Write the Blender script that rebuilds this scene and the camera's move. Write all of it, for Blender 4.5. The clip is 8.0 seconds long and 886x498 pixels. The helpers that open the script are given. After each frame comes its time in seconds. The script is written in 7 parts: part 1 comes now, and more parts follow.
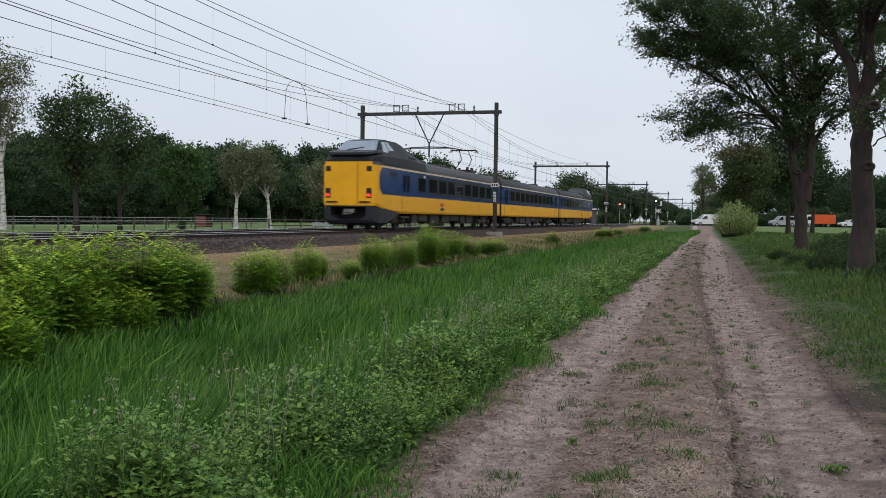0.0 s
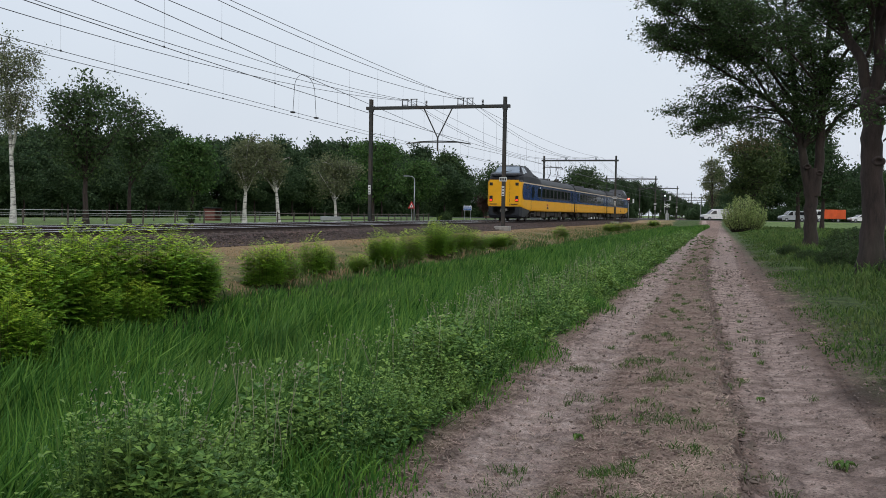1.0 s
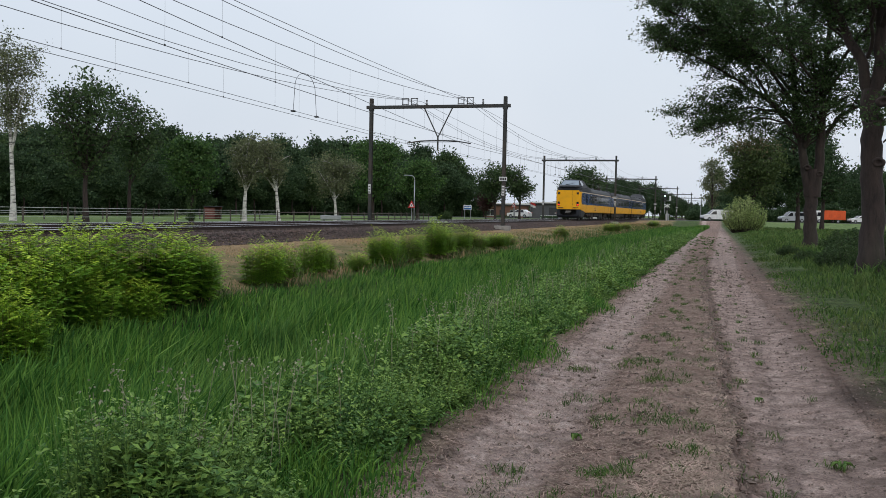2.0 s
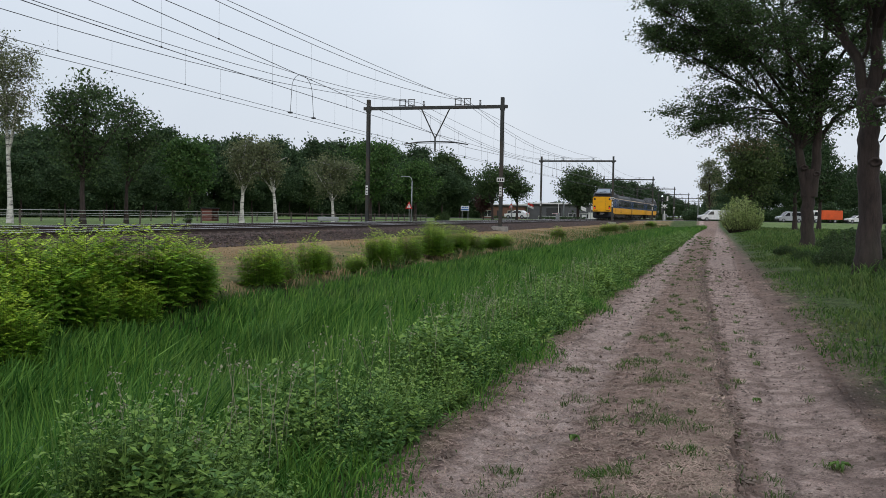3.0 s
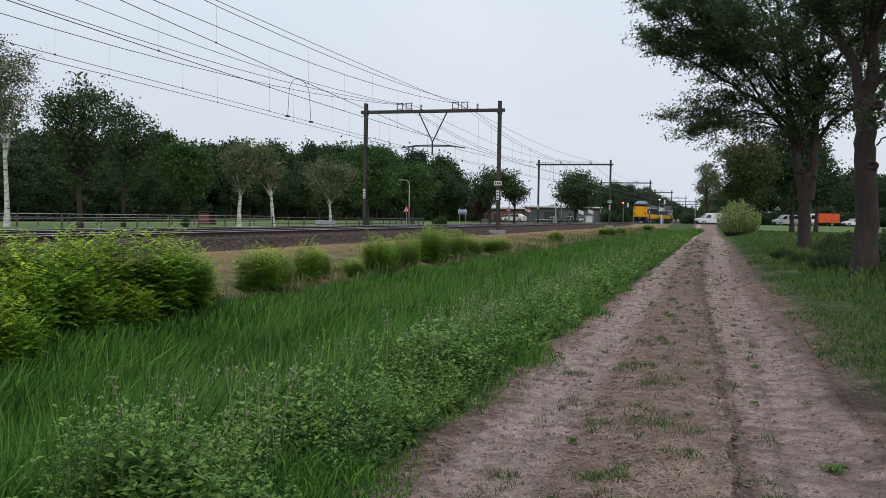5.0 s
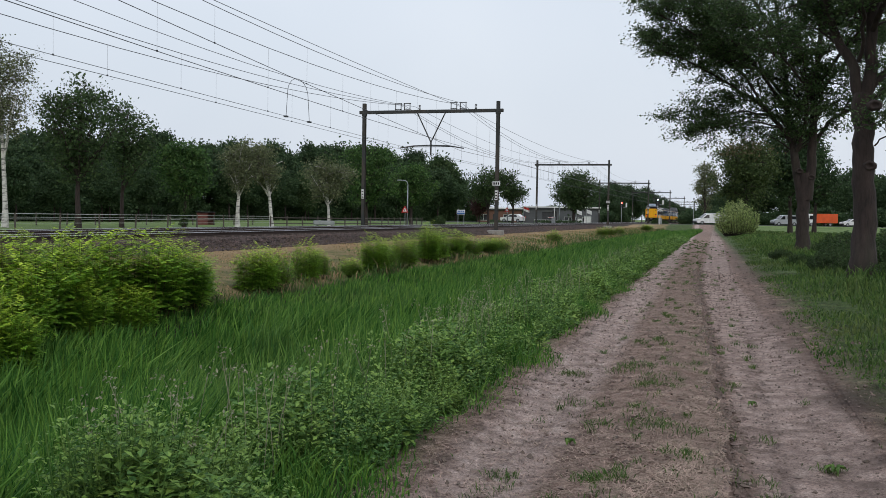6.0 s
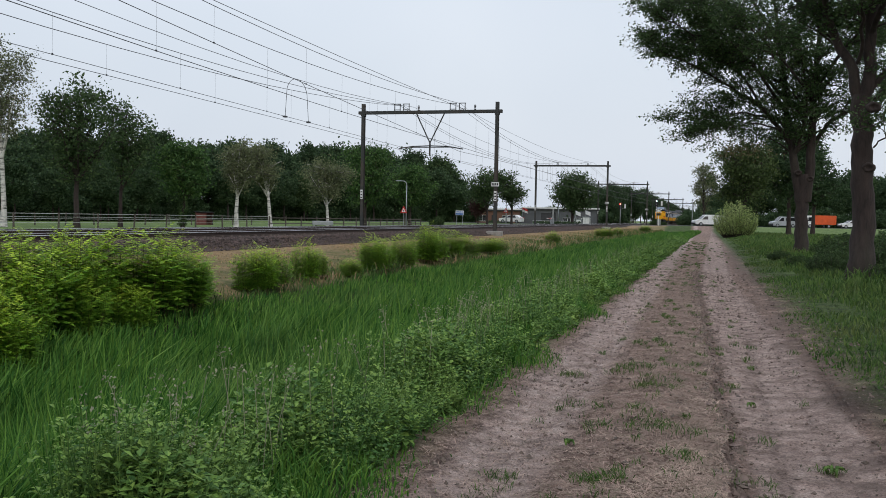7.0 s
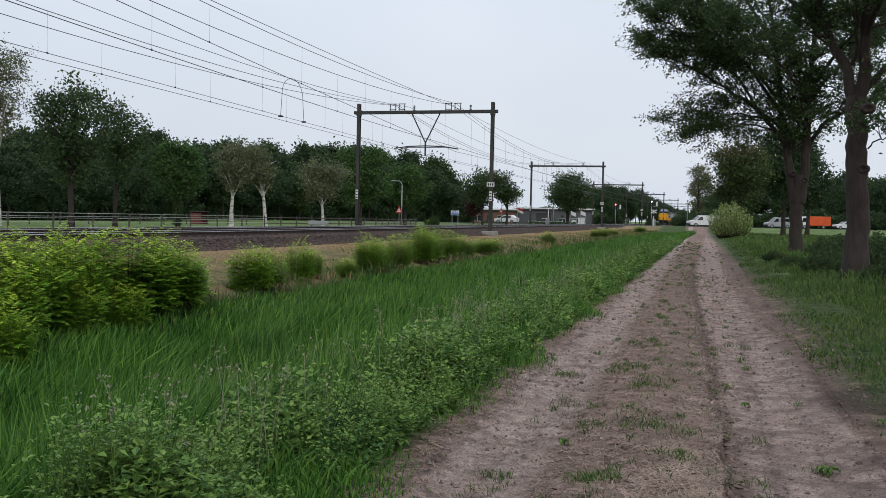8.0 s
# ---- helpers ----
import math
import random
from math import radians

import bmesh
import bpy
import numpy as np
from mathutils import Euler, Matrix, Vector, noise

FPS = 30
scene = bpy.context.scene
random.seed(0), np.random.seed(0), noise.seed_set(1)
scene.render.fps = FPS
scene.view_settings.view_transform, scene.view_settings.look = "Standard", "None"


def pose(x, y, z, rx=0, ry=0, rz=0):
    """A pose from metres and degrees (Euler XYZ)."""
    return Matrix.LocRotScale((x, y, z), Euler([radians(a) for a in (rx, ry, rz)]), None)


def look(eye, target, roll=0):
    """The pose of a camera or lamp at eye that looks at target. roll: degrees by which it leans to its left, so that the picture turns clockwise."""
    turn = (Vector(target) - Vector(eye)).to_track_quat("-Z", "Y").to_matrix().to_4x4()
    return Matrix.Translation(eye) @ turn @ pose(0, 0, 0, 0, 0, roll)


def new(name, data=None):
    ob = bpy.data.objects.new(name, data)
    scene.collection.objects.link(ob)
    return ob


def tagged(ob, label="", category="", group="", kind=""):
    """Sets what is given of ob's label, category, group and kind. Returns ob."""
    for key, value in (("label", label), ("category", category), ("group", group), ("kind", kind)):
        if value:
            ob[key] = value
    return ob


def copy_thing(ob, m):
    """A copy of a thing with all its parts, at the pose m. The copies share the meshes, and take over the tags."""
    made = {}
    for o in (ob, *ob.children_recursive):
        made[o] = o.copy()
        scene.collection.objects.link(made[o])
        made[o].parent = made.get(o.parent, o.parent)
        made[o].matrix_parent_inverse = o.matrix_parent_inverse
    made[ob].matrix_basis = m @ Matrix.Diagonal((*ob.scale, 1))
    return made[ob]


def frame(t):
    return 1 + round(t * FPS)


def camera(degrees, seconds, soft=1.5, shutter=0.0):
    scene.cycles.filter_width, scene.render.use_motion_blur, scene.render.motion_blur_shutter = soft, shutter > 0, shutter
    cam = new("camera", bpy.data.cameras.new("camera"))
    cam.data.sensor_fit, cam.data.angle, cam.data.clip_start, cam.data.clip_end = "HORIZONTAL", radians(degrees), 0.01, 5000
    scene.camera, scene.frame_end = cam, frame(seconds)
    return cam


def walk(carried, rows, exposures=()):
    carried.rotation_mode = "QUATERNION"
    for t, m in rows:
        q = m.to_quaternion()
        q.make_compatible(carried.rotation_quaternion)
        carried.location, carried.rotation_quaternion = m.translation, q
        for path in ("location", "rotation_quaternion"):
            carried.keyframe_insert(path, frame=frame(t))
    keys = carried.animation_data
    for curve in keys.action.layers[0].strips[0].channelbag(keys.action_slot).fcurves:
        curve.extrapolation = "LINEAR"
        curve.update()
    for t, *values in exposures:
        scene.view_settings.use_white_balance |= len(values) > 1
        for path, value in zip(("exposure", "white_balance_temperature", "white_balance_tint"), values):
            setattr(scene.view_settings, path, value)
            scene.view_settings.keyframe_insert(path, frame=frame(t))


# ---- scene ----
cam = camera(50.55, 8.0, 0.8, 0.25)


def turned(x, y, z, pitch, roll, yaw):
    """Pose of the held camera: it looks along the railway, yaw degrees to the left of it."""
    p, w = radians(pitch), radians(yaw)
    way = Vector((-math.sin(w) * math.cos(p), math.cos(w) * math.cos(p), math.sin(p)))
    eye = Vector((x, y, z))
    return look(eye, eye + way, roll)


EYE = 1.6
walk(cam, [
    (0, turned(-0.0189, -0.0054, EYE + -0.0090, -1.884, 0.806, 16.027)),
    (0.5, turned(-0.0161, -0.0014, EYE + -0.0095, -2.120, 1.099, 16.132)),
    (1, turned(-0.0093, -0.0004, EYE + -0.0055, -2.251, 0.945, 16.533)),
    (1.5, turned(-0.0024, -0.0040, EYE + -0.0060, -2.290, 1.175, 16.530)),
    (3, turned(-0.0017, 0.0001, EYE + -0.0028, -2.225, 0.997, 16.377)),
    (3.5, turned(0.0007, -0.0003, EYE + -0.0000, -2.076, 0.728, 16.342)),
    (4, turned(0.0012, -0.0026, EYE + -0.0036, -2.000, 0.953, 16.300)),
    (4.5, turned(0.0005, -0.0022, EYE + -0.0038, -2.012, 0.938, 16.268)),
    (6, turned(0.0010, -0.0022, EYE + -0.0013, -1.993, 0.953, 16.133)),
    (6.5, turned(0.0001, -0.0015, EYE + -0.0028, -1.984, 0.908, 16.106)),
    (7, turned(-0.0051, -0.0026, EYE + -0.0044, -1.951, 1.107, 16.051)),
    (7.5, turned(-0.0058, -0.0060, EYE + -0.0042, -1.892, 1.234, 15.904)),
    (8, turned(-0.0043, -0.0086, EYE + -0.0062, -1.941, 1.239, 15.760)),
])

# ---- world and light: an even, overcast evening sky ----
world = bpy.data.worlds.new("overcast_sky")
scene.world = world
world.use_nodes = True
wn = world.node_tree
wn.nodes.clear()
w_out = wn.nodes.new("ShaderNodeOutputWorld")
w_bg = wn.nodes.new("ShaderNodeBackground")
w_sky = wn.nodes.new("ShaderNodeTexSky")
w_sky.sky_type = "NISHITA"
w_sky.sun_disc = False
w_sky.sun_elevation, w_sky.sun_rotation = radians(24), radians(150)
w_sky.dust_density, w_sky.air_density = 4.0, 1.5
w_bg2 = wn.nodes.new("ShaderNodeBackground")
w_add = wn.nodes.new("ShaderNodeAddShader")
w_tc = wn.nodes.new("ShaderNodeTexCoord")
w_noise = wn.nodes.new("ShaderNodeTexNoise")
w_noise.inputs["Scale"].default_value = 1.6
w_noise.inputs["Detail"].default_value = 4.0
w_ramp = wn.nodes.new("ShaderNodeValToRGB")
w_ramp.color_ramp.elements[0].position, w_ramp.color_ramp.elements[0].color = 0.3, (0.60, 0.67, 0.78, 1)
w_ramp.color_ramp.elements[1].position, w_ramp.color_ramp.elements[1].color = 0.75, (0.77, 0.82, 0.90, 1)
wn.links.new(w_tc.outputs["Generated"], w_noise.inputs["Vector"])
wn.links.new(w_noise.outputs["Fac"], w_ramp.inputs["Fac"])
w_sep = wn.nodes.new("ShaderNodeSeparateXYZ")
w_up = wn.nodes.new("ShaderNodeMapRange")
w_up.interpolation_type = "SMOOTHSTEP"
w_up.inputs["From Min"].default_value, w_up.inputs["From Max"].default_value = 0.1, 0.9
w_up.inputs["To Min"].default_value, w_up.inputs["To Max"].default_value = 0.97, 1.42
wn.links.new(w_tc.outputs["Generated"], w_sep.inputs[0])
wn.links.new(w_sep.outputs["Z"], w_up.inputs["Value"])
wn.links.new(w_up.outputs["Result"], w_bg2.inputs["Strength"])
wn.links.new(w_ramp.outputs["Color"], w_bg2.inputs["Color"])
wn.links.new(w_sky.outputs["Color"], w_bg.inputs["Color"])
w_bg.inputs["Strength"].default_value = 0.012
wn.links.new(w_bg.outputs[0], w_add.inputs[0])
wn.links.new(w_bg2.outputs[0], w_add.inputs[1])
wn.links.new(w_add.outputs[0], w_out.inputs["Surface"])

sun_data = bpy.data.lights.new("sun", "SUN")
sun_data.energy, sun_data.angle, sun_data.color = 0.5, radians(25), (1.0, 0.97, 0.92)
sun = new("sun", sun_data)
sun.matrix_world = look((0, 0, 50), (-18, 34, 20))
scene.view_settings.exposure = 0.0


# ---- materials ----
def mat(name, base, rough=0.8, metal=0.0, second=None, scale=4.0, detail=6.0, bump=0.0, bump_scale=None,
        island=0.0, stain=None, stain_scale=0.6, stain_amount=0.0, spec=0.5, translucent=0.0, stretch=None, object_random=0.0):
    """A surface with two scales of colour variation and a fine relief."""
    m = bpy.data.materials.new(name)
    m.use_nodes = True
    nt = m.node_tree
    nt.nodes.clear()
    link = nt.links.new

    def node(kind, **kw):
        n = nt.nodes.new(kind)
        for k, v in kw.items():
            n.inputs[k].default_value = v
        return n
    out = node("ShaderNodeOutputMaterial")
    b = node("ShaderNodeBsdfPrincipled", Roughness=rough, Metallic=metal)
    b.inputs["Specular IOR Level"].default_value = spec
    tc = node("ShaderNodeTexCoord")
    src = tc.outputs["Object"]
    if stretch:
        mp = node("ShaderNodeMapping")
        mp.inputs["Scale"].default_value = stretch
        link(src, mp.inputs["Vector"])
        src = mp.outputs["Vector"]
    n1 = node("ShaderNodeTexNoise", Scale=scale, Detail=detail, Roughness=0.65)
    link(src, n1.inputs["Vector"])
    mix = nt.nodes.new("ShaderNodeMix")
    mix.data_type = "RGBA"
    second = second or tuple(c * 0.72 for c in base)
    mix.inputs["A"].default_value, mix.inputs["B"].default_value = (*base, 1), (*second, 1)
    r1 = nt.nodes.new("ShaderNodeMapRange")
    r1.inputs["From Min"].default_value, r1.inputs["From Max"].default_value = 0.32, 0.68
    link(n1.outputs["Fac"], r1.inputs["Value"])
    link(r1.outputs["Result"], mix.inputs["Factor"])
    col = mix.outputs["Result"]
    if stain:
        n2 = node("ShaderNodeTexNoise", Scale=stain_scale, Detail=5.0, Roughness=0.6)
        link(src, n2.inputs["Vector"])
        r2 = nt.nodes.new("ShaderNodeMapRange")
        r2.inputs["From Min"].default_value, r2.inputs["From Max"].default_value = 0.48, 0.66
        r2.inputs["To Max"].default_value = stain_amount
        link(n2.outputs["Fac"], r2.inputs["Value"])
        mx = nt.nodes.new("ShaderNodeMix")
        mx.data_type = "RGBA"
        link(r2.outputs["Result"], mx.inputs["Factor"])
        link(col, mx.inputs["A"])
        mx.inputs["B"].default_value = (*stain, 1)
        col = mx.outputs["Result"]
    if island or object_random:
        hsv = node("ShaderNodeHueSaturation")
        if island:
            g = nt.nodes.new("ShaderNodeNewGeometry")
            rnd = g.outputs["Random Per Island"]
        else:
            g = nt.nodes.new("ShaderNodeObjectInfo")
            rnd = g.outputs["Random"]
        amount = island or object_random
        rv = nt.nodes.new("ShaderNodeMapRange")
        rv.inputs["To Min"].default_value, rv.inputs["To Max"].default_value = 1 - amount, 1 + amount
        link(rnd, rv.inputs["Value"])
        link(rv.outputs["Result"], hsv.inputs["Value"])
        rh = nt.nodes.new("ShaderNodeMapRange")
        rh.inputs["To Min"].default_value, rh.inputs["To Max"].default_value = 0.5 + amount * 0.05, 0.5 - amount * 0.05
        link(rnd, rh.inputs["Value"])
        link(rh.outputs["Result"], hsv.inputs["Hue"])
        link(col, hsv.inputs["Color"])
        col = hsv.outputs["Color"]
    link(col, b.inputs["Base Color"])
    if bump:
        n3 = node("ShaderNodeTexNoise", Scale=bump_scale or scale * 4, Detail=8.0, Roughness=0.7)
        link(src, n3.inputs["Vector"])
        bp = node("ShaderNodeBump", Strength=min(1.0, bump), Distance=0.02 * max(1.0, bump))
        link(n3.outputs["Fac"], bp.inputs["Height"])
        link(bp.outputs["Normal"], b.inputs["Normal"])
    surf = b.outputs[0]
    if translucent:
        tr = node("ShaderNodeBsdfTranslucent")
        link(col, tr.inputs["Color"])
        ms = node("ShaderNodeMixShader")
        ms.inputs[0].default_value = translucent
        link(surf, ms.inputs[1])
        link(tr.outputs[0], ms.inputs[2])
        surf = ms.outputs[0]
    link(surf, out.inputs["Surface"])
    return m


def glow(name, colour, strength):
    m = bpy.data.materials.new(name)
    m.use_nodes = True
    b = m.node_tree.nodes["Principled BSDF"]
    b.inputs["Base Color"].default_value = (*colour, 1)
    b.inputs["Emission Color"].default_value = (*colour, 1)
    b.inputs["Emission Strength"].default_value = strength
    return m


M = {}
M["yellow"] = mat("train_yellow_paint", (0.86, 0.42, 0.008), 0.42, second=(0.80, 0.37, 0.006), scale=0.8, stain=(0.5, 0.26, 0.02), stain_scale=1.3, stain_amount=0.25, spec=0.3)
M["blue"] = mat("train_blue_paint", (0.010, 0.046, 0.17), 0.2, second=(0.008, 0.034, 0.13), scale=0.9, stain=(0.05, 0.08, 0.16), stain_scale=1.1, stain_amount=0.3)
M["cream"] = mat("train_cream_line", (0.74, 0.55, 0.36), 0.45, scale=2.0)
M["train_roof"] = mat("train_roof_grey", (0.055, 0.057, 0.062), 0.75, scale=1.5, stain=(0.04, 0.038, 0.036), stain_amount=0.6, bump=0.15)
M["cab_dark"] = mat("train_cab_dark_grey", (0.020, 0.021, 0.025), 0.6, scale=1.5, stain=(0.045, 0.042, 0.04), stain_amount=0.4, spec=0.2)
M["plough"] = mat("plough_dark_grey", (0.022, 0.025, 0.032), 0.55, scale=2.0, stain=(0.07, 0.06, 0.05), stain_amount=0.4, spec=0.25)
M["under"] = mat("underframe_brake_dust", (0.028, 0.024, 0.021), 0.85, scale=2.5, stain=(0.07, 0.05, 0.035), stain_amount=0.6, bump=0.3)
M["steel_worn"] = mat("worn_steel", (0.30, 0.28, 0.26), 0.42, 0.8, scale=6.0)
M["tglass"] = mat("train_window_glass", (0.012, 0.014, 0.018), 0.10, scale=1.0, spec=0.35)
# pale blue-grey base paints the sky's reflection into the cab panes
M["cabglass_sky"] = mat("cab_glass_painted_sky", (0.17, 0.21, 0.26), 0.07, second=(0.24, 0.29, 0.35), scale=1.2, spec=0.9)
M["white"] = mat("white_paint", (0.78, 0.78, 0.77), 0.45, scale=2.0, stain=(0.5, 0.49, 0.46), stain_amount=0.3)
M["black"] = mat("black_rubber", (0.015, 0.015, 0.016), 0.7, scale=5.0)
M["red"] = mat("red_paint", (0.55, 0.03, 0.025), 0.45, scale=3.0)
M["red_glow"] = glow("tail_lamp_red", (1.0, 0.04, 0.025), 1.1)
M["red_signal"] = glow("signal_lamp_red", (1.0, 0.10, 0.07), 9.0)
M["lamp_glow"] = glow("signal_lamp_white", (0.75, 1.0, 0.92), 2.2)
M["post"] = mat("dark_painted_steel", (0.040, 0.042, 0.040), 0.6, 0.2, scale=3.0, stain=(0.09, 0.06, 0.04), stain_amount=0.5, bump=0.1)
M["galv"] = mat("galvanised_steel", (0.34, 0.36, 0.37), 0.5, 0.6, scale=4.0)
M["wire"] = mat("catenary_copper_wire", (0.075, 0.075, 0.080), 0.5, 0.5, scale=4.0)
M["concrete"] = mat("weathered_concrete", (0.33, 0.31, 0.28), 0.9, scale=3.0, stain=(0.15, 0.14, 0.11), stain_scale=2.0, stain_amount=0.7, bump=0.4)
M["ballast"] = mat("ballast_stone", (0.118, 0.084, 0.073), 0.92, second=(0.036, 0.028, 0.027), scale=7.0, island=0.35, stain=(0.12, 0.075, 0.05), stain_scale=0.4, stain_amount=0.5, bump=0.8)
M["rust_rail"] = mat("rusty_rail_side", (0.038, 0.021, 0.016), 0.85, scale=6.0, bump=0.2)
M["rail_top"] = mat("polished_rail_head", (0.78, 0.78, 0.78), 0.42, 0.9, scale=8.0)
M["sleeper"] = mat("concrete_sleeper", (0.12, 0.092, 0.076), 0.9, scale=5.0, stain=(0.10, 0.07, 0.05), stain_amount=0.6, bump=0.3)
# dark bark, its base lowered further to take in the crown's shade
M["bark"] = mat("shaded_oak_bark", (0.046, 0.031, 0.027), 0.95, second=(0.016, 0.011, 0.010), scale=9.0, stretch=(1, 1, 0.22), bump=1.0, bump_scale=22.0, stain=(0.058, 0.062, 0.040), stain_scale=0.8, stain_amount=0.3)
M["birch_bark"] = mat("birch_bark", (0.62, 0.60, 0.56), 0.8, second=(0.50, 0.48, 0.44), scale=6.0, stretch=(0.5, 0.5, 2.2), stain=(0.04, 0.036, 0.034), stain_scale=2.6, stain_amount=0.95, bump=0.4)
LEAF = dict(rough=0.62, spec=0.14)
M["oak_leaf"] = mat("oak_leaves", (0.074, 0.118, 0.044), second=(0.040, 0.072, 0.028), scale=0.9, island=0.35, translucent=0.35, **LEAF)
M["far_leaf"] = mat("woodland_leaves", (0.058, 0.098, 0.042), second=(0.030, 0.058, 0.026), scale=0.25, island=0.4, translucent=0.22, object_random=0.0, **LEAF)
M["maple_leaf"] = mat("fresh_green_leaves", (0.080, 0.150, 0.042), second=(0.040, 0.088, 0.026), scale=0.5, island=0.35, translucent=0.3, **LEAF)
M["birch_twig"] = mat("birch_twigs", (0.10, 0.085, 0.075), 0.9, scale=6.0)
M["birch_leaf"] = mat("birch_leaves", (0.165, 0.180, 0.095), second=(0.11, 0.132, 0.065), scale=0.5, island=0.35, translucent=0.3, **LEAF)
M["red_leaf"] = mat("copper_leaves", (0.085, 0.045, 0.040), second=(0.05, 0.03, 0.028), scale=0.5, island=0.35, translucent=0.2, **LEAF)
M["hornbeam_leaf"] = mat("hornbeam_leaves", (0.085, 0.120, 0.042), second=(0.050, 0.080, 0.028), scale=0.6, island=0.35, translucent=0.25, **LEAF)
M["brown_leaf"] = mat("brownish_shoots", (0.12, 0.105, 0.05), second=(0.09, 0.075, 0.038), scale=0.6, island=0.3, translucent=0.25, **LEAF)
M["shrub_leaf"] = mat("shrub_leaves", (0.235, 0.420, 0.042), second=(0.135, 0.280, 0.028), scale=1.8, island=0.35, translucent=0.35, **LEAF)
M["shrub_tip"] = mat("young_shrub_leaves", (0.460, 0.600, 0.066), second=(0.340, 0.490, 0.046), scale=2.2, island=0.3, translucent=0.3, **LEAF)
M["pale_leaf"] = mat("pale_bush_leaves", (0.34, 0.40, 0.17), second=(0.20, 0.28, 0.08), scale=1.2, island=0.35, translucent=0.3, **LEAF)
M["reed"] = mat("reed_blades", (0.098, 0.225, 0.036), second=(0.040, 0.115, 0.020), scale=0.9, island=0.55, translucent=0.22, stain=(0.17, 0.26, 0.085), stain_scale=0.35, stain_amount=0.4, **LEAF)
M["herb"] = mat("nettle_leaves", (0.105, 0.205, 0.052), second=(0.056, 0.130, 0.034), scale=1.4, island=0.4, translucent=0.2, stain=(0.25, 0.34, 0.08), stain_scale=0.9, stain_amount=0.55, **LEAF)
M["herb_tip"] = mat("young_herb_leaves", (0.210, 0.330, 0.075), second=(0.130, 0.235, 0.050), scale=2.0, island=0.3, translucent=0.25, **LEAF)
M["flower"] = mat("grass_seed_heads", (0.30, 0.30, 0.19), rough=0.8, second=(0.2, 0.21, 0.13), scale=3.0, island=0.3, translucent=0.25)
M["meadow"] = mat("meadow_grass_blades", (0.095, 0.165, 0.040), second=(0.050, 0.095, 0.025), scale=0.5, island=0.4, translucent=0.3, stain=(0.17, 0.15, 0.07), stain_scale=0.4, stain_amount=0.4, **LEAF)
M["dry"] = mat("dry_grass_blades", (0.44, 0.305, 0.165), second=(0.27, 0.190, 0.085), rough=0.85, scale=0.6, island=0.35, translucent=0.2)
M["straw"] = mat("straw_bits", (0.42, 0.31, 0.235), second=(0.17, 0.115, 0.085), rough=0.9, scale=3.0, island=0.4)
M["wood"] = mat("weathered_fence_wood", (0.085, 0.072, 0.060), 0.9, scale=8.0, stretch=(1, 1, 0.2), bump=0.4)
M["rail_white"] = mat("white_fence_tape", (0.44, 0.46, 0.42), 0.6, scale=3.0)
M["brick"] = mat("red_brown_brick", (0.20, 0.105, 0.075), 0.9, second=(0.14, 0.075, 0.055), scale=8.0, bump=0.3)
M["cladding"] = mat("grey_cladding", (0.09, 0.095, 0.105), 0.6, scale=1.0, stain=(0.1, 0.1, 0.1), stain_amount=0.4)
M["roofing"] = mat("dark_roofing", (0.055, 0.055, 0.06), 0.9, scale=2.0)
M["asphalt"] = mat("asphalt", (0.085, 0.085, 0.088), 0.9, scale=12.0, stain=(0.12, 0.115, 0.11), stain_amount=0.5, bump=0.3)
M["orange"] = mat("orange_paint", (0.75, 0.10, 0.015), 0.5, scale=1.0, stain=(0.5, 0.08, 0.02), stain_amount=0.4)
M["car_glass"] = mat("dark_car_glass", (0.02, 0.022, 0.026), 0.08, scale=1.0, spec=0.8)
M["sign_blue"] = mat("blue_sign", (0.05, 0.16, 0.45), 0.5, scale=2.0)
M["shed_red"] = mat("red_brown_shed_boards", (0.16, 0.055, 0.045), 0.9, scale=5.0)
M["parcel"] = mat("silver_van_paint", (0.38, 0.40, 0.42), 0.35, 0.3, scale=1.0)

# ---- plan ----
CURVE = 9.0e-5          # the line bends slowly to the right
TRACK_NEAR, TRACK_FAR = -17.08, -21.08
RAIL_Z = 0.937
PORTAL_Y, PORTAL_STEP = 61.67, 63.53
POST_R, POST_L = -14.33, -23.93
BEAM_Z = 8.766


def bend(y):
    """How far the line has moved to the right at y."""
    y = np.maximum(np.asarray(y, float), 0.0)
    return np.where(y < 420, CURVE * y * y / 2, CURVE * 420 * 420 / 2 + CURVE * 420 * (y - 420))


def heading(y):
    return math.degrees(math.atan(CURVE * min(max(y, 0), 420)))


PROFILE_X = np.array([-4000, -60, -30, -27, -24.6, -23.2, -19.1, -15.2, -14.6, -13.4, -12.0, -9.5, -8.0, -6.6, -5.6, -4.4, -3.2, -2.3, -1.7, -1.2, -0.4, 0.5, 1.1, 2.0, 4.0, 7.0, 30, 4000])
PROFILE_Z = np.array([0.0, 0.1, 0.15, 0.2, 0.40, 0.73, 0.74, 0.73, 0.45, 0.36, 0.30, 0.10, -0.25, -0.75, -0.95, -0.85, -0.25, 0.02, 0.02, -0.03, 0.03, -0.03, 0.03, 0.08, 0.10, 0.05, 0.0, 0.0])
ROAD_Y, ROAD_SKEW = 177.5, 0.55


def road_centre(x):
    """y of the crossing road's centre line at x."""
    return ROAD_Y + ROAD_SKEW * (np.asarray(x, float) - 2.0)


def furrow_x(y):
    """Where the raised crown of the sandy track breaks off to the outer wheel track."""
    return 0.32 - 0.030 * np.minimum(y, 26.0) - 0.006 * np.maximum(y - 26.0, 0.0) + 0.03 * np.sin(1.9 * y) + 0.02 * np.sin(5.3 * y + 1.0)


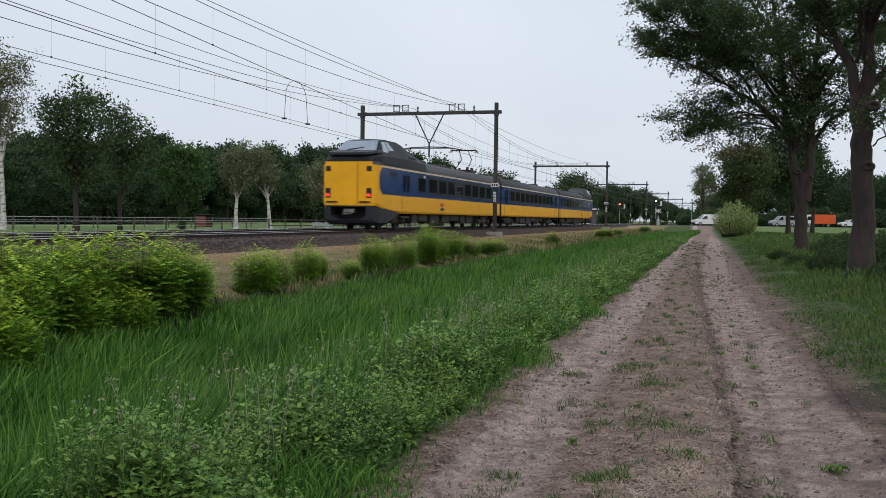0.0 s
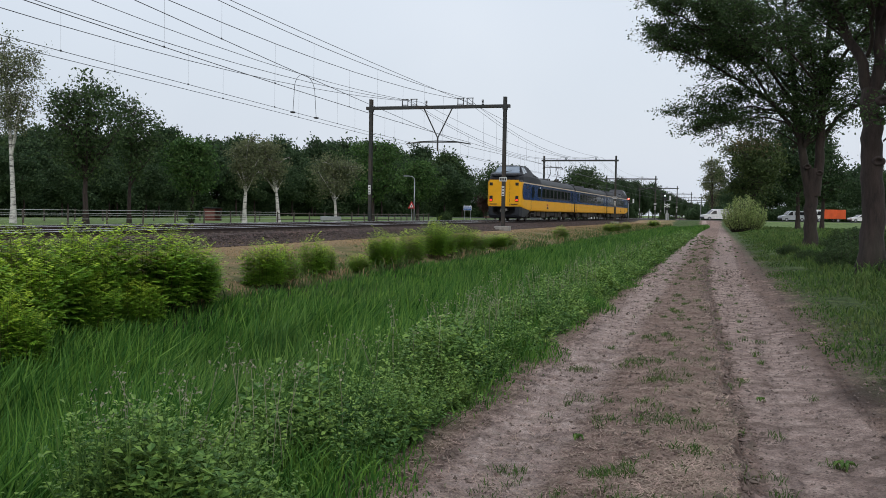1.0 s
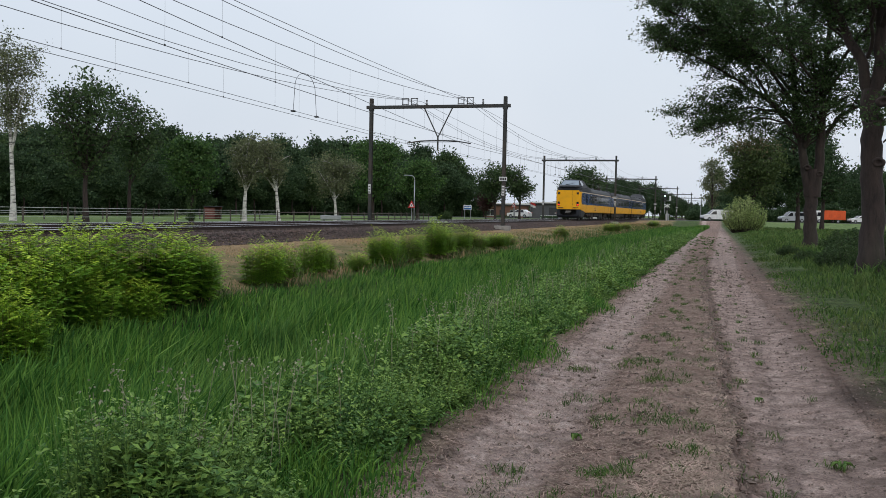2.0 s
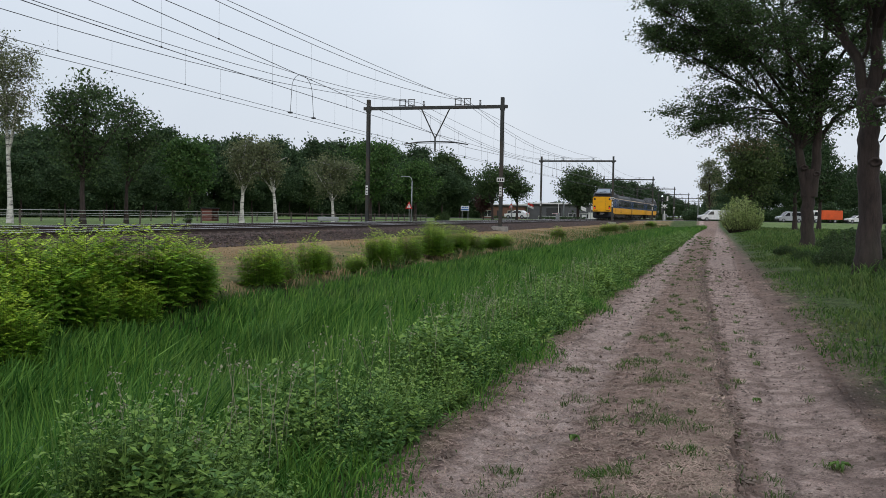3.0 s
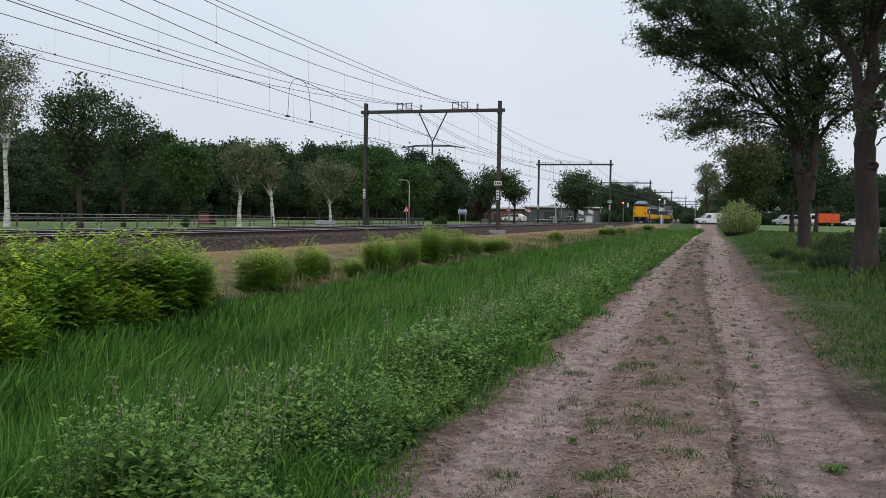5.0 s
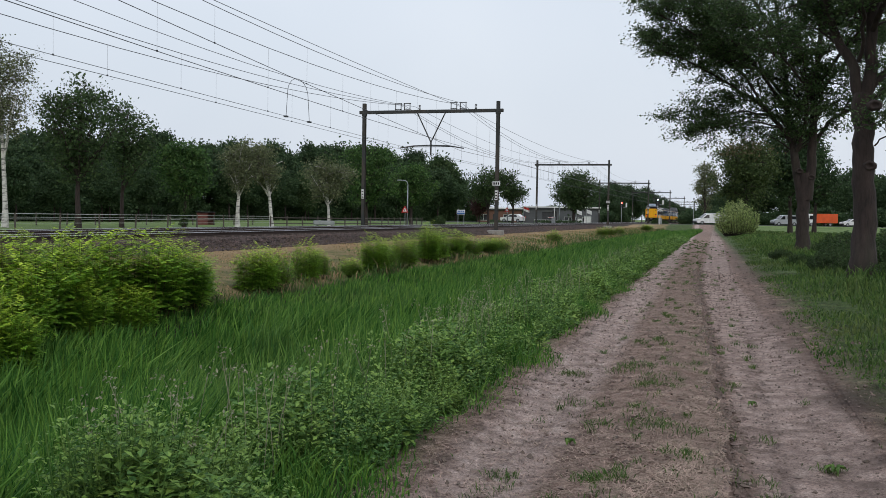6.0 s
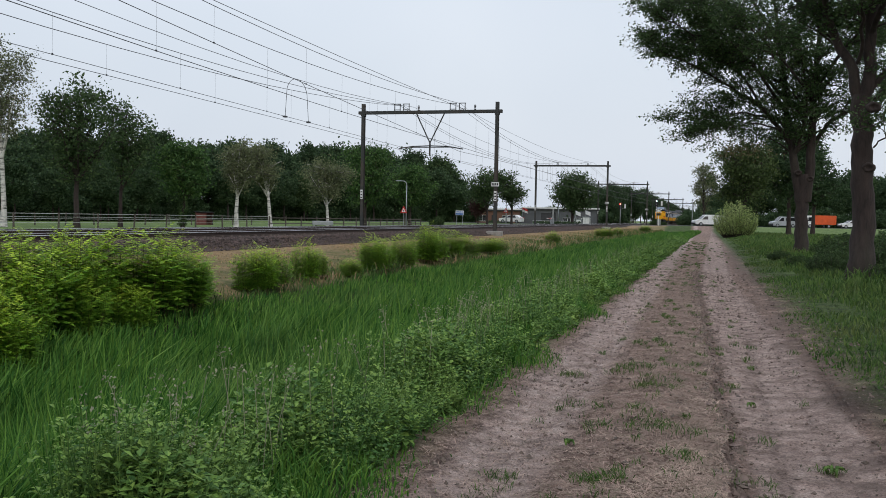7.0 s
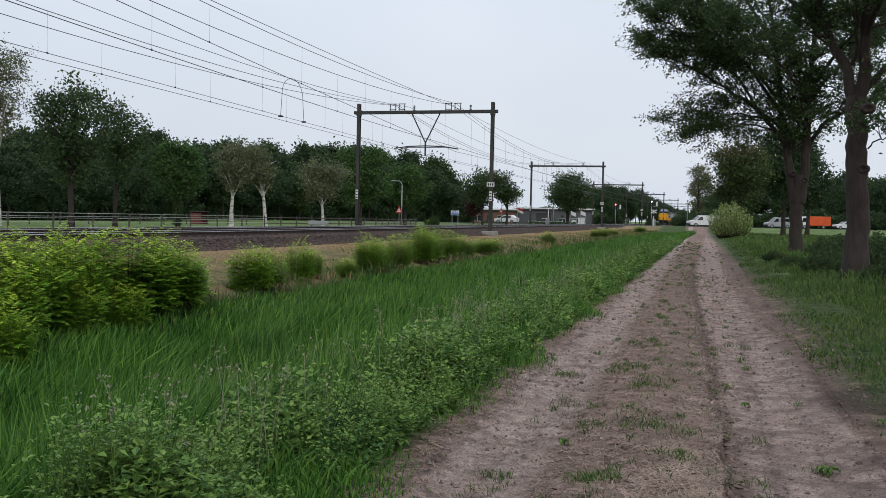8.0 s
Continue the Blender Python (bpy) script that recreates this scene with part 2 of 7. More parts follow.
def path_relief(x, y):
    """Crown, eroded step, wheel tracks and lumps of the sandy track."""
    d = np.clip(x - furrow_x(y), -6.0, 6.0)
    crown = np.clip(1 - np.abs(d + 0.55) / 0.75, 0, 1) * 0.035
    step = np.where(d < 0, 0.030 * np.exp(d / 0.10), -0.045 * np.exp(-d / 0.16))
    rut = -0.030 * np.exp(-((d + 1.55) / 0.22) ** 2) - 0.022 * np.exp(-((d + 1.12) / 0.10) ** 2) - 0.02 * np.exp(-((d - 0.75) / 0.3) ** 2)
    lumps = 0.010 * np.sin(7.1 * x + 2.0 * np.sin(1.3 * y)) * np.sin(3.7 * y + 1.5 * np.sin(4.0 * x)) + 0.006 * np.sin(17.0 * x + 3.0 * y) * np.sin(11.0 * y - 5.0 * x)
    smooth = np.where((d > 0.12) & (d < 1.1), 0.35, 1.0)
    near = np.clip((y - 1.0) / 2.0, 0, 1) * np.clip((70.0 - y) / 30.0, 0, 1) * np.clip((2.4 - np.abs(x + 0.2)) / 0.5, 0, 1)
    return (crown + step + rut + lumps * smooth) * near


def ground_z(x, y):
    x, y = np.asarray(x, float), np.asarray(y, float)
    z = np.interp(x - bend(y), PROFILE_X, PROFILE_Z)
    d = np.abs(y - road_centre(x))
    rise = np.clip(1 - (d - 4.0) / 14.0, 0, 1)
    rise = rise * rise * (3 - 2 * rise) * np.clip(1 - (np.abs(x + 6) - 40) / 60.0, 0.0, 1)
    return z + (np.interp(x, [-24, -13, -6], [0.72, 0.76, 0.88]) - z) * rise + path_relief(x, y)


# ---- mesh helpers ----
def mesh_of(name, verts, faces, mats, idx=None, smooth=False):
    me = bpy.data.meshes.new(name)
    verts = np.asarray(verts, np.float32)
    faces = np.asarray(faces, np.int32)
    n, k = faces.shape
    me.vertices.add(len(verts))
    me.vertices.foreach_set("co", verts.ravel())
    me.loops.add(n * k)
    me.loops.foreach_set("vertex_index", faces.ravel())
    me.polygons.add(n)
    me.polygons.foreach_set("loop_start", np.arange(0, n * k, k, dtype=np.int32))
    for m in (mats if isinstance(mats, (list, tuple)) else [mats]):
        me.materials.append(m)
    if idx is not None:
        me.polygons.foreach_set("material_index", np.asarray(idx, np.int32))
    me.polygons.foreach_set("use_smooth", np.full(n, smooth))
    me.update(calc_edges=True)
    return me


def finish(bm, name, material, smooth=False):
    me = bpy.data.meshes.new(name)
    bmesh.ops.recalc_face_normals(bm, faces=bm.faces)
    bm.to_mesh(me)
    bm.free()
    for m in (material if isinstance(material, (list, tuple)) else [material]):
        me.materials.append(m)
    if smooth:
        me.polygons.foreach_set("use_smooth", np.full(len(me.polygons), True))
    return me


def part(name, bm, material, parent=None, label="", smooth=False):
    """One mesh object under a thing or under a part."""
    me = bm if isinstance(bm, bpy.types.Mesh) else finish(bm, name, material, smooth)
    ob = new(name, me)
    ob.parent = parent
    if label:
        tagged(ob, label)
    return ob


def thing(name, m, label, category, group="", kind=""):
    ob = new(name)
    ob.matrix_basis = m
    ob.empty_display_size = 0.2
    return tagged(ob, label, category, group, kind)


def add_box(bm, x0, x1, y0, y1, z0, z1, bevel=0.0, mi=0):
    vs = [bm.verts.new(p) for p in ((x0, y0, z0), (x1, y0, z0), (x1, y1, z0), (x0, y1, z0), (x0, y0, z1), (x1, y0, z1), (x1, y1, z1), (x0, y1, z1))]
    fs = [bm.faces.new([vs[i] for i in f]) for f in ((3, 2, 1, 0), (4, 5, 6, 7), (0, 1, 5, 4), (1, 2, 6, 5), (2, 3, 7, 6), (3, 0, 4, 7))]
    for f in fs:
        f.material_index = mi
    if bevel:
        es = list({e for f in fs for e in f.edges})
        bmesh.ops.bevel(bm, geom=es, offset=bevel, segments=1, affect="EDGES")
    return vs


def box(x0, x1, y0, y1, z0, z1, bevel=0.0):
    bm = bmesh.new()
    add_box(bm, x0, x1, y0, y1, z0, z1, bevel)
    return bm


def add_rod(bm, a, b, r0, r1=None, sides=8, caps=True):
    a, b = Vector(a), Vector(b)
    r1 = r0 if r1 is None else r1
    w = (b - a).normalized()
    u = w.cross(Vector((0, 0, 1)) if abs(w.z) < 0.9 else Vector((1, 0, 0))).normalized()
    v = w.cross(u)
    ra, rb = [], []
    for i in range(sides):
        t = 2 * math.pi * i / sides
        d = u * math.cos(t) + v * math.sin(t)
        ra.append(bm.verts.new(a + d * r0))
        rb.append(bm.verts.new(b + d * r1))
    for i in range(sides):
        j = (i + 1) % sides
        bm.faces.new((ra[i], ra[j], rb[j], rb[i]))
    if caps:
        bm.faces.new(ra[::-1])
        bm.faces.new(rb)


def rod(a, b, r0, r1=None, sides=8):
    bm = bmesh.new()
    add_rod(bm, a, b, r0, r1, sides)
    return bm


def tube(points, radii, sides=6):
    """Verts and quads of a tube along points."""
    pts = np.asarray(points, float)
    n = len(pts)
    tang = np.gradient(pts, axis=0)
    tang /= np.linalg.norm(tang, axis=1)[:, None] + 1e-9
    ref = np.array([0.31, 0.17, 0.93]) if abs(tang[0, 2]) < 0.85 else np.array([1.0, 0.1, 0.0])
    u = np.cross(tang, ref)
    u /= np.linalg.norm(u, axis=1)[:, None] + 1e-9
    v = np.cross(tang, u)
    ang = np.arange(sides) * 2 * np.pi / sides
    ring = u[:, None, :] * np.cos(ang)[None, :, None] + v[:, None, :] * np.sin(ang)[None, :, None]
    verts = pts[:, None, :] + ring * np.asarray(radii)[:, None, None]
    i = np.arange(n - 1)[:, None] * sides
    k = np.arange(sides)[None, :]
    k2 = (k + 1) % sides
    faces = np.stack([i + k, i + k2, i + sides + k2, i + sides + k], -1).reshape(-1, 4)
    return verts.reshape(-1, 3), faces


def merge(pieces):
    vs, fs, o = [], [], 0
    for v, f in pieces:
        vs.append(v)
        fs.append(f + o)
        o += len(v)
    return np.concatenate(vs), np.concatenate(fs)


def leaves(rng, centres, size, flat=0.0, aspect=0.6):
    """Folded diamond leaves at the centres: four corners each."""
    n = len(centres)
    a = rng.normal(size=(n, 3))
    a[:, 2] *= 1 - flat
    a /= np.linalg.norm(a, axis=1)[:, None]
    b = rng.normal(size=(n, 3))
    b[:, 2] *= 1 - flat
    b -= a * (a * b).sum(1)[:, None]
    b /= np.linalg.norm(b, axis=1)[:, None]
    s = size * rng.uniform(0.6, 1.35, n)[:, None]
    nrm = np.cross(a, b) * s * 0.18
    q = np.stack([centres - a * s, centres + b * s * aspect + nrm, centres + a * s, centres - b * s * aspect + nrm], 1)
    return q.reshape(-1, 3), np.arange(4 * n).reshape(n, 4)


def blades(rng, x, y, z, height, width, lean=0.35, wind=(0.0, 0.0)):
    """Bent grass blades of three joints: five corners, a quad and two more."""
    n = len(x)
    h = height * rng.uniform(0.6, 1.25, n)
    w = width * rng.uniform(0.7, 1.3, n)
    t = rng.uniform(0, 2 * np.pi, n)
    dx, dy = np.cos(t) * lean * rng.uniform(0.2, 1.2, n) + wind[0], np.sin(t) * lean * rng.uniform(0.2, 1.2, n) + wind[1]
    f = rng.uniform(0, 2 * np.pi, n)
    wx, wy = np.cos(f) * w, np.sin(f) * w
    base = np.stack([x, y, z], 1)
    side = np.stack([wx, wy, np.zeros(n)], 1)
    mid = base + np.stack([dx * h * 0.35, dy * h * 0.35, h * 0.62], 1)
    tip = base + np.stack([dx * h, dy * h, h * (1 - 0.25 * np.hypot(dx, dy))], 1)
    v = np.stack([base - side * 0.6, base + side * 0.6, mid + side, mid - side, tip + side * 0.08, tip - side * 0.08], 1)
    i = np.arange(n)[:, None] * 6
    fa = np.concatenate([i + np.array([0, 1, 2, 3]), i + np.array([3, 2, 4, 5])])
    return v.reshape(-1, 3), fa


# ---- ground ----
def ground():
    """One sheet from the path to the horizon, folded along the railway."""
    us = np.unique(np.concatenate([PROFILE_X, np.arange(-30, 8, 0.35), np.arange(-2.5, 2.3, 0.05), np.arange(8, 40, 2.0), np.geomspace(40, 4000, 24), -np.geomspace(30, 4000, 30)]))
    ys = np.unique(np.concatenate([-np.geomspace(1, 600, 16), np.arange(0, 30, 0.35), np.arange(4.0, 16.0, 0.07), np.arange(16, 30, 0.14), np.arange(30, 90, 1.2), np.arange(90, 240, 2.0), np.geomspace(240, 4000, 40)]))
    U, Y = np.meshgrid(us, ys)
    X = U + bend(Y)
    Z = ground_z(X, Y)
    rng = np.random.default_rng(3)
    rough = np.where(np.abs(U) < 30, np.where((U > 0.3) & (U < 1.1), 0.002, 0.006), 0.0)
    Z = Z + rng.normal(size=Z.shape) * rough * np.where((Y < 90) & (Y > 0), 1, 0)
    n, m = X.shape
    v = np.stack([X, Y, Z], -1).reshape(-1, 3)
    i = (np.arange(n - 1)[:, None] * m + np.arange(m - 1)[None, :])
    f = np.stack([i, i + 1, i + m + 1, i + m], -1).reshape(-1, 4)
    me = mesh_of("ground", v, f, ground_material(), smooth=True)
    return tagged(new("ground", me), "flat farmland with a sandy track, a ditch and a railway bank", "ground", kind="structure")


def ground_material():
    """Sand in the wheel tracks, straw and grass between and beside them, dry grass on the bank."""
    m = bpy.data.materials.new("ground_cover")
    m.use_nodes = True
    nt = m.node_tree
    link = nt.links.new
    b = nt.nodes["Principled BSDF"]
    b.inputs["Roughness"].default_value = 0.95
    b.inputs["Specular IOR Level"].default_value = 0.2
    tc = nt.nodes.new("ShaderNodeTexCoord")
    sep = nt.nodes.new("ShaderNodeSeparateXYZ")
    link(tc.outputs["Object"], sep.inputs[0])

    def math_node(op, a, c=None):
        n = nt.nodes.new("ShaderNodeMath")
        n.operation = op
        for s, v in zip(n.inputs, (a, c)):
            if v is None:
                continue
            if isinstance(v, (int, float)):
                s.default_value = v
            else:
                link(v, s)
        return n.outputs[0]

    def noise_node(scale, detail=6.0, rough=0.65, stretch=None):
        n = nt.nodes.new("ShaderNodeTexNoise")
        n.inputs["Scale"].default_value, n.inputs["Detail"].default_value, n.inputs["Roughness"].default_value = scale, detail, rough
        s = tc.outputs["Object"]
        if stretch:
            mp = nt.nodes.new("ShaderNodeMapping")
            mp.inputs["Scale"].default_value = stretch
            link(s, mp.inputs["Vector"])
            s = mp.outputs["Vector"]
        link(s, n.inputs["Vector"])
        return n.outputs["Fac"]

    def ramp(v, stops):
        r = nt.nodes.new("ShaderNodeValToRGB")
        e = r.color_ramp.elements
        while len(e) < len(stops):
            e.new(0.5)
        for el, (p, c) in zip(e, stops):
            el.position, el.color = p, (*c, 1)
        link(v, r.inputs["Fac"])
        return r.outputs["Color"]

    def mixed(f, a, c):
        n = nt.nodes.new("ShaderNodeMix")
        n.data_type = "RGBA"
        link(f, n.inputs["Factor"])
        link(a, n.inputs["A"])
        link(c, n.inputs["B"])
        return n.outputs["Result"]

    # across the line: x less the slow bend of the railway, with ragged edges
    y = sep.outputs["Y"]
    yy = math_node("MULTIPLY", y, y)
    u = math_node("SUBTRACT", sep.outputs["X"], math_node("MULTIPLY", yy, CURVE / 2))
    path_u = math_node("ADD", sep.outputs["X"], math_node("MULTIPLY", y, 0.010))
    rag = math_node("MULTIPLY", math_node("SUBTRACT", noise_node(0.9, 5.0), 0.5), 1.3)
    rag2 = math_node("MULTIPLY", math_node("SUBTRACT", noise_node(0.25, 4.0), 0.5), 2.0)
    fine, mid, big = noise_node(38.0, 8.0, 0.75), noise_node(6.0, 8.0, 0.75), noise_node(0.5, 4.0)
    long = noise_node(2.2, 6.0, 0.7, (1.0, 0.16, 1.0))
    sand = ramp(mid, [(0.30, (0.23, 0.164, 0.143)), (0.5, (0.45, 0.345, 0.306)), (0.68, (0.60, 0.485, 0.435))])
    soil = ramp(fine, [(0.3, (0.085, 0.058, 0.048)), (0.7, (0.20, 0.145, 0.12))])
    crown = ramp(mid, [(0.32, (0.125, 0.082, 0.067)), (0.5, (0.265, 0.182, 0.148)), (0.66, (0.41, 0.300, 0.246))])
    grass = ramp(mid, [(0.32, (0.026, 0.042, 0.014)), (0.5, (0.062, 0.100, 0.028)), (0.7, (0.125, 0.135, 0.055))])
    dry = ramp(mid, [(0.25, (0.16, 0.108, 0.056)), (0.55, (0.34, 0.230, 0.125)), (0.85, (0.48, 0.34, 0.20))])
    stone = ramp(noise_node(9.0, 4.0, 0.8), [(0.3, (0.018, 0.012, 0.011)), (0.7, (0.066, 0.046, 0.039))])

    grit = ramp(noise_node(55.0, 6.0, 0.8), [(0.36, (0.42, 0.40, 0.39)), (0.5, (0.95, 0.95, 0.95)), (0.66, (1.45, 1.42, 1.38))])
    blot = ramp(noise_node(3.2, 6.0, 0.7), [(0.36, (0.62, 0.60, 0.58)), (0.52, (1.0, 1.0, 1.0)), (0.68, (1.22, 1.20, 1.18))])

    def times(a, c):
        n = nt.nodes.new("ShaderNodeMix")
        n.data_type, n.blend_type = "RGBA", "MULTIPLY"
        n.inputs["Factor"].default_value = 1.0
        link(a, n.inputs["A"])
        link(c, n.inputs["B"])
        return n.outputs["Result"]
    sand, crown, dry, grass = times(times(sand, grit), blot), times(times(crown, grit), blot), times(dry, grit), times(grass, times(grit, blot))

    def band(v, lo, hi, soft):
        a = nt.nodes.new("ShaderNodeMapRange")
        a.interpolation_type = "SMOOTHSTEP"
        a.inputs["From Min"].default_value, a.inputs["From Max"].default_value = lo - soft, lo + soft
        link(v, a.inputs["Value"])
        c = nt.nodes.new("ShaderNodeMapRange")
        c.interpolation_type = "SMOOTHSTEP"
        c.inputs["From Min"].default_value, c.inputs["From Max"].default_value = hi - soft, hi + soft
        c.inputs["To Min"].default_value, c.inputs["To Max"].default_value = 1.0, 0.0
        link(v, c.inputs["Value"])
        return math_node("MULTIPLY", a.outputs["Result"], c.outputs["Result"])

    dry = mixed(math_node("MULTIPLY", band(u, -13.2, -4.0, 0.8), ramp(noise_node(0.8, 5.0), [(0.38, (0.0, 0.0, 0.0)), (0.60, (0.85, 0.85, 0.85))])), dry, ramp(mid, [(0.3, (0.055, 0.075, 0.022)), (0.7, (0.150, 0.150, 0.055))]))
    pr = math_node("ADD", path_u, math_node("MULTIPLY", rag, 0.7))
    step_u = math_node("ADD", math_node("ADD", sep.outputs["X"], math_node("MULTIPLY", math_node("MINIMUM", y, 26.0), 0.030)), math_node("MULTIPLY", rag, 0.16))
    ruts = math_node("MAXIMUM", band(math_node("ADD", path_u, math_node("MULTIPLY", rag, 0.3)), -1.60, -0.95, 0.14), math_node("MULTIPLY", band(step_u, 0.46, 1.35, 0.07), 0.55))
    ruts = math_node("MULTIPLY", ruts, math_node("MULTIPLY_ADD", long, 1.0))
    road = mixed(ruts, crown, sand)
    # damp, dark soil in patches along the outer edge
    damp = math_node("MULTIPLY", band(math_node("ADD", path_u, rag), 1.05, 2.3, 0.35), math_node("GREATER_THAN", big, 0.47))
    road = mixed(math_node("MULTIPLY", damp, 0.7), road, soil)
    # a wide patch of wet black soil at the track's outer edge
    wet = nt.nodes.new("ShaderNodeVectorMath")
    wet.operation = "DISTANCE"
    wet.inputs[1].default_value = (1.75, 9.0, 0.0)
    link(tc.outputs["Object"], wet.inputs[0])
    road = mixed(math_node("MULTIPLY", band(math_node("ADD", wet.outputs["Value"], math_node("MULTIPLY", rag, 0.5)), -1.0, 0.75, 0.22), 0.9), road, ramp(fine, [(0.3, (0.040, 0.027, 0.022)), (0.7, (0.115, 0.080, 0.066))]))
    # dark crumbled earth below the crown's broken edge
    road = mixed(math_node("MULTIPLY", band(math_node("ADD", step_u, math_node("MULTIPLY", math_node("SUBTRACT", mid, 0.5), 0.25)), 0.30, 0.37, 0.04), math_node("MULTIPLY", 0.85, math_node("LESS_THAN", y, 24.0))), road, soil)
    col = mixed(band(pr, -1.95, 1.55, 0.35), grass, road)
    lawn = times(ramp(big, [(0.35, (0.090, 0.145, 0.042)), (0.65, (0.150, 0.205, 0.070))]), blot)
    col = mixed(math_node("MAXIMUM", band(u, -4000.0, -26.5, 1.0), math_node("MULTIPLY", band(u, 2.2, 4000.0, 0.8), math_node("GREATER_THAN", y, 30.0))), col, lawn)
    # ditch soil coloured near black to hold the shade between the plants
    ditch_shade = ramp(mid, [(0.3, (0.014, 0.014, 0.009)), (0.7, (0.045, 0.042, 0.022))])
    col = mixed(math_node("MULTIPLY", band(path_u, -8.6, -2.15, 0.25), math_node("LESS_THAN", y, 140.0)), col, ditch_shade)
    col = mixed(math_node("MULTIPLY", band(math_node("ADD", u, rag2), -14.9, -9.0, 0.5), 0.95), col, dry)
    col = mixed(band(math_node("ADD", u, math_node("MULTIPLY", rag, 0.3)), -24.6, -14.75, 0.2), col, stone)
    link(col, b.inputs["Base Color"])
    bp = nt.nodes.new("ShaderNodeBump")
    bp.inputs["Strength"].default_value, bp.inputs["Distance"].default_value = 1.0, 0.075
    link(math_node("ADD", math_node("MULTIPLY", fine, 0.35), math_node("ADD", mid, long)), bp.inputs["Height"])
    link(bp.outputs["Normal"], b.inputs["Normal"])
    return m


# ---- railway ----
LINE_Y = np.concatenate([np.arange(-30, 200, 5.0), np.arange(200, 900, 20.0)])


def along(section, u, z, ys, name, mats, idx, smooth=False):
    """A profile drawn along the line at the offset u from its middle."""
    sec = np.asarray(section, float)
    k = len(sec)
    X = u + bend(ys)[:, None] + sec[None, :, 0]
    V = np.stack([X, np.repeat(ys[:, None], k, 1), z + np.repeat(sec[None, :, 1], len(ys), 0)], -1).reshape(-1, 3)
    i = np.arange(len(ys) - 1)[:, None] * k
    j = np.arange(k)[None, :]
    F = np.stack([i + j, i + (j + 1) % k, i + k + (j + 1) % k, i + k + j], -1).reshape(-1, 4)
    return mesh_of(name, V, F, mats, np.tile(idx, len(ys) - 1), smooth)


def railway():
    sec = [(-0.07, -0.165), (0.07, -0.165), (0.07, -0.15), (0.012, -0.12), (0.012, -0.045), (0.036, -0.035), (0.036, -0.004), (0.028, 0), (-0.028, 0), (-0.036, -0.004), (-0.036, -0.035), (-0.012, -0.045), (-0.012, -0.12), (-0.07, -0.15)]
    idx = [0, 0, 0, 0, 0, 0, 1, 1, 1, 0, 0, 0, 0, 0]
    for c in (TRACK_NEAR, TRACK_FAR):
        t = thing("railway_track", pose(0, 0, 0), "railway track of rusty steel rails on concrete sleepers", "railway track", "railway tracks")
        for s in (-0.7535, 0.7535):
            part("rail", along(sec, c + s, RAIL_Z, LINE_Y, "rail", [M["rust_rail"], M["rail_top"]], idx), None, t, "rusty rail with a polished head")
        bm = bmesh.new()
        add_box(bm, -1.26, 1.26, -0.125, 0.125, -0.2, 0, 0.02)
        for s in (-0.7535, 0.7535):
            for q in (-0.12, 0.12):
                add_box(bm, s + q - 0.04, s + q + 0.04, -0.06, 0.06, 0, 0.05)
        me = finish(bm, "sleeper", M["sleeper"])
        for k in range(130):
            y = -6 + 0.6 * k
            ob = part("sleeper", me, None, t)
            ob.matrix_basis = pose(c + float(bend(y)), y, RAIL_Z - 0.168, 0, 0, -heading(y))


def ballast():
    """Loose stones on the shoulder towards the camera and between the rails."""
    rng = np.random.default_rng(11)
    n = 44000
    y = rng.uniform(0, 1, n) ** 1.7 * 125 + 8
    u = np.where(rng.uniform(size=n) < 0.8, rng.uniform(-15.9, -14.35, n), rng.uniform(-22.5, -15.5, n))
    keep = np.ones(n, bool)
    for c in (TRACK_NEAR, TRACK_FAR):
        for s in (-0.7535, 0.7535):
            keep &= np.abs(u - c - s) > 0.12
    y, u = y[keep], u[keep]
    n = len(y)
    x = u + bend(y)
    s = rng.uniform(0.026, 0.050, n) * (1 + y / 160)
    base = np.array([(1, 0, 0), (0, 1, 0), (-1, 0, 0), (0, -1, 0), (0, 0, 1), (0, 0, -1)], float)
    P = base[None] * rng.uniform(0.55, 1.2, (n, 6, 1)) + rng.normal(size=(n, 6, 3)) * 0.18
    a = rng.uniform(0, 6.28, n)
    ca, sa = np.cos(a)[:, None], np.sin(a)[:, None]
    P = np.stack([P[..., 0] * ca - P[..., 1] * sa, P[..., 0] * sa + P[..., 1] * ca, P[..., 2] * 0.8], -1)
    V = P * s[:, None, None] + np.stack([x, y, ground_z(x, y) + s * 0.35], 1)[:, None, :]
    tri = np.array([(0, 1, 4), (1, 2, 4), (2, 3, 4), (3, 0, 4), (1, 0, 5), (2, 1, 5), (3, 2, 5), (0, 3, 5)])
    F = (np.arange(n)[:, None, None] * 6 + tri[None]).reshape(-1, 3)
    tagged(new("ballast", mesh_of("ballast", V.reshape(-1, 3), F, M["ballast"])), "grey-brown crushed stone ballast of the railway bed", "ballast", kind="stuff")


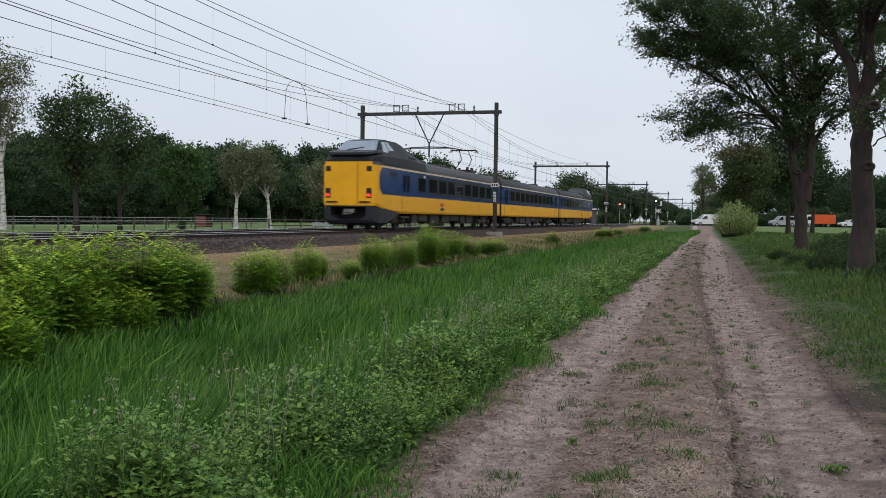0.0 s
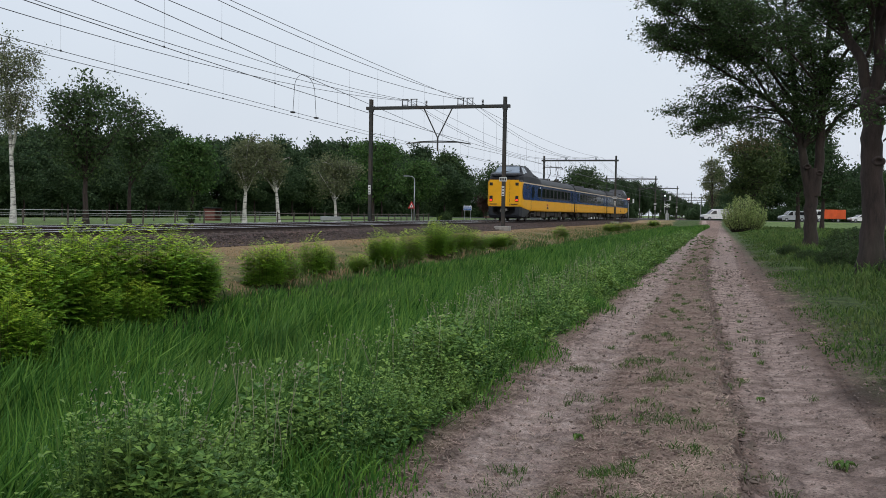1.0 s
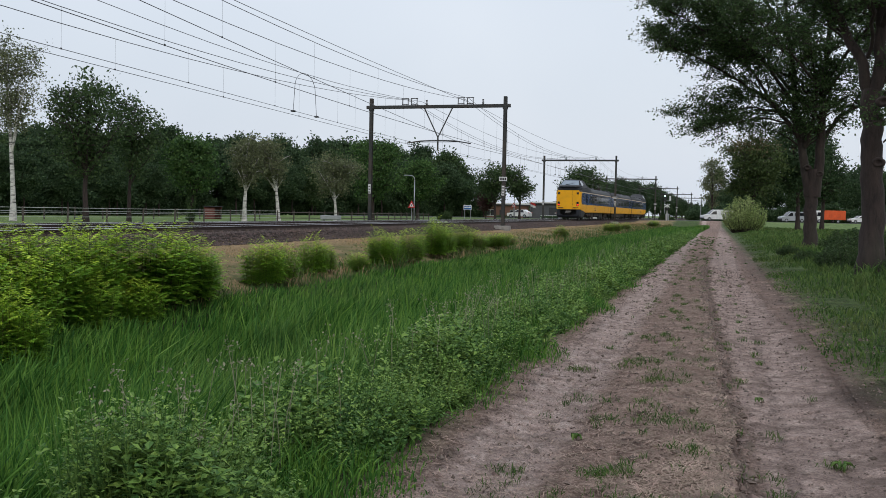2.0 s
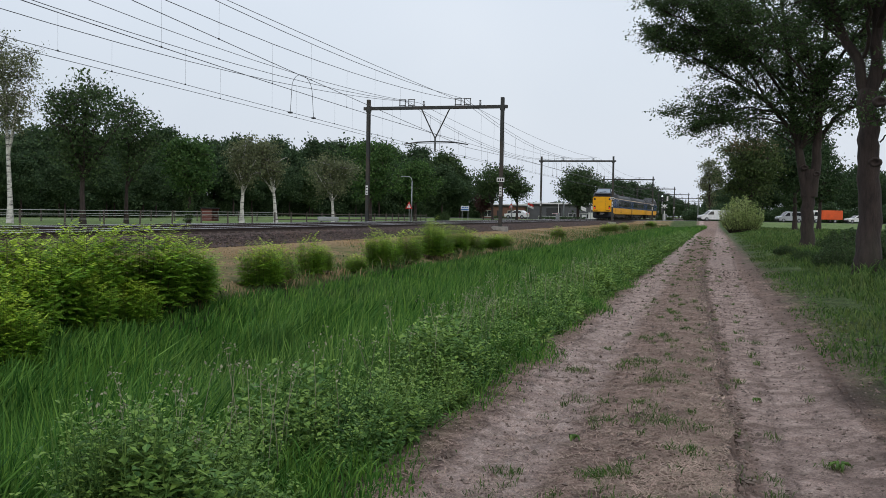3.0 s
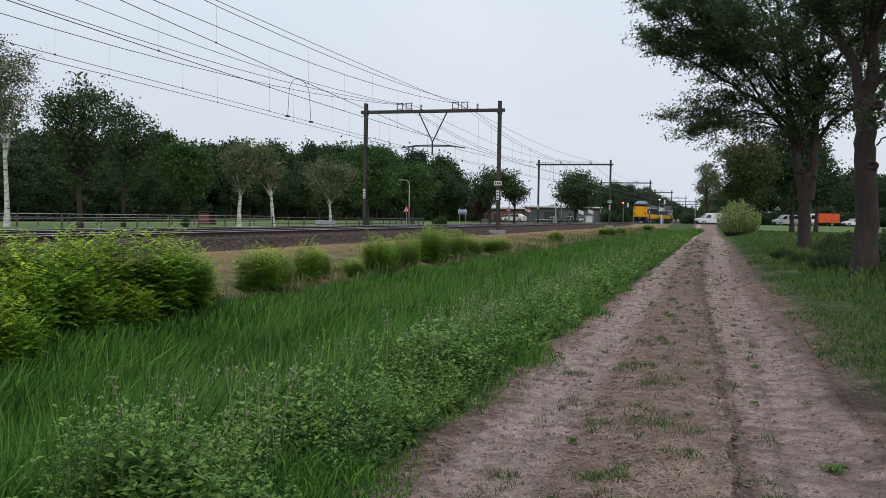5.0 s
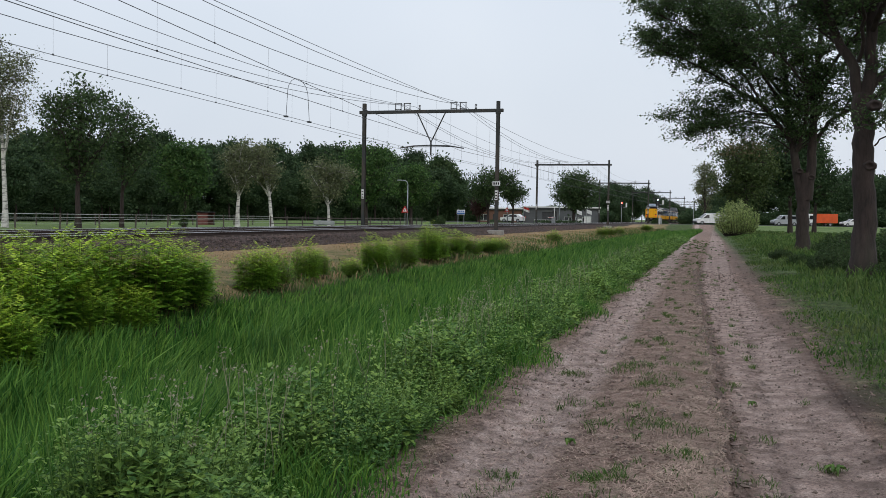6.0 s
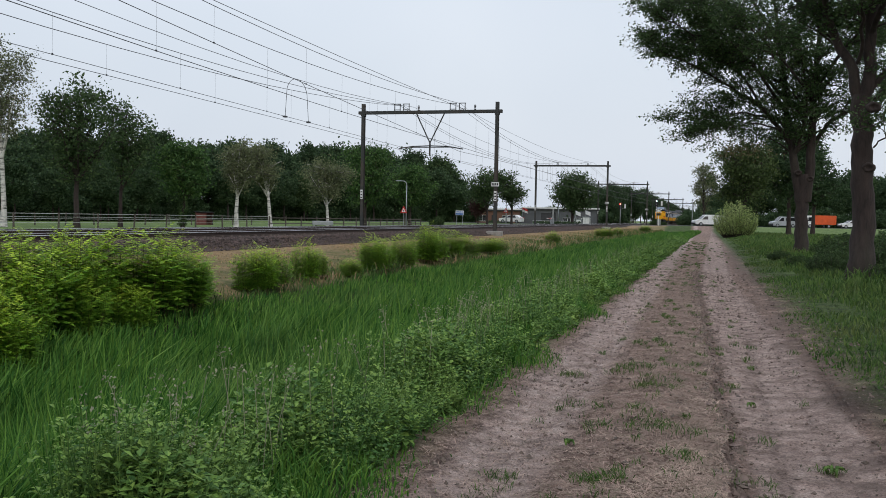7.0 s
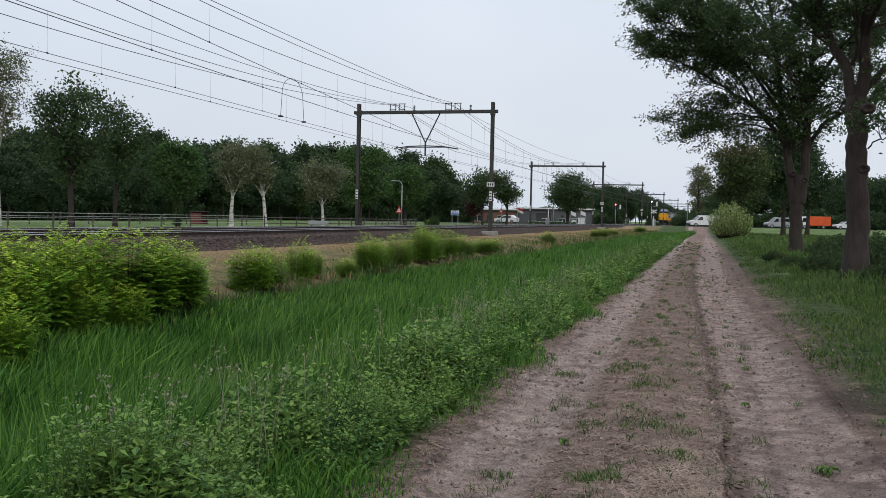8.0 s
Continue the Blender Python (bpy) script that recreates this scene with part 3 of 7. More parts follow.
def portal(plain=False):
    """Overhead line portal: two posts, a beam with insulator frames, and a V hanger."""
    p = thing("catenary_portal", pose(0, 0, 0), "dark steel overhead line portal standing across two tracks", "catenary portal", "portals along the line")
    top = BEAM_Z + 0.62
    for u, t in ((POST_R, top), (POST_L, top)):
        bm = bmesh.new()
        for q in (-0.12, 0.12):
            add_box(bm, u - 0.11, u + 0.11, q - 0.012, q + 0.012, 0.2, t)
        add_box(bm, u - 0.012, u + 0.012, -0.107, 0.107, 0.2, t)
        add_box(bm, u - 0.15, u + 0.15, -0.15, 0.15, BEAM_Z - 0.24, BEAM_Z + 0.0, 0.01)
        post = part("post", bm, M["post"], p)
        bm = bmesh.new()
        add_box(bm, u - 0.5, u + 0.45, -0.5, 0.5, -0.3, 0.72 if u > -20 else 0.6, 0.03)
        part("foundation", bm, M["concrete"], p, "weathered concrete foundation block")
        bm = box(u - 0.09, u + 0.09, -0.17, -0.155, 2.75, 3.4)
        part("notice_plate", bm, M["white"], post, "white notice plate")
        for z in (2.82, 3.02, 3.22):
            part("writing_bar", box(u - 0.065, u + 0.065, -0.176, -0.171, z, z + 0.07), M["black"], post)
    bm = bmesh.new()
    add_box(bm, POST_L - 0.35, POST_R + 0.35, -0.12, 0.12, BEAM_Z - 0.11, BEAM_Z + 0.11, 0.015)
    part("beam", bm, M["post"], p)
    bm = box(POST_R - 0.26, POST_R + 0.26, -0.2, -0.18, 3.72, 4.0)
    plate = part("number_plate", bm, M["white"], p, "white plate with dark figures")
    for q in range(3):
        part("figure_bar", box(POST_R - 0.2 + 0.15 * q, POST_R - 0.1 + 0.15 * q, -0.206, -0.201, 3.78, 3.94), M["black"], plate)
    if plain:
        for c in (TRACK_NEAR, TRACK_FAR):
            bm = bmesh.new()
            for k in range(3):
                add_rod(bm, (c + 0.1, 0, BEAM_Z + 0.11 + 0.11 * k), (c + 0.1, 0, BEAM_Z + 0.19 + 0.11 * k), 0.16, 0.10)
            part("insulator", bm, M["galv"], p, "pale stacked insulator")
        return p
    bm = bmesh.new()
    mid = (TRACK_NEAR + TRACK_FAR) / 2
    for s in (-1.0, 1.0):
        add_rod(bm, (mid + 0.05 + s, 0, BEAM_Z - 0.1), (mid + 0.05, 0, BEAM_Z - 2.1), 0.045)
    add_rod(bm, (mid + 0.05, 0, BEAM_Z - 2.0), (mid + 0.05, 0, BEAM_Z - 3.0), 0.06)
    part("hanger", bm, M["post"], p)
    bm = bmesh.new()
    pts = [(mid - 2.2, 0, 6.28), (mid - 1.2, 0, 6.42), (mid, 0, 6.46), (mid + 1.3, 0, 6.42), (mid + 2.4, 0, 6.24)]
    for a, b in zip(pts, pts[1:]):
        add_rod(bm, a, b, 0.04)
    add_rod(bm, (mid - 1.4, 0, 6.35), (mid + 1.6, 0, 6.36), 0.025)
    part("registration_arm", bm, M["post"], p)
    for c in (TRACK_NEAR, TRACK_FAR):
        for q in (-0.45, 0.2):
            bm = bmesh.new()
            z = BEAM_Z + 0.13
            x = c + 0.1 + q
            for a, b in (((x - .2, z), (x - .2, z + .45)), ((x + .2, z), (x + .2, z + .45)), ((x - .26, z + .45), (x + .26, z + .45)), ((x - .24, z + .05), (x + .24, z + .05))):
                add_rod(bm, (a[0], 0, a[1]), (b[0], 0, b[1]), 0.03, sides=6)
            part("insulator_frame", bm, M["post"], p)
        bm = bmesh.new()
        for k in range(4):
            add_rod(bm, (c + 1.2, 0, BEAM_Z + 0.13 + 0.09 * k), (c + 1.2, 0, BEAM_Z + 0.19 + 0.09 * k), 0.09, 0.05)
        part("insulator", bm, M["post"], p, "stacked dark insulator")
    return p


def portals():
    hung, plain = portal(), portal(True)
    for k in range(-1, 9):
        y = PORTAL_Y + PORTAL_STEP * k
        m = pose(float(bend(y)), y, 0, 0, 0, -heading(y))
        if k in (0, 1):
            (hung, plain)[k].matrix_basis = m
        else:
            copy_thing(hung if k < 0 else plain, m)


def catenary():
    """Contact wires, carrying cables and feeders from portal to portal, with droppers."""
    ends = [PORTAL_Y + PORTAL_STEP * k for k in range(-1, 10)]
    # offset, heights in the first span (start, middle, end), heights beyond (portal, middle), radius
    wires = {
        "far": [("contact_wire", TRACK_FAR + 0.12, 6.92, 6.63, 6.35, 6.38, 6.36, 0.011), ("contact_wire", TRACK_FAR - 0.12, 6.59, 6.46, 6.21, 6.32, 6.30, 0.011),
                ("carrying_cable", TRACK_FAR - 0.12, 8.67, 7.57, 9.22, 9.22, 7.65, 0.013), ("carrying_cable", TRACK_FAR + 0.12, 9.4, 8.0, 9.2, 9.2, 7.75, 0.013),
                ("feeder_cable", TRACK_FAR + 0.9, 10.4, 8.31, 9.1, 9.2, 8.3, 0.012)],
        "near": [("contact_wire", TRACK_NEAR, 7.35, 6.60, 6.44, 6.38, 6.36, 0.013), ("contact_wire", TRACK_NEAR + 0.2, 9.04, 7.45, 6.07, 6.34, 6.32, 0.013),
                 ("carrying_cable", TRACK_NEAR, 9.9, 8.12, 9.2, 9.2, 7.7, 0.013), ("carrying_cable", TRACK_NEAR + 0.2, 10.6, 8.74, 9.3, 9.3, 7.8, 0.013),
                 ("feeder_cable", TRACK_NEAR + 0.9, 9.0, 8.63, 8.75, 9.15, 8.4, 0.012)],
    }
    for word, rows in wires.items():
        t = thing("overhead_line", pose(0, 0, 0), "thin dark overhead line hanging from portal to portal", "overhead line", "overhead lines of the tracks")

        def height(row, k, s):
            _, _, a, m, b, zp, zm, _ = row
            if k:
                a, m, b = (b if k == 1 else zp), zm, zp
            return a * (1 - s) * (1 - 2 * s) + m * 4 * s * (1 - s) + b * s * (2 * s - 1)
        for row in rows:
            pts = []
            for k, (a, b) in enumerate(zip(ends, ends[1:])):
                for s in np.linspace(0, 1, 17)[(0 if k == 0 else 1):]:
                    y = a + (b - a) * s
                    pts.append((row[1] + float(bend(y)), y, height(row, k, s)))
            v, f = tube(pts, np.full(len(pts), row[7]), 5)
            part(row[0], mesh_of(row[0], v, f, M["wire"]), None, t)
        for low, high in ((0, 3), (1, 2)) if word == "far" else ((0, 2), (1, 3)):
            far = []
            for k, (a, b) in enumerate(zip(ends, ends[1:])):
                for d in np.linspace(0.08, 0.92, 8) + (0.05 if low else 0.0):
                    d = min(d, 0.96)
                    y = a + (b - a) * d
                    p0 = (rows[low][1] + float(bend(y)), y, height(rows[low], k, d))
                    p1 = (rows[high][1] + float(bend(y)), y, height(rows[high], k, d))
                    if p1[2] - p0[2] < 0.25:
                        continue
                    if k == 0:
                        bm = bmesh.new()
                        add_rod(bm, p0, p1, 0.0035, sides=4)
                        add_box(bm, p0[0] - 0.015, p0[0] + 0.015, y - 0.03, y + 0.03, p0[2] - 0.02, p0[2] + 0.04)
                        part("dropper", bm, M["wire"], t)
                    else:
                        far.append(tube([p0, p1], [0.006, 0.006], 4))
            v, f = merge(far)
            tagged(part("dropper_wire", mesh_of("dropper_wire", v, f, M["wire"]), None, t), kind="stuff")
    # bowed jumper between the lines
    j = thing("jumper_cable", pose(0, 0, 0), "bowed jumper cable hooked to the overhead line", "cable", "jumper cables")
    a = np.linspace(0, np.pi, 15)
    y = 44.95 - 1.25 * np.cos(a)
    z = 7.75 + 0.85 * np.sin(a)
    pts = [(TRACK_FAR + 0.1, 43.55, 6.5), *[(TRACK_FAR + 0.1, p, q) for p, q in zip(y, z)], (TRACK_FAR + 0.1, 46.4, 6.5)]
    v, f = tube(pts, np.full(len(pts), 0.014), 5)
    part("cable", mesh_of("cable", v, f, M["wire"]), None, j)
    for yy in (43.55, 46.4):
        part("clamp", box(TRACK_FAR + 0.02, TRACK_FAR + 0.18, yy - 0.12, yy + 0.12, 6.48, 6.56), M["wire"], j)
    copy_thing(j, pose(float(bend(120)), 74.0, 0.0))


# ---- the train ----
def shell(ys, widths, lows, top, mats_fn, name):
    """Car body skin from cross-sections: one ring of points at every y."""
    prof = [(0.96, None), (1.0, 0.12), (1.0, 1.55), (1.0, 2.84), (1.0, 2.93), (0.97, 3.10), (0.84, 3.36), (0.55, 3.52), (0.0, 3.58)]
    k = 2 * len(prof) - 1
    V, F, I = [], [], []
    for y, w, lo in zip(ys, widths, lows):
        half = []
        cap = 3.08 if min(y, 80.6 - y) < 4.0 else 9.0
        for j, (a, z) in enumerate(prof):
            z = lo if j == 0 else (lo + 0.10 if j == 1 else z)
            half.append((a * w if cap > 9 - 1 or j < 5 else w * (1.0, 0.97, 0.84, 0.55, 0.0)[j - 4], min(z, cap)))
        ring = [(x, y, z) for x, z in half] + [(-x, y, z) for x, z in half[-2::-1]]
        V += ring
    for i in range(len(ys) - 1):
        for j in range(k - 1):
            F.append((i * k + j, i * k + j + 1, (i + 1) * k + j + 1, (i + 1) * k + j))
            seg = min(j, k - 2 - j)
            I.append(mats_fn(seg, 0.5 * (ys[i] + ys[i + 1])))
        F.append((i * k + k - 1, i * k, (i + 1) * k, (i + 1) * k + k - 1))
        I.append(4)
    bm = bmesh.new()
    bv = [bm.verts.new(p) for p in V]
    for f, m in zip(F, I):
        fc = bm.faces.new([bv[q] for q in f])
        fc.material_index = m
        fc.smooth = m == 3
    for ring, at in ((bv[:k], 0), (bv[-k:], 1)):
        fc = bm.faces.new(ring)
        fc.material_index = mats_fn(-1, ys[0] if at == 0 else ys[-1])
    return finish(bm, name, [M["yellow"], M["blue"], M["cream"], M["train_roof"], M["under"], M["black"]])


def panel(y0, y1, z0, z1, x, depth=0.02):
    s = 1 if x > 0 else -1
    return box(min(x, x + s * depth), max(x, x + s * depth), y0, y1, z0, z1, 0.006)


def rounded_panel(y0, y1, z0, z1, x, depth, r):
    """An upright panel on the car's side with rounded corners."""
    s = 1 if x > 0 else -1
    pts = []
    for cy, cz, a0 in ((y1 - r, z1 - r, 0), (y0 + r, z1 - r, 90), (y0 + r, z0 + r, 180), (y1 - r, z0 + r, 270)):
        for a in range(0, 91, 30):
            t = radians(a0 + a)
            pts.append((cy + r * math.cos(t), cz + r * math.sin(t)))
    bm = bmesh.new()
    a = [bm.verts.new((x, p, q)) for p, q in pts]
    b = [bm.verts.new((x + s * depth, p, q)) for p, q in pts]
    bm.faces.new(b)
    bm.faces.new(a[::-1])
    for i in range(len(a)):
        j = (i + 1) % len(a)
        bm.faces.new((a[i], a[j], b[j], b[i]))
    return bm


def bogie(car, y):
    bg = bmesh.new()
    for s in (-1, 1):
        add_box(bg, s * 1.08 - 0.07, s * 1.08 + 0.07, y - 1.75, y + 1.75, 0.42, 0.62, 0.03)
        add_box(bg, s * 1.10 - 0.09, s * 1.10 + 0.09, y - 0.45, y + 0.45, 0.35, 0.8, 0.03)
        for q in (-1.25, 1.25):
            add_box(bg, s * 1.12 - 0.1, s * 1.12 + 0.1, y + q - 0.17, y + q + 0.17, 0.3, 0.6, 0.03)
            add_rod(bg, (s * 1.1, y + q * 0.55, 0.55), (s * 1.1, y + q * 0.55, 0.85), 0.11)
    add_box(bg, -1.1, 1.1, y - 0.3, y + 0.3, 0.4, 0.7)
    b = part("bogie", bg, M["under"], car)
    bm = bmesh.new()
    add_rod(bm, (-0.82, 0, 0), (-0.69, 0, 0), 0.46, sides=20)
    add_rod(bm, (0.69, 0, 0), (0.82, 0, 0), 0.46, sides=20)
    add_rod(bm, (-0.7, 0, 0), (0.7, 0, 0), 0.09, sides=10)
    me = finish(bm, "wheelset", M["under"])
    for q in (-1.25, 1.25):
        w = part("wheelset", me, None, b, "pair of steel wheels on an axle")
        w.location = (0, y + q, 0.462)


def car_gear(car, y0, y1):
    """Boxes, tanks and pipes slung below the floor."""
    rng = random.Random(int(y0 * 10))
    y = y0
    while y < y1 - 1:
        L = rng.uniform(0.8, 2.4)
        h = rng.uniform(0.35, 0.62)
        for s in (-1, 1):
            part("equipment_box", box(s * 0.85 - 0.38, s * 0.85 + 0.38, y, min(y + L, y1), 0.86 - h, 0.86, 0.03), M["under"], car)
        y += L + rng.uniform(0.15, 0.7)


def side_windows(car, y0, count, w, gap, h0=1.80, h1=2.64):
    for s in (-1, 1):
        if count > 1:
            end = y0 + count * (w + gap) - gap
            part("window_band", rounded_panel(y0 - 0.12, end + 0.12, h0 - 0.07, h1 + 0.07, s * 1.4275, 0.0075, 0.12), M["cab_dark"], car, "dark band round the windows")
        for k in range(count):
            a = y0 + k * (w + gap)
            wf = part("window", rounded_panel(a, a + w, h0, h1, s * 1.433, 0.008, 0.09), M["black"], car, "dark train window")
            part("pane", rounded_panel(a + 0.05, a + w - 0.05, h0 + 0.05, h1 - 0.05, s * 1.440, 0.006, 0.06), M["tglass"], wf)


def door(car, y):
    for s in (-1, 1):
        d = part("door", panel(y, y + 1.35, 0.98, 2.80, s * 1.43, 0.012), [M["blue"]], car, "folding passenger door")
        part("door_panel", panel(y + 0.01, y + 1.34, 0.98, 1.54, s * 1.442, 0.006), M["yellow"], d, "yellow lower door panel")
        for k in range(2):
            part("door_window", rounded_panel(y + 0.14 + 0.62 * k, y + 0.54 + 0.62 * k, 1.75, 2.62, s * 1.444, 0.008, 0.06), M["tglass"], d)
        part("step", panel(y + 0.05, y + 1.3, 0.62, 0.72, s * 1.2, 0.2), M["under"], d)


def cab_unit(car, flip):
    """Raised driving cab with its windscreen, brow, nose fairing and plough. y runs inwards from the end."""
    q = -1 if flip else 1
    o = 80.6 if flip else 0.0

    def Y(y):
        return o + q * (y + 0.56)
    # dark hood: rings of half-widths and heights
    rings = [(-0.02, 1.18, 3.02, 1.16, 3.14, 0.9, 3.20), (0.25, 1.30, 3.02, 1.27, 3.30, 1.05, 3.42), (0.75, 1.42, 3.02, 1.38, 3.36, 1.18, 3.50),
             (0.95, 1.43, 3.02, 1.38, 3.38, 1.15, 3.55), (1.75, 1.435, 3.02, 1.38, 3.40, 0.92, 4.16), (2.3, 1.435, 3.02, 1.38, 3.42, 0.86, 4.26), (4.3, 1.435, 3.02, 1.38, 3.42, 0.86, 4.27),
             (5.0, 1.435, 3.02, 1.38, 3.42, 0.9, 4.16), (6.5, 1.435, 3.02, 1.36, 3.40, 0.95, 3.82), (8.0, 1.435, 3.02, 1.34, 3.36, 0.98, 3.60)]
    bm = bmesh.new()
    R = []
    for y, w0, z0, w1, z1, w2, z2 in rings:
        pts = [(w0, z0), (w1, z1), (w2, z2), (0, z2 + 0.05), (-w2, z2), (-w1, z1), (-w0, z0)]
        R.append([bm.verts.new((x, Y(y), z)) for x, z in pts])
    for a, b in zip(R, R[1:]):
        for j in range(6):
            bm.faces.new((a[j], a[j + 1], b[j + 1], b[j]))
    bm.faces.new(R[0])
    bm.faces.new(R[-1])
    hood = part("cab_hood", bm, M["cab_dark"], car, "raised dark grey driving cab")

    def slab(name, corners, material, off, label=""):
        """A pane set a little proud of the hood."""
        c = [Vector(p) for p in corners]
        n = (c[1] - c[0]).cross(c[3] - c[0]).normalized()
        mid = sum(c, Vector()) / 4
        if n.dot(mid - Vector((0, Y(3.0), 3.2))) < 0:
            n = -n
        b2 = bmesh.new()
        lo = [b2.verts.new(p + n * (off - 0.02)) for p in c]
        hi = [b2.verts.new(p + n * (off + 0.012)) for p in c]
        b2.faces.new(hi)
        b2.faces.new(lo[::-1])
        for i in range(4):
            j = (i + 1) % 4
            b2.faces.new((lo[i], lo[j], hi[j], hi[i]))
        return part(name, b2, material, hood, label)
    slab("windscreen", [(-1.02, Y(1.02), 3.60), (1.02, Y(1.02), 3.60), (0.86, Y(1.70), 4.10), (-0.86, Y(1.70), 4.10)], M["cabglass_sky"], 0.07, "raked windscreen of the driving cab")
    slab("wiper", [(-0.5, Y(1.02), 3.62), (0.3, Y(1.2), 3.72), (0.32, Y(1.22), 3.745), (-0.5, Y(1.05), 3.645)], M["black"], 0.095)
    for s in (-1, 1):
        slab("side_window", [(s * 1.24, Y(1.35), 3.58), (s * 1.24, Y(2.25), 3.58), (s * 0.94, Y(2.2), 4.12), (s * 0.97, Y(1.75), 4.08)], M["cabglass_sky"], 0.014)
        slab("side_window", [(s * 1.24, Y(2.4), 3.58), (s * 1.24, Y(3.35), 3.58), (s * 0.94, Y(2.75), 4.12), (s * 0.94, Y(2.35), 4.12)], M["cabglass_sky"], 0.014)
        part("intake", box(min(s * 1.0, s * 1.3), max(s * 1.0, s * 1.3), min(Y(5.2), Y(6.4)), max(Y(5.2), Y(6.4)), 3.44, 3.62, 0.03), M["black"], hood)
    # brow below the windscreen
    bm = bmesh.new()
    for k, (y, w, z) in enumerate(((-0.06, 0.8, 3.44), (0.16, 1.16, 3.49), (0.62, 1.30, 3.55), (1.1, 1.30, 3.62))):
        ring = [bm.verts.new((x, Y(y), z + d)) for x, d in ((-w, -0.05), (w, -0.05), (w * 0.96, 0.05), (-w * 0.96, 0.05))]
        if k:
            for j in range(4):
                bm.faces.new((last[j], last[(j + 1) % 4], ring[(j + 1) % 4], ring[j]))
        else:
            bm.faces.new(ring)
        last = ring
    bm.faces.new(last)
    part("brow", bm, M["plough"], hood, "grey ledge below the windscreen")
    # nose below: plough with a mouth for the coupler
    bm = bmesh.new()
    R = []
    for y, w, lo, hi in ((-0.1, 1.16, 0.50, 1.16), (0.0, 1.26, 0.36, 1.16), (0.5, 1.38, 0.27, 1.13), (1.4, 1.41, 0.25, 1.06), (2.3, 1.41, 0.42, 1.0), (3.3, 1.40, 0.78, 0.95)):
        R.append([bm.verts.new((x, Y(y), z)) for x, z in ((w * 0.9, lo), (w, lo + 0.12 if hi - lo > 0.3 else lo + .03), (w, hi), (-w, hi), (-w, lo + 0.12 if hi - lo > 0.3 else lo + .03), (-w * 0.9, lo))])
    for a, b in zip(R, R[1:]):
        for j in range(6):
            bm.faces.new((a[j], a[(j + 1) % 6], b[(j + 1) % 6], b[j]))
    # front face with the opening left free
    f0 = R[0]
    inner = [bm.verts.new((x, Y(-0.1), z)) for x, z in ((0.6, 0.52), (0.92, 0.74), (0.92, 1.13), (-0.92, 1.13), (-0.92, 0.74), (-0.6, 0.52))]
    deep = [bm.verts.new((v.co.x * 0.9, Y(0.75), v.co.z)) for v in inner]
    for j in range(6):
        bm.faces.new((f0[j], f0[(j + 1) % 6], inner[(j + 1) % 6], inner[j]))
        bm.faces.new((inner[j], inner[(j + 1) % 6], deep[(j + 1) % 6], deep[j]))
    bm.faces.new(deep).material_index = 1
    for f in bm.faces:
        if all(v in inner or v in deep for v in f.verts):
            f.material_index = 1
    bm.faces.new(R[-1])
    pl = part("plough", bm, [M["plough"], M["black"]], car, "dark grey nose skirt with a coupler mouth")
    bm = bmesh.new()
    a, b = sorted((Y(0.0), Y(0.45)))
    add_box(bm, -0.28, 0.28, a, b, 0.84, 1.06, 0.03)
    add_box(bm, -0.36, 0.1, a + 0.1, b - 0.1, 0.76, 0.9, 0.02)
    add_rod(bm, (0.2, Y(-0.05), 0.93), (0.2, Y(0.2), 0.93), 0.09, 0.05)
    add_rod(bm, (-0.15, Y(0.3), 0.93), (-0.15, Y(0.75), 0.93), 0.1)
    part("coupler", bm, M["steel_worn"], pl, "worn steel automatic coupler")
    # lamps on the yellow end wall
    for s in (-1, 1):
        for z0, z1, mm, lab in ((2.62, 2.86, M["black"], "square marker lamp"), (1.42, 1.80, M["black"], "tail lamp housing")):
            x = s * 1.06
            a, b = sorted((Y(-0.10), Y(0.3)))
            h = part("lamp_housing", box(x - 0.13, x + 0.13, a, b, z0, z1, 0.02), mm, car, lab)
            if z0 < 2:
                a, b = sorted((Y(-0.125), Y(-0.101)))
                part("tail_lamp", box(x - 0.09, x + 0.09, a, b, 1.46, 1.55, 0.01), M["red_glow"] if not flip else M["tglass"], h, "glowing red tail lamp" if not flip else "")
                part("head_lamp", box(x - 0.09, x + 0.09, a, b, 1.61, 1.76, 0.01), M["tglass"], h)
        a, b = sorted((Y(-0.14), Y(0.2)))
        part("grab_rail", box(s * 0.85 - 0.28, s * 0.85 + 0.28, a, b, 1.27, 1.31), M["black"], car)
    a, b = sorted((Y(-0.085), Y(-0.06)))
    for x in (0.47,):
        part("end_door_seam", box(x - 0.005, x + 0.005, a, b, 1.2, 3.05), M["under"], car)


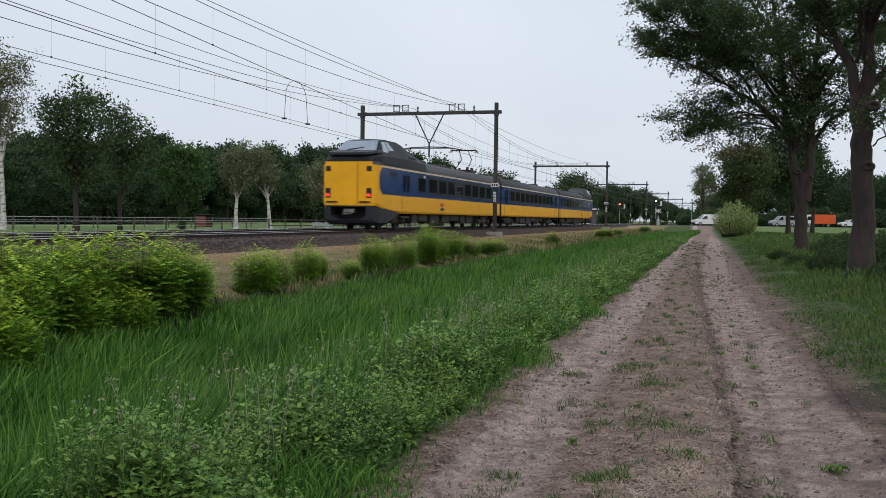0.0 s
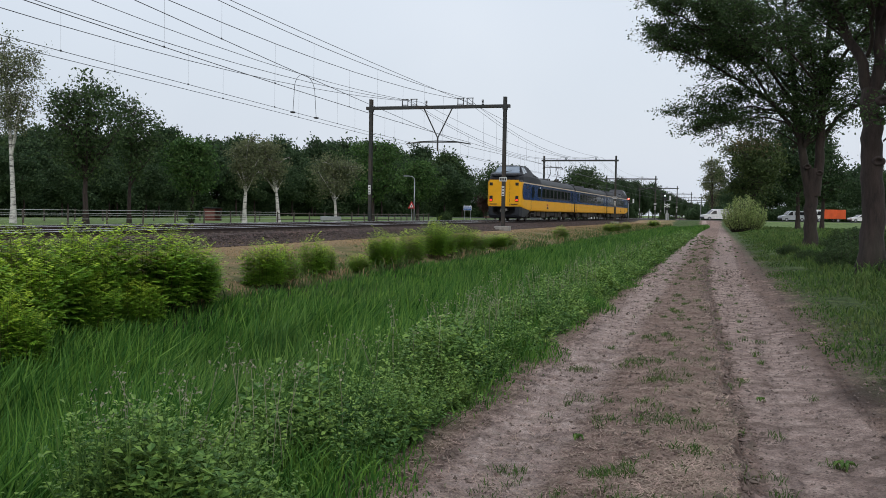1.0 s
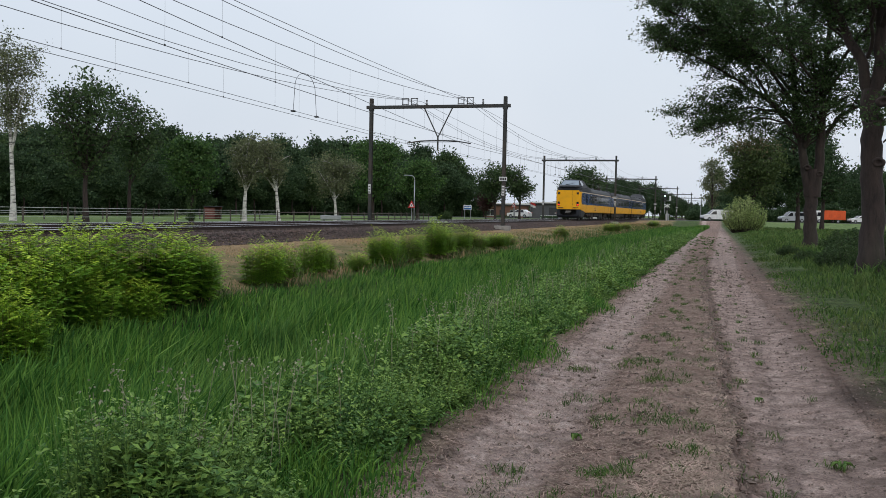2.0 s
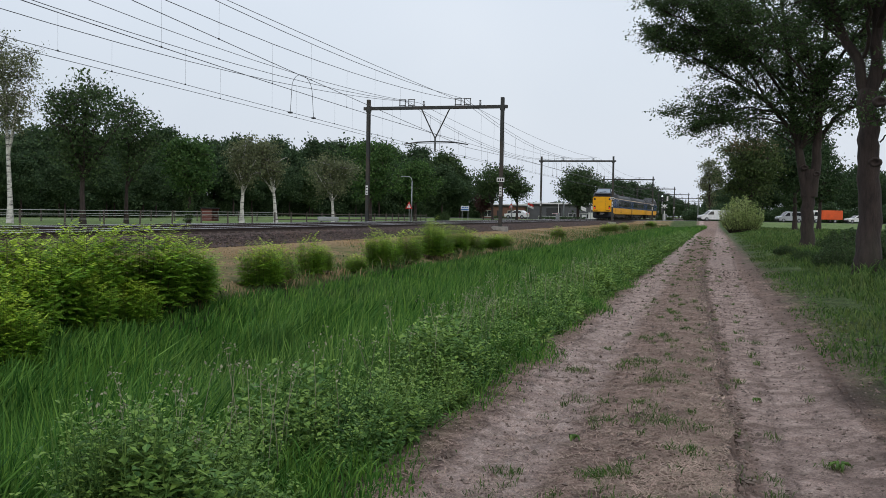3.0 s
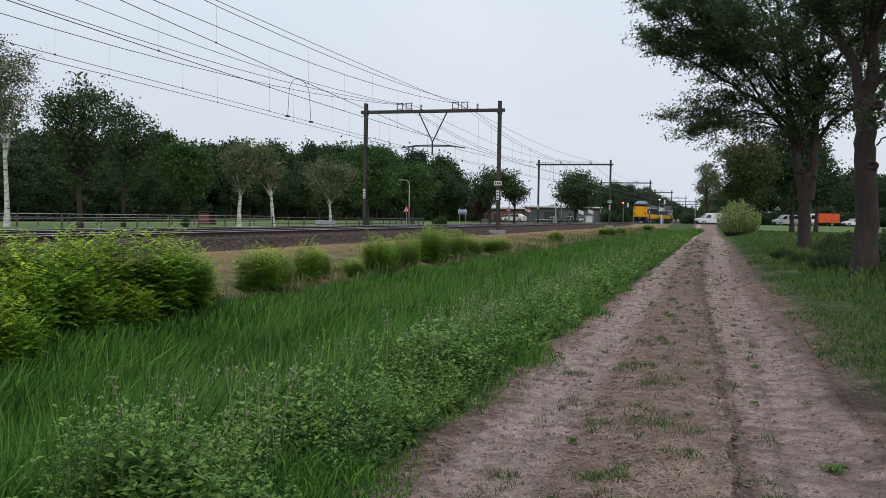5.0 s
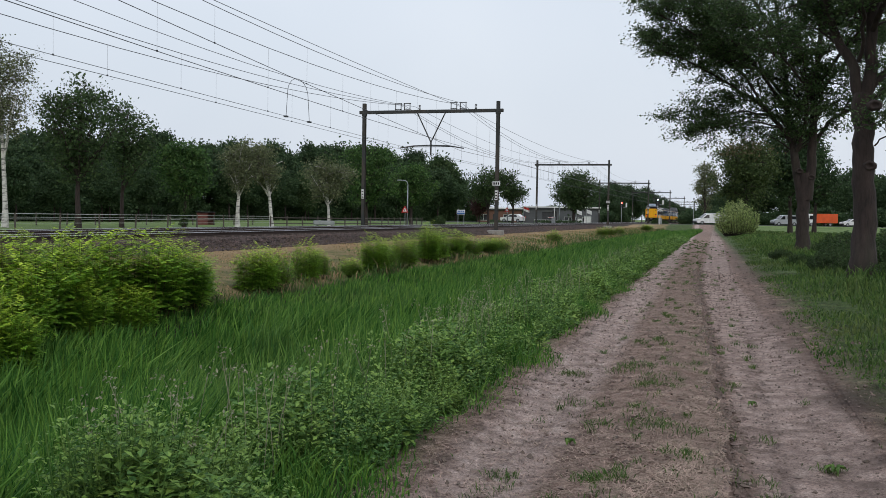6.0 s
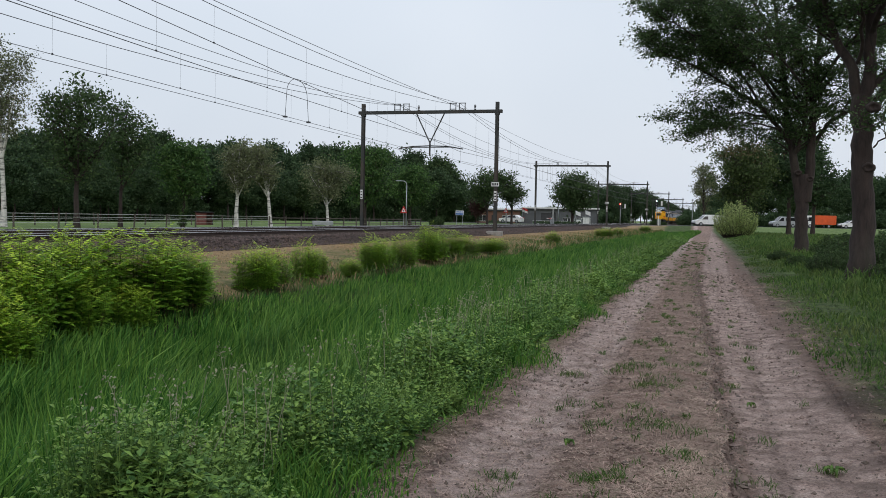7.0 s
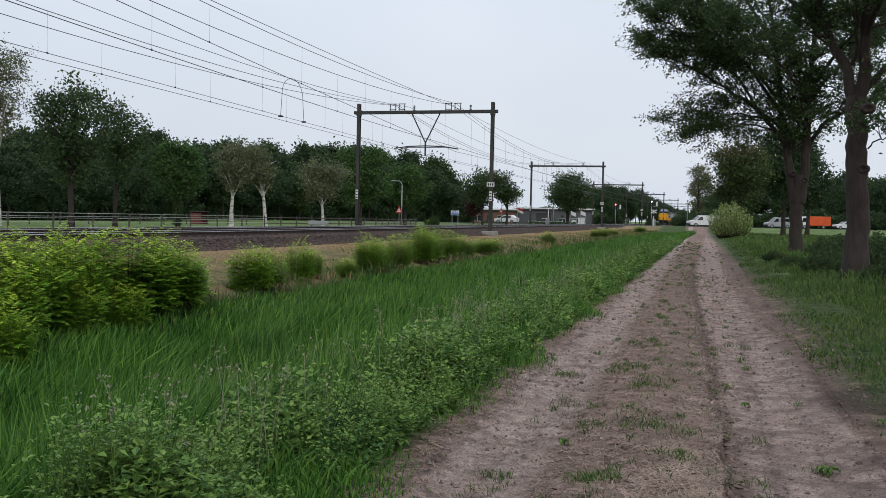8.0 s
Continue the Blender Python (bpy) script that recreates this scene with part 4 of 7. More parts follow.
def build_train():
    t = thing("train", pose(TRACK_NEAR, 42, RAIL_Z), "yellow and blue three-car electric passenger train with red tail lamps", "train")

    def end_skin(flip):
        def fn(seg, y):
            d = 80.6 - y if flip else y
            if seg == -1:
                return 0 if d < 1 else 5
            if seg in (0, 1):
                return 0
            if seg == 2:
                return 0 if d < 1.5 else 1
            if seg == 3:
                return 0 if d < 1.5 else 2
            return 3
        return fn
    base_y = [0.5, 0.6, 0.78, 1.0, 1.3, 2.2, 3.2, 4.2, 26.75]
    base_w = [1.24, 1.33, 1.39, 1.41, 1.43, 1.43, 1.43, 1.43, 1.43]
    base_l = [1.17, 1.17, 1.16, 1.14, 1.06, 0.97, 0.90, 0.86, 0.86]
    for flip in (False, True):
        if flip:
            ys = [80.6 - y for y in base_y][::-1]
            ws, ls = base_w[::-1], base_l[::-1]
        else:
            ys, ws, ls = base_y, base_w, base_l
        car = part("driving_car", shell(ys, ws, ls, 3.58, end_skin(flip), "driving_car"), None, t, "driving car with a raised cab above the nose")
        cab_unit(car, flip)

        def P(y):
            return 80.6 - y if flip else y
        # rounded start of the blue field
        for s in (-1, 1):
            a, b = sorted((P(0.95), P(2.8)))
            part("blue_panel", rounded_panel(a, b, 1.56, 2.83, s * 1.428, 0.006, 0.5), M["blue"], car, "rounded end of the blue field")
            a, b = sorted((P(2.5), P(3.3)))
            part("louvre", panel(a, b, 2.45, 2.68, s * 1.432, 0.012), M["cab_dark"], car)
        door(car, min(P(4.3), P(5.65)))
        door(car, min(P(24.6), P(25.95)))
        side_windows(car, min(P(7.0), P(8.4)), 1, 1.4, 0.3)
        n = 8
        y0 = min(P(8.95), P(8.95 + n * 1.93 - 0.35))
        side_windows(car, y0, n, 1.58, 0.35)
        bogie(car, P(3.9))
        bogie(car, P(22.9))
        a, b = sorted((P(6.6), P(20.2)))
        car_gear(car, a, b)
        for k, y in enumerate((9.2, 13.5, 20.8, 25.0)):
            a, b = sorted((P(y), P(y + 1.3)))
            part("roof_hatch", box(-0.75, 0.75, a, b, 3.5, 3.66, 0.04), M["train_roof"], car)
        for s in (-1, 1):
            a = P(11.2)
            part("emblem", rounded_panel(a, a + 0.7, 1.25, 1.38, s * 1.431, 0.008, 0.05), M["red"], car, "dark red emblem bar")
            part("emblem", rounded_panel(a + 0.12, a + 0.82, 1.10, 1.20, s * 1.431, 0.008, 0.05), M["blue"], car, "dark blue emblem bar")
            part("number_panel", panel(P(8.0), P(8.0) + 0.22, 2.5, 2.74, s * 1.431, 0.012), M["white"], car, "white class panel")
    mid = part("middle_car", shell([27.3, 53.3], [1.43, 1.43], [0.86, 0.86], 3.58, lambda seg, y: 5 if seg == -1 else (0 if seg in (0, 1) else 1 if seg == 2 else 2 if seg == 3 else 3), "middle_car"), None, t, "middle car with a long row of windows")
    side_windows(mid, 30.4, 10, 1.62, 0.35)
    door(mid, 28.3)
    door(mid, 50.9)
    bogie(mid, 31.2)
    bogie(mid, 49.4)
    car_gear(mid, 33.8, 46.8)
    for y in (29, 36, 44, 51):
        part("roof_hatch", box(-0.75, 0.75, y, y + 1.5, 3.5, 3.66, 0.04), M["train_roof"], mid)
    for y in (27.025, 53.575):
        bm = bmesh.new()
        for k in range(5):
            yk = y - 0.34 + 0.14 * k
            add_box(bm, -1.28, 1.28, yk, yk + 0.1, 0.95, 3.4, 0.03)
        part("gangway_bellows", bm, M["black"], t, "black rubber bellows between cars")
    # pantograph
    bm = bmesh.new()
    y = 21.6
    add_box(bm, -0.7, 0.7, y - 0.9, y + 0.9, 3.6, 3.72)
    for s in (-0.45, 0.45):
        add_rod(bm, (s, y - 0.7, 3.7), (s * 0.8, y + 0.75, 4.5), 0.035)
        add_rod(bm, (s * 0.8, y + 0.75, 4.5), (s * 0.7, y - 0.05, 5.06), 0.03)
        add_rod(bm, (s, y + 0.5, 3.6), (s, y + 0.5, 3.9), 0.1)
        add_rod(bm, (s, y - 0.7, 3.6), (s, y - 0.7, 3.9), 0.1)
    for d in (-0.22, 0.12):
        add_rod(bm, (-0.85, y + d, 5.08), (0.85, y + d, 5.08), 0.035)
        for s in (-1, 1):
            add_rod(bm, (s * 0.85, y + d, 5.08), (s * 1.0, y + d, 4.92), 0.03)
    part("pantograph", bm, M["under"], t, "raised dark pantograph")
    # the sides above the floor stand a little higher than the sections give
    for me in {o.data for o in t.children_recursive if o.data}:
        for v in me.vertices:
            z = v.co.z
            v.co.z = z + 0.25 * min(max((z - 1.1) / 0.5, 0.0), 1.0) + 0.06 * min(max((z - 3.1) / 0.9, 0.0), 1.0)
        me.update()
    return t


def motions():
    """The train leaves at an even speed along the bending line."""
    rows = []
    for k in range(17):
        s = 0.5 * k
        y = 41.9 + 31.2 * s
        d = 40.0
        rows.append((s, pose(TRACK_NEAR + float(bend(y)), y, RAIL_Z, 0, 0, -heading(y + d))))
    walk(train, rows)


# ---- trees ----
def tree_meshes(seed, height, trunk_r, crown_low, crown_rx, crown_rz, limbs, twigs, per, leaf, bark, leaf_mat, spread=0.55, stems=1, first=0.3, offset=(0, 0), fork=0.35, flat=0.0, inner=0.35, sides=7, square=2.0, clump=0.3, taper=0.9, limb=0.55, rise=0.4, wander=0.12):
    """Trunk with limbs, and a ragged crown of separate leaves set round the twigs' ends."""
    rng = np.random.default_rng(seed)
    wood, cl = [], []
    cz = (crown_low + height) / 2
    c = np.array([offset[0], offset[1], cz])
    rad = np.array([crown_rx, crown_rx, crown_rz])
    tops = []
    for s in range(stems):
        a = rng.uniform(0, 6.28)
        k = 9
        t = np.linspace(0, 1, k)
        reach = height * (0.86 if stems == 1 else rng.uniform(0.62, 0.85))
        out = (0.05 if stems == 1 else 0.16) * height
        zz = t * reach
        bendy = np.clip((t - (fork if stems > 1 else 0.2)) / 0.8, 0, 1) ** 1.2 * out
        x = np.cos(a) * bendy + offset[0] * t ** 2 + np.cumsum(rng.normal(size=k)) * trunk_r * wander
        y = np.sin(a) * bendy + offset[1] * t ** 2 + np.cumsum(rng.normal(size=k)) * trunk_r * wander
        if stems > 1:
            x += np.cos(a) * trunk_r * 0.55
            y += np.sin(a) * trunk_r * 0.55
        r = trunk_r * (0.75 if stems > 1 else 1.0) * (1 - 0.86 * t ** taper)
        r[0] *= 1.35
        pts = np.stack([x, y, zz - 0.15], 1)
        wood.append(tube(pts, r, sides + 2))
        tops.append((pts, r))
    for i in range(limbs):
        pts, r = tops[i % len(tops)]
        h = rng.uniform(max(first, 0.12), 0.98)
        f = h * (len(pts) - 1)
        j = min(int(f), len(pts) - 2)
        p0 = pts[j] + (pts[j + 1] - pts[j]) * (f - j)
        r0 = max(0.014, (r[j] + (r[j + 1] - r[j]) * (f - j)) * limb)
        d = rng.normal(size=3)
        d /= (np.abs(d) ** square).sum() ** (1 / square)
        e = c + d * rad * rng.uniform(inner + 0.25, 0.88)
        e[2] = max(e[2], crown_low + 0.2)
        # limbs rise from the trunk
        e[2] = (1 - rise) * e[2] + rise * np.clip(p0[2] + rng.uniform(0.2, 1.0) * np.linalg.norm(e[:2] - p0[:2]), crown_low, height * 0.97)
        m = (p0 + e) / 2 + np.array([0, 0, 0.10 * np.linalg.norm(e - p0)]) + rng.normal(size=3) * 0.05 * np.linalg.norm(e - p0)
        s = np.linspace(0, 1, 6)[:, None]
        curve = (1 - s) ** 2 * p0 + 2 * s * (1 - s) * m + s ** 2 * e
        wood.append(tube(curve, r0 * (1 - 0.85 * s[:, 0]) + 0.006, 5))
        for q in range(twigs):
            g = rng.uniform(0.25, 1.0)
            b = (1 - g) ** 2 * p0 + 2 * g * (1 - g) * m + g ** 2 * e
            w = rng.normal(size=3)
            w[2] *= 0.6
            w = w / np.linalg.norm(w) * spread * crown_rx * rng.uniform(0.25, 1.0)
            tip = b + w
            rel = (tip - c) / rad
            L = (np.abs(rel) ** square).sum() ** (1 / square)
            lim = 0.86 + 0.22 * math.sin(3.1 * math.atan2(rel[1], rel[0]) + seed) * math.cos(4.0 * rel[2] + seed)
            if L > lim:
                tip = c + rel / L * rad * lim * rng.uniform(0.85, 1.05)
            wood.append(tube(np.stack([b, (b + tip) / 2 + rng.normal(size=3) * 0.04 * crown_rx, tip]), [0.012 + r0 * 0.18, 0.010 + r0 * 0.1, 0.005], 4))
            n = max(4, int(per * rng.uniform(0.5, 1.4)))
            u = rng.uniform(0.25, 1.1, n)[:, None]
            cl.append(b + (tip - b) * u + rng.normal(size=(n, 3)) * np.array([1, 1, 0.7]) * (min(clump, 0.085 * crown_rx) + leaf))
    v, f = merge(wood)
    lv, lf = leaves(rng, np.concatenate(cl), leaf, flat)
    if bark is not M["birch_bark"]:
        return mesh_of("trunk", v, f, bark, smooth=True), mesh_of("crown", lv, lf, leaf_mat)
    # birch twigs are dark, the stem and the thick limbs white
    thin = np.concatenate([np.full(len(q[1]), 0 if k < stems or len(q[0]) >= 30 else 1) for k, q in enumerate(wood)])
    return mesh_of("trunk", v, f, [bark, M["birch_twig"]], thin, smooth=True), mesh_of("crown", lv, lf, leaf_mat)


def tree(name, label, at, meshes, category="tree", group="", turn=0.0):
    t = thing(name, pose(at[0], at[1], float(ground_z(at[0], at[1])), 0, 0, turn), label, category, group)
    part("trunk", meshes[0], None, t)
    part("crown", meshes[1], None, t)
    return t


def grow(seed, limbs, second, third, per, leaf, bark, leaf_mat, reach=(1.4, 3.0), floor=5.5, start=0.3):
    """A tree from its main limbs (points and two radii each): side branches, twigs and sprays of leaves follow from them."""
    rng = np.random.default_rng(seed)
    wood, cl = [], []
    for pts, r0, r1, bears in limbs:
        P = np.array(pts, float)
        # rounded course through the given points, with slight wander
        n = 4 * (len(P) - 1) + 1
        t = np.linspace(0, len(P) - 1, n)
        C = np.stack([np.interp(t, np.arange(len(P)), P[:, k]) for k in range(3)], 1)
        for _ in range(2):
            C[1:-1] = 0.25 * C[:-2] + 0.5 * C[1:-1] + 0.25 * C[2:]
        C[1:-1] += rng.normal(size=(n - 2, 3)) * 0.03
        R = np.linspace(r0, r1, n)
        if P[0, 2] < 0:
            R *= 1 + 0.45 * np.exp(-np.maximum(C[:, 2], 0) / 0.35)
        wood.append(tube(C, R, 11 if r0 > 0.1 else 7))
        if not bears:
            continue
        length = np.linalg.norm(np.diff(C, axis=0), axis=1).sum()
        count = max(3, int(second * length))
        for k in range(count):
            g = start + (1 - start) * (k + rng.uniform(0, 1)) / count
            i = min(int(g * (n - 1)), n - 2)
            b = C[i] + (C[i + 1] - C[i]) * (g * (n - 1) - i)
            way = C[i + 1] - C[i]
            way /= np.linalg.norm(way)
            d = way * 0.7 + rng.normal(size=3) * np.array([0.8, 0.8, 0.45]) + np.array([0, 0, 0.1])
            d /= np.linalg.norm(d)
            L = rng.uniform(*reach) * (1.15 - 0.5 * g)
            e = b + d * L
            e[2] = max(e[2], floor + rng.uniform(0, 0.7))
            m = (b + e) / 2 + np.array([0, 0, 0.12 * L]) + rng.normal(size=3) * 0.06 * L
            s = np.linspace(0, 1, 6)[:, None]
            Q = (1 - s) ** 2 * b + 2 * s * (1 - s) * m + s ** 2 * e
            rb = max(0.012, min(0.05, R[i] * 0.45))
            wood.append(tube(Q, np.linspace(rb, 0.007, 6), 5))
            for q in range(third):
                h = rng.uniform(0.3, 1.0)
                a = (1 - h) ** 2 * b + 2 * h * (1 - h) * m + h ** 2 * e
                w = (e - b) / L * 0.6 + rng.normal(size=3) * np.array([0.7, 0.7, 0.35])
                tip = a + w / np.linalg.norm(w) * rng.uniform(0.4, 1.0)
                tip[2] = max(tip[2], floor - 0.3)
                wood.append(tube(np.stack([a, (a + tip) / 2 + rng.normal(size=3) * 0.05, tip]), [0.010, 0.007, 0.004], 4))
                c = max(4, int(per * rng.uniform(0.5, 1.4)))
                u = rng.uniform(0.15, 1.12, c)[:, None]
                cl.append(a + (tip - a) * u + rng.normal(size=(c, 3)) * np.array([0.15, 0.15, 0.09]))
    v, f = merge(wood)
    lv, lf = leaves(rng, np.concatenate(cl), leaf, 0.35, 0.55)
    return mesh_of("trunk", v, f, bark, smooth=True), mesh_of("crown", lv, lf, leaf_mat)


def trees_by_path():
    forked = [
        ([(0.0, 0, -0.3), (-0.02, 0, 1.5), (0.0, 0, 3.0), (0.02, 0, 3.9)], 0.31, 0.30, False),
        ([(-0.12, 0, 2.6), (-0.36, 0.05, 4.2), (-0.62, 0.1, 5.4), (-0.86, 0.2, 7.0), (-1.1, 0.3, 9.6), (-1.7, 0.6, 13.2)], 0.25, 0.06, True),
        ([(0.14, 0, 2.6), (0.36, -0.05, 4.4), (0.32, -0.1, 6.4), (0.28, -0.3, 8.4), (0.6, -0.5, 11.2), (0.5, -0.4, 14.8)], 0.27, 0.06, True),
        ([(-0.62, 0.1, 5.4), (-1.05, 0, 6.1), (-1.9, -0.2, 7.1), (-3.4, -0.4, 8.2), (-5.2, -0.8, 9.2), (-7.5, -1.0, 10.2)], 0.13, 0.025, True),
        ([(-1.5, -0.1, 6.7), (-2.6, 0.3, 7.0), (-4.2, 0.6, 6.9), (-6.0, 0.8, 6.7)], 0.06, 0.02, True),
        ([(-1.05, 0, 6.1), (-2.4, -0.6, 6.5), (-3.8, -1.0, 6.1), (-5.0, -1.2, 5.7)], 0.05, 0.015, True),
        ([(-0.4, 0, 5.0), (0.0, -0.5, 6.4), (-0.1, -1.2, 8.2), (-0.6, -2.4, 10.6)], 0.12, 0.03, True),
        ([(0.36, 0, 5.2), (1.0, 0, 6.4), (2.0, 0.2, 7.1), (3.4, 0.3, 7.7), (5.2, 0.5, 8.9)], 0.12, 0.025, True),
        ([(-0.86, 0.2, 7.0), (-2.2, -1.0, 8.8), (-4.0, -2.6, 10.4), (-5.4, -3.6, 11.8)], 0.10, 0.025, True),
        ([(-0.9, 0.2, 7.6), (-2.0, 1.6, 9.2), (-3.8, 3.6, 10.8), (-5.0, 5.0, 12.2)], 0.10, 0.025, True),
        ([(0.3, -0.3, 8.0), (1.4, -1.8, 9.6), (2.4, -3.8, 10.8), (3.0, -5.4, 11.6)], 0.10, 0.025, True),
        ([(0.3, 0, 7.6), (1.6, 1.6, 9.2), (3.0, 3.4, 10.6), (4.2, 4.6, 11.8)], 0.10, 0.025, True),
        ([(-1.1, 0.3, 9.4), (-3.0, 0.2, 11.2), (-5.6, 0.0, 12.4), (-7.4, -0.3, 12.8)], 0.09, 0.02, True),
        ([(-1.2, 0.3, 10.2), (-2.8, -1.0, 12.6), (-4.4, -1.8, 14.2)], 0.08, 0.02, True),
        ([(0.5, -0.5, 10.6), (2.2, -0.2, 12.2), (4.2, 0.2, 13.2)], 0.08, 0.02, True),
        ([(0.1, -1.0, 7.8), (-1.2, -3.0, 9.0), (-2.4, -4.8, 9.8), (-3.4, -6.0, 10.6)], 0.08, 0.02, True),
        ([(-1.9, -0.2, 7.1), (-3.2, -1.4, 8.9), (-5.4, -2.0, 10.6), (-7.2, -2.2, 11.6)], 0.07, 0.02, True),
        ([(-0.9, 0.3, 8.4), (-2.6, 1.2, 9.4), (-5.2, 1.8, 10.4), (-7.6, 2.0, 11.0)], 0.07, 0.02, True),
    ]
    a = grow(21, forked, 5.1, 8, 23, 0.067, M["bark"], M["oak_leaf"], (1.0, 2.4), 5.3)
    t = tree("oak_tree", "tall forked oak with dark ridged bark beside the sandy track", (4.16, 49.34), a, group="oaks beside the track")
    thick = [
        ([(0.0, 0, -0.3), (-0.02, 0, 1.5), (-0.10, 0, 3.0), (-0.14, 0, 3.9), (-0.16, 0, 5.0)], 0.32, 0.25, False),
        ([(-0.18, 0, 4.7), (-0.44, 0, 5.7), (-0.86, 0.1, 6.6), (-1.24, 0.1, 7.7), (-1.9, 0.2, 9.6), (-2.6, 0.2, 12.0)], 0.16, 0.05, True),
        ([(-0.10, 0, 4.7), (0.02, 0, 6.2), (0.02, -0.1, 7.8), (0.2, -0.2, 10.2), (0.3, -0.2, 13.6)], 0.19, 0.05, True),
        ([(-0.02, 0, 5.0), (0.5, 0.1, 5.8), (1.5, 0.2, 6.8), (3.0, 0.2, 7.8)], 0.10, 0.025, True),
        ([(0.0, 0, 6.6), (0.4, -1.4, 8.0), (0.6, -3.0, 9.2), (0.8, -4.6, 10.0)], 0.09, 0.025, True),
        ([(-0.86, 0.1, 6.6), (-1.6, -1.2, 8.0), (-2.2, -2.8, 9.0)], 0.08, 0.02, True),
        ([(-1.0, 0.1, 7.0), (-2.4, 1.2, 8.4), (-3.8, 2.0, 9.4)], 0.08, 0.02, True),
        ([(0.0, 0, 7.0), (0.8, 1.6, 8.4), (1.4, 3.4, 9.4)], 0.08, 0.02, True),
        ([(-0.3, 0, 5.9), (-0.2, -0.9, 6.9), (-0.7, -2.0, 7.7), (-1.2, -3.2, 8.4)], 0.06, 0.02, True),
        ([(0.12, -0.1, 4.9), (0.5, -0.4, 5.3), (0.95, -0.5, 5.5)], 0.03, 0.01, True),
        ([(0.16, -0.05, 3.6), (0.5, -0.2, 3.9), (1.0, -0.2, 4.1)], 0.025, 0.01, True),
    ]
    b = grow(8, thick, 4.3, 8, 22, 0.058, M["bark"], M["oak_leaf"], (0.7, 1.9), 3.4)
    u = tree("oak_tree", "thick oak trunk with old pruning scars beside the track", (3.94, 27.82), b, group="oaks beside the track")
    # scars sit on the bark that faces the track
    for par, mesh, spots in ((t, a[0], ((-0.25, 4.0), (0.3, 3.7))), (u, b[0], ((0.02, 3.05), (-0.12, 4.5)))):
        co = np.array([v.co for v in mesh.vertices])
        for x, z in spots:
            near = co[(np.abs(co[:, 2] - z) < 0.9) & (np.abs(co[:, 0] - x) < 0.22)]
            y = float(near[:, 1].min()) + 0.02
            bm = bmesh.new()
            rings = []
            for k, (r, d) in enumerate(((0.20, 0.07), (0.16, -0.035), (0.11, -0.05), (0.08, -0.005), (0.03, 0.012))):
                rings.append([bm.verts.new((x + r * math.cos(2 * math.pi * i / 14), y + d, z + 0.72 * r * math.sin(2 * math.pi * i / 14) * (1 + 0.12 * math.sin(i * 2.1)))) for i in range(14)])
            for p, q in zip(rings, rings[1:]):
                for i in range(14):
                    j = (i + 1) % 14
                    bm.faces.new((p[i], p[j], q[j], q[i]))
            bm.faces.new(rings[-1])
            part("pruning_scar", bm, M["bark"], par, "ring of healed bark round a cut branch", True)


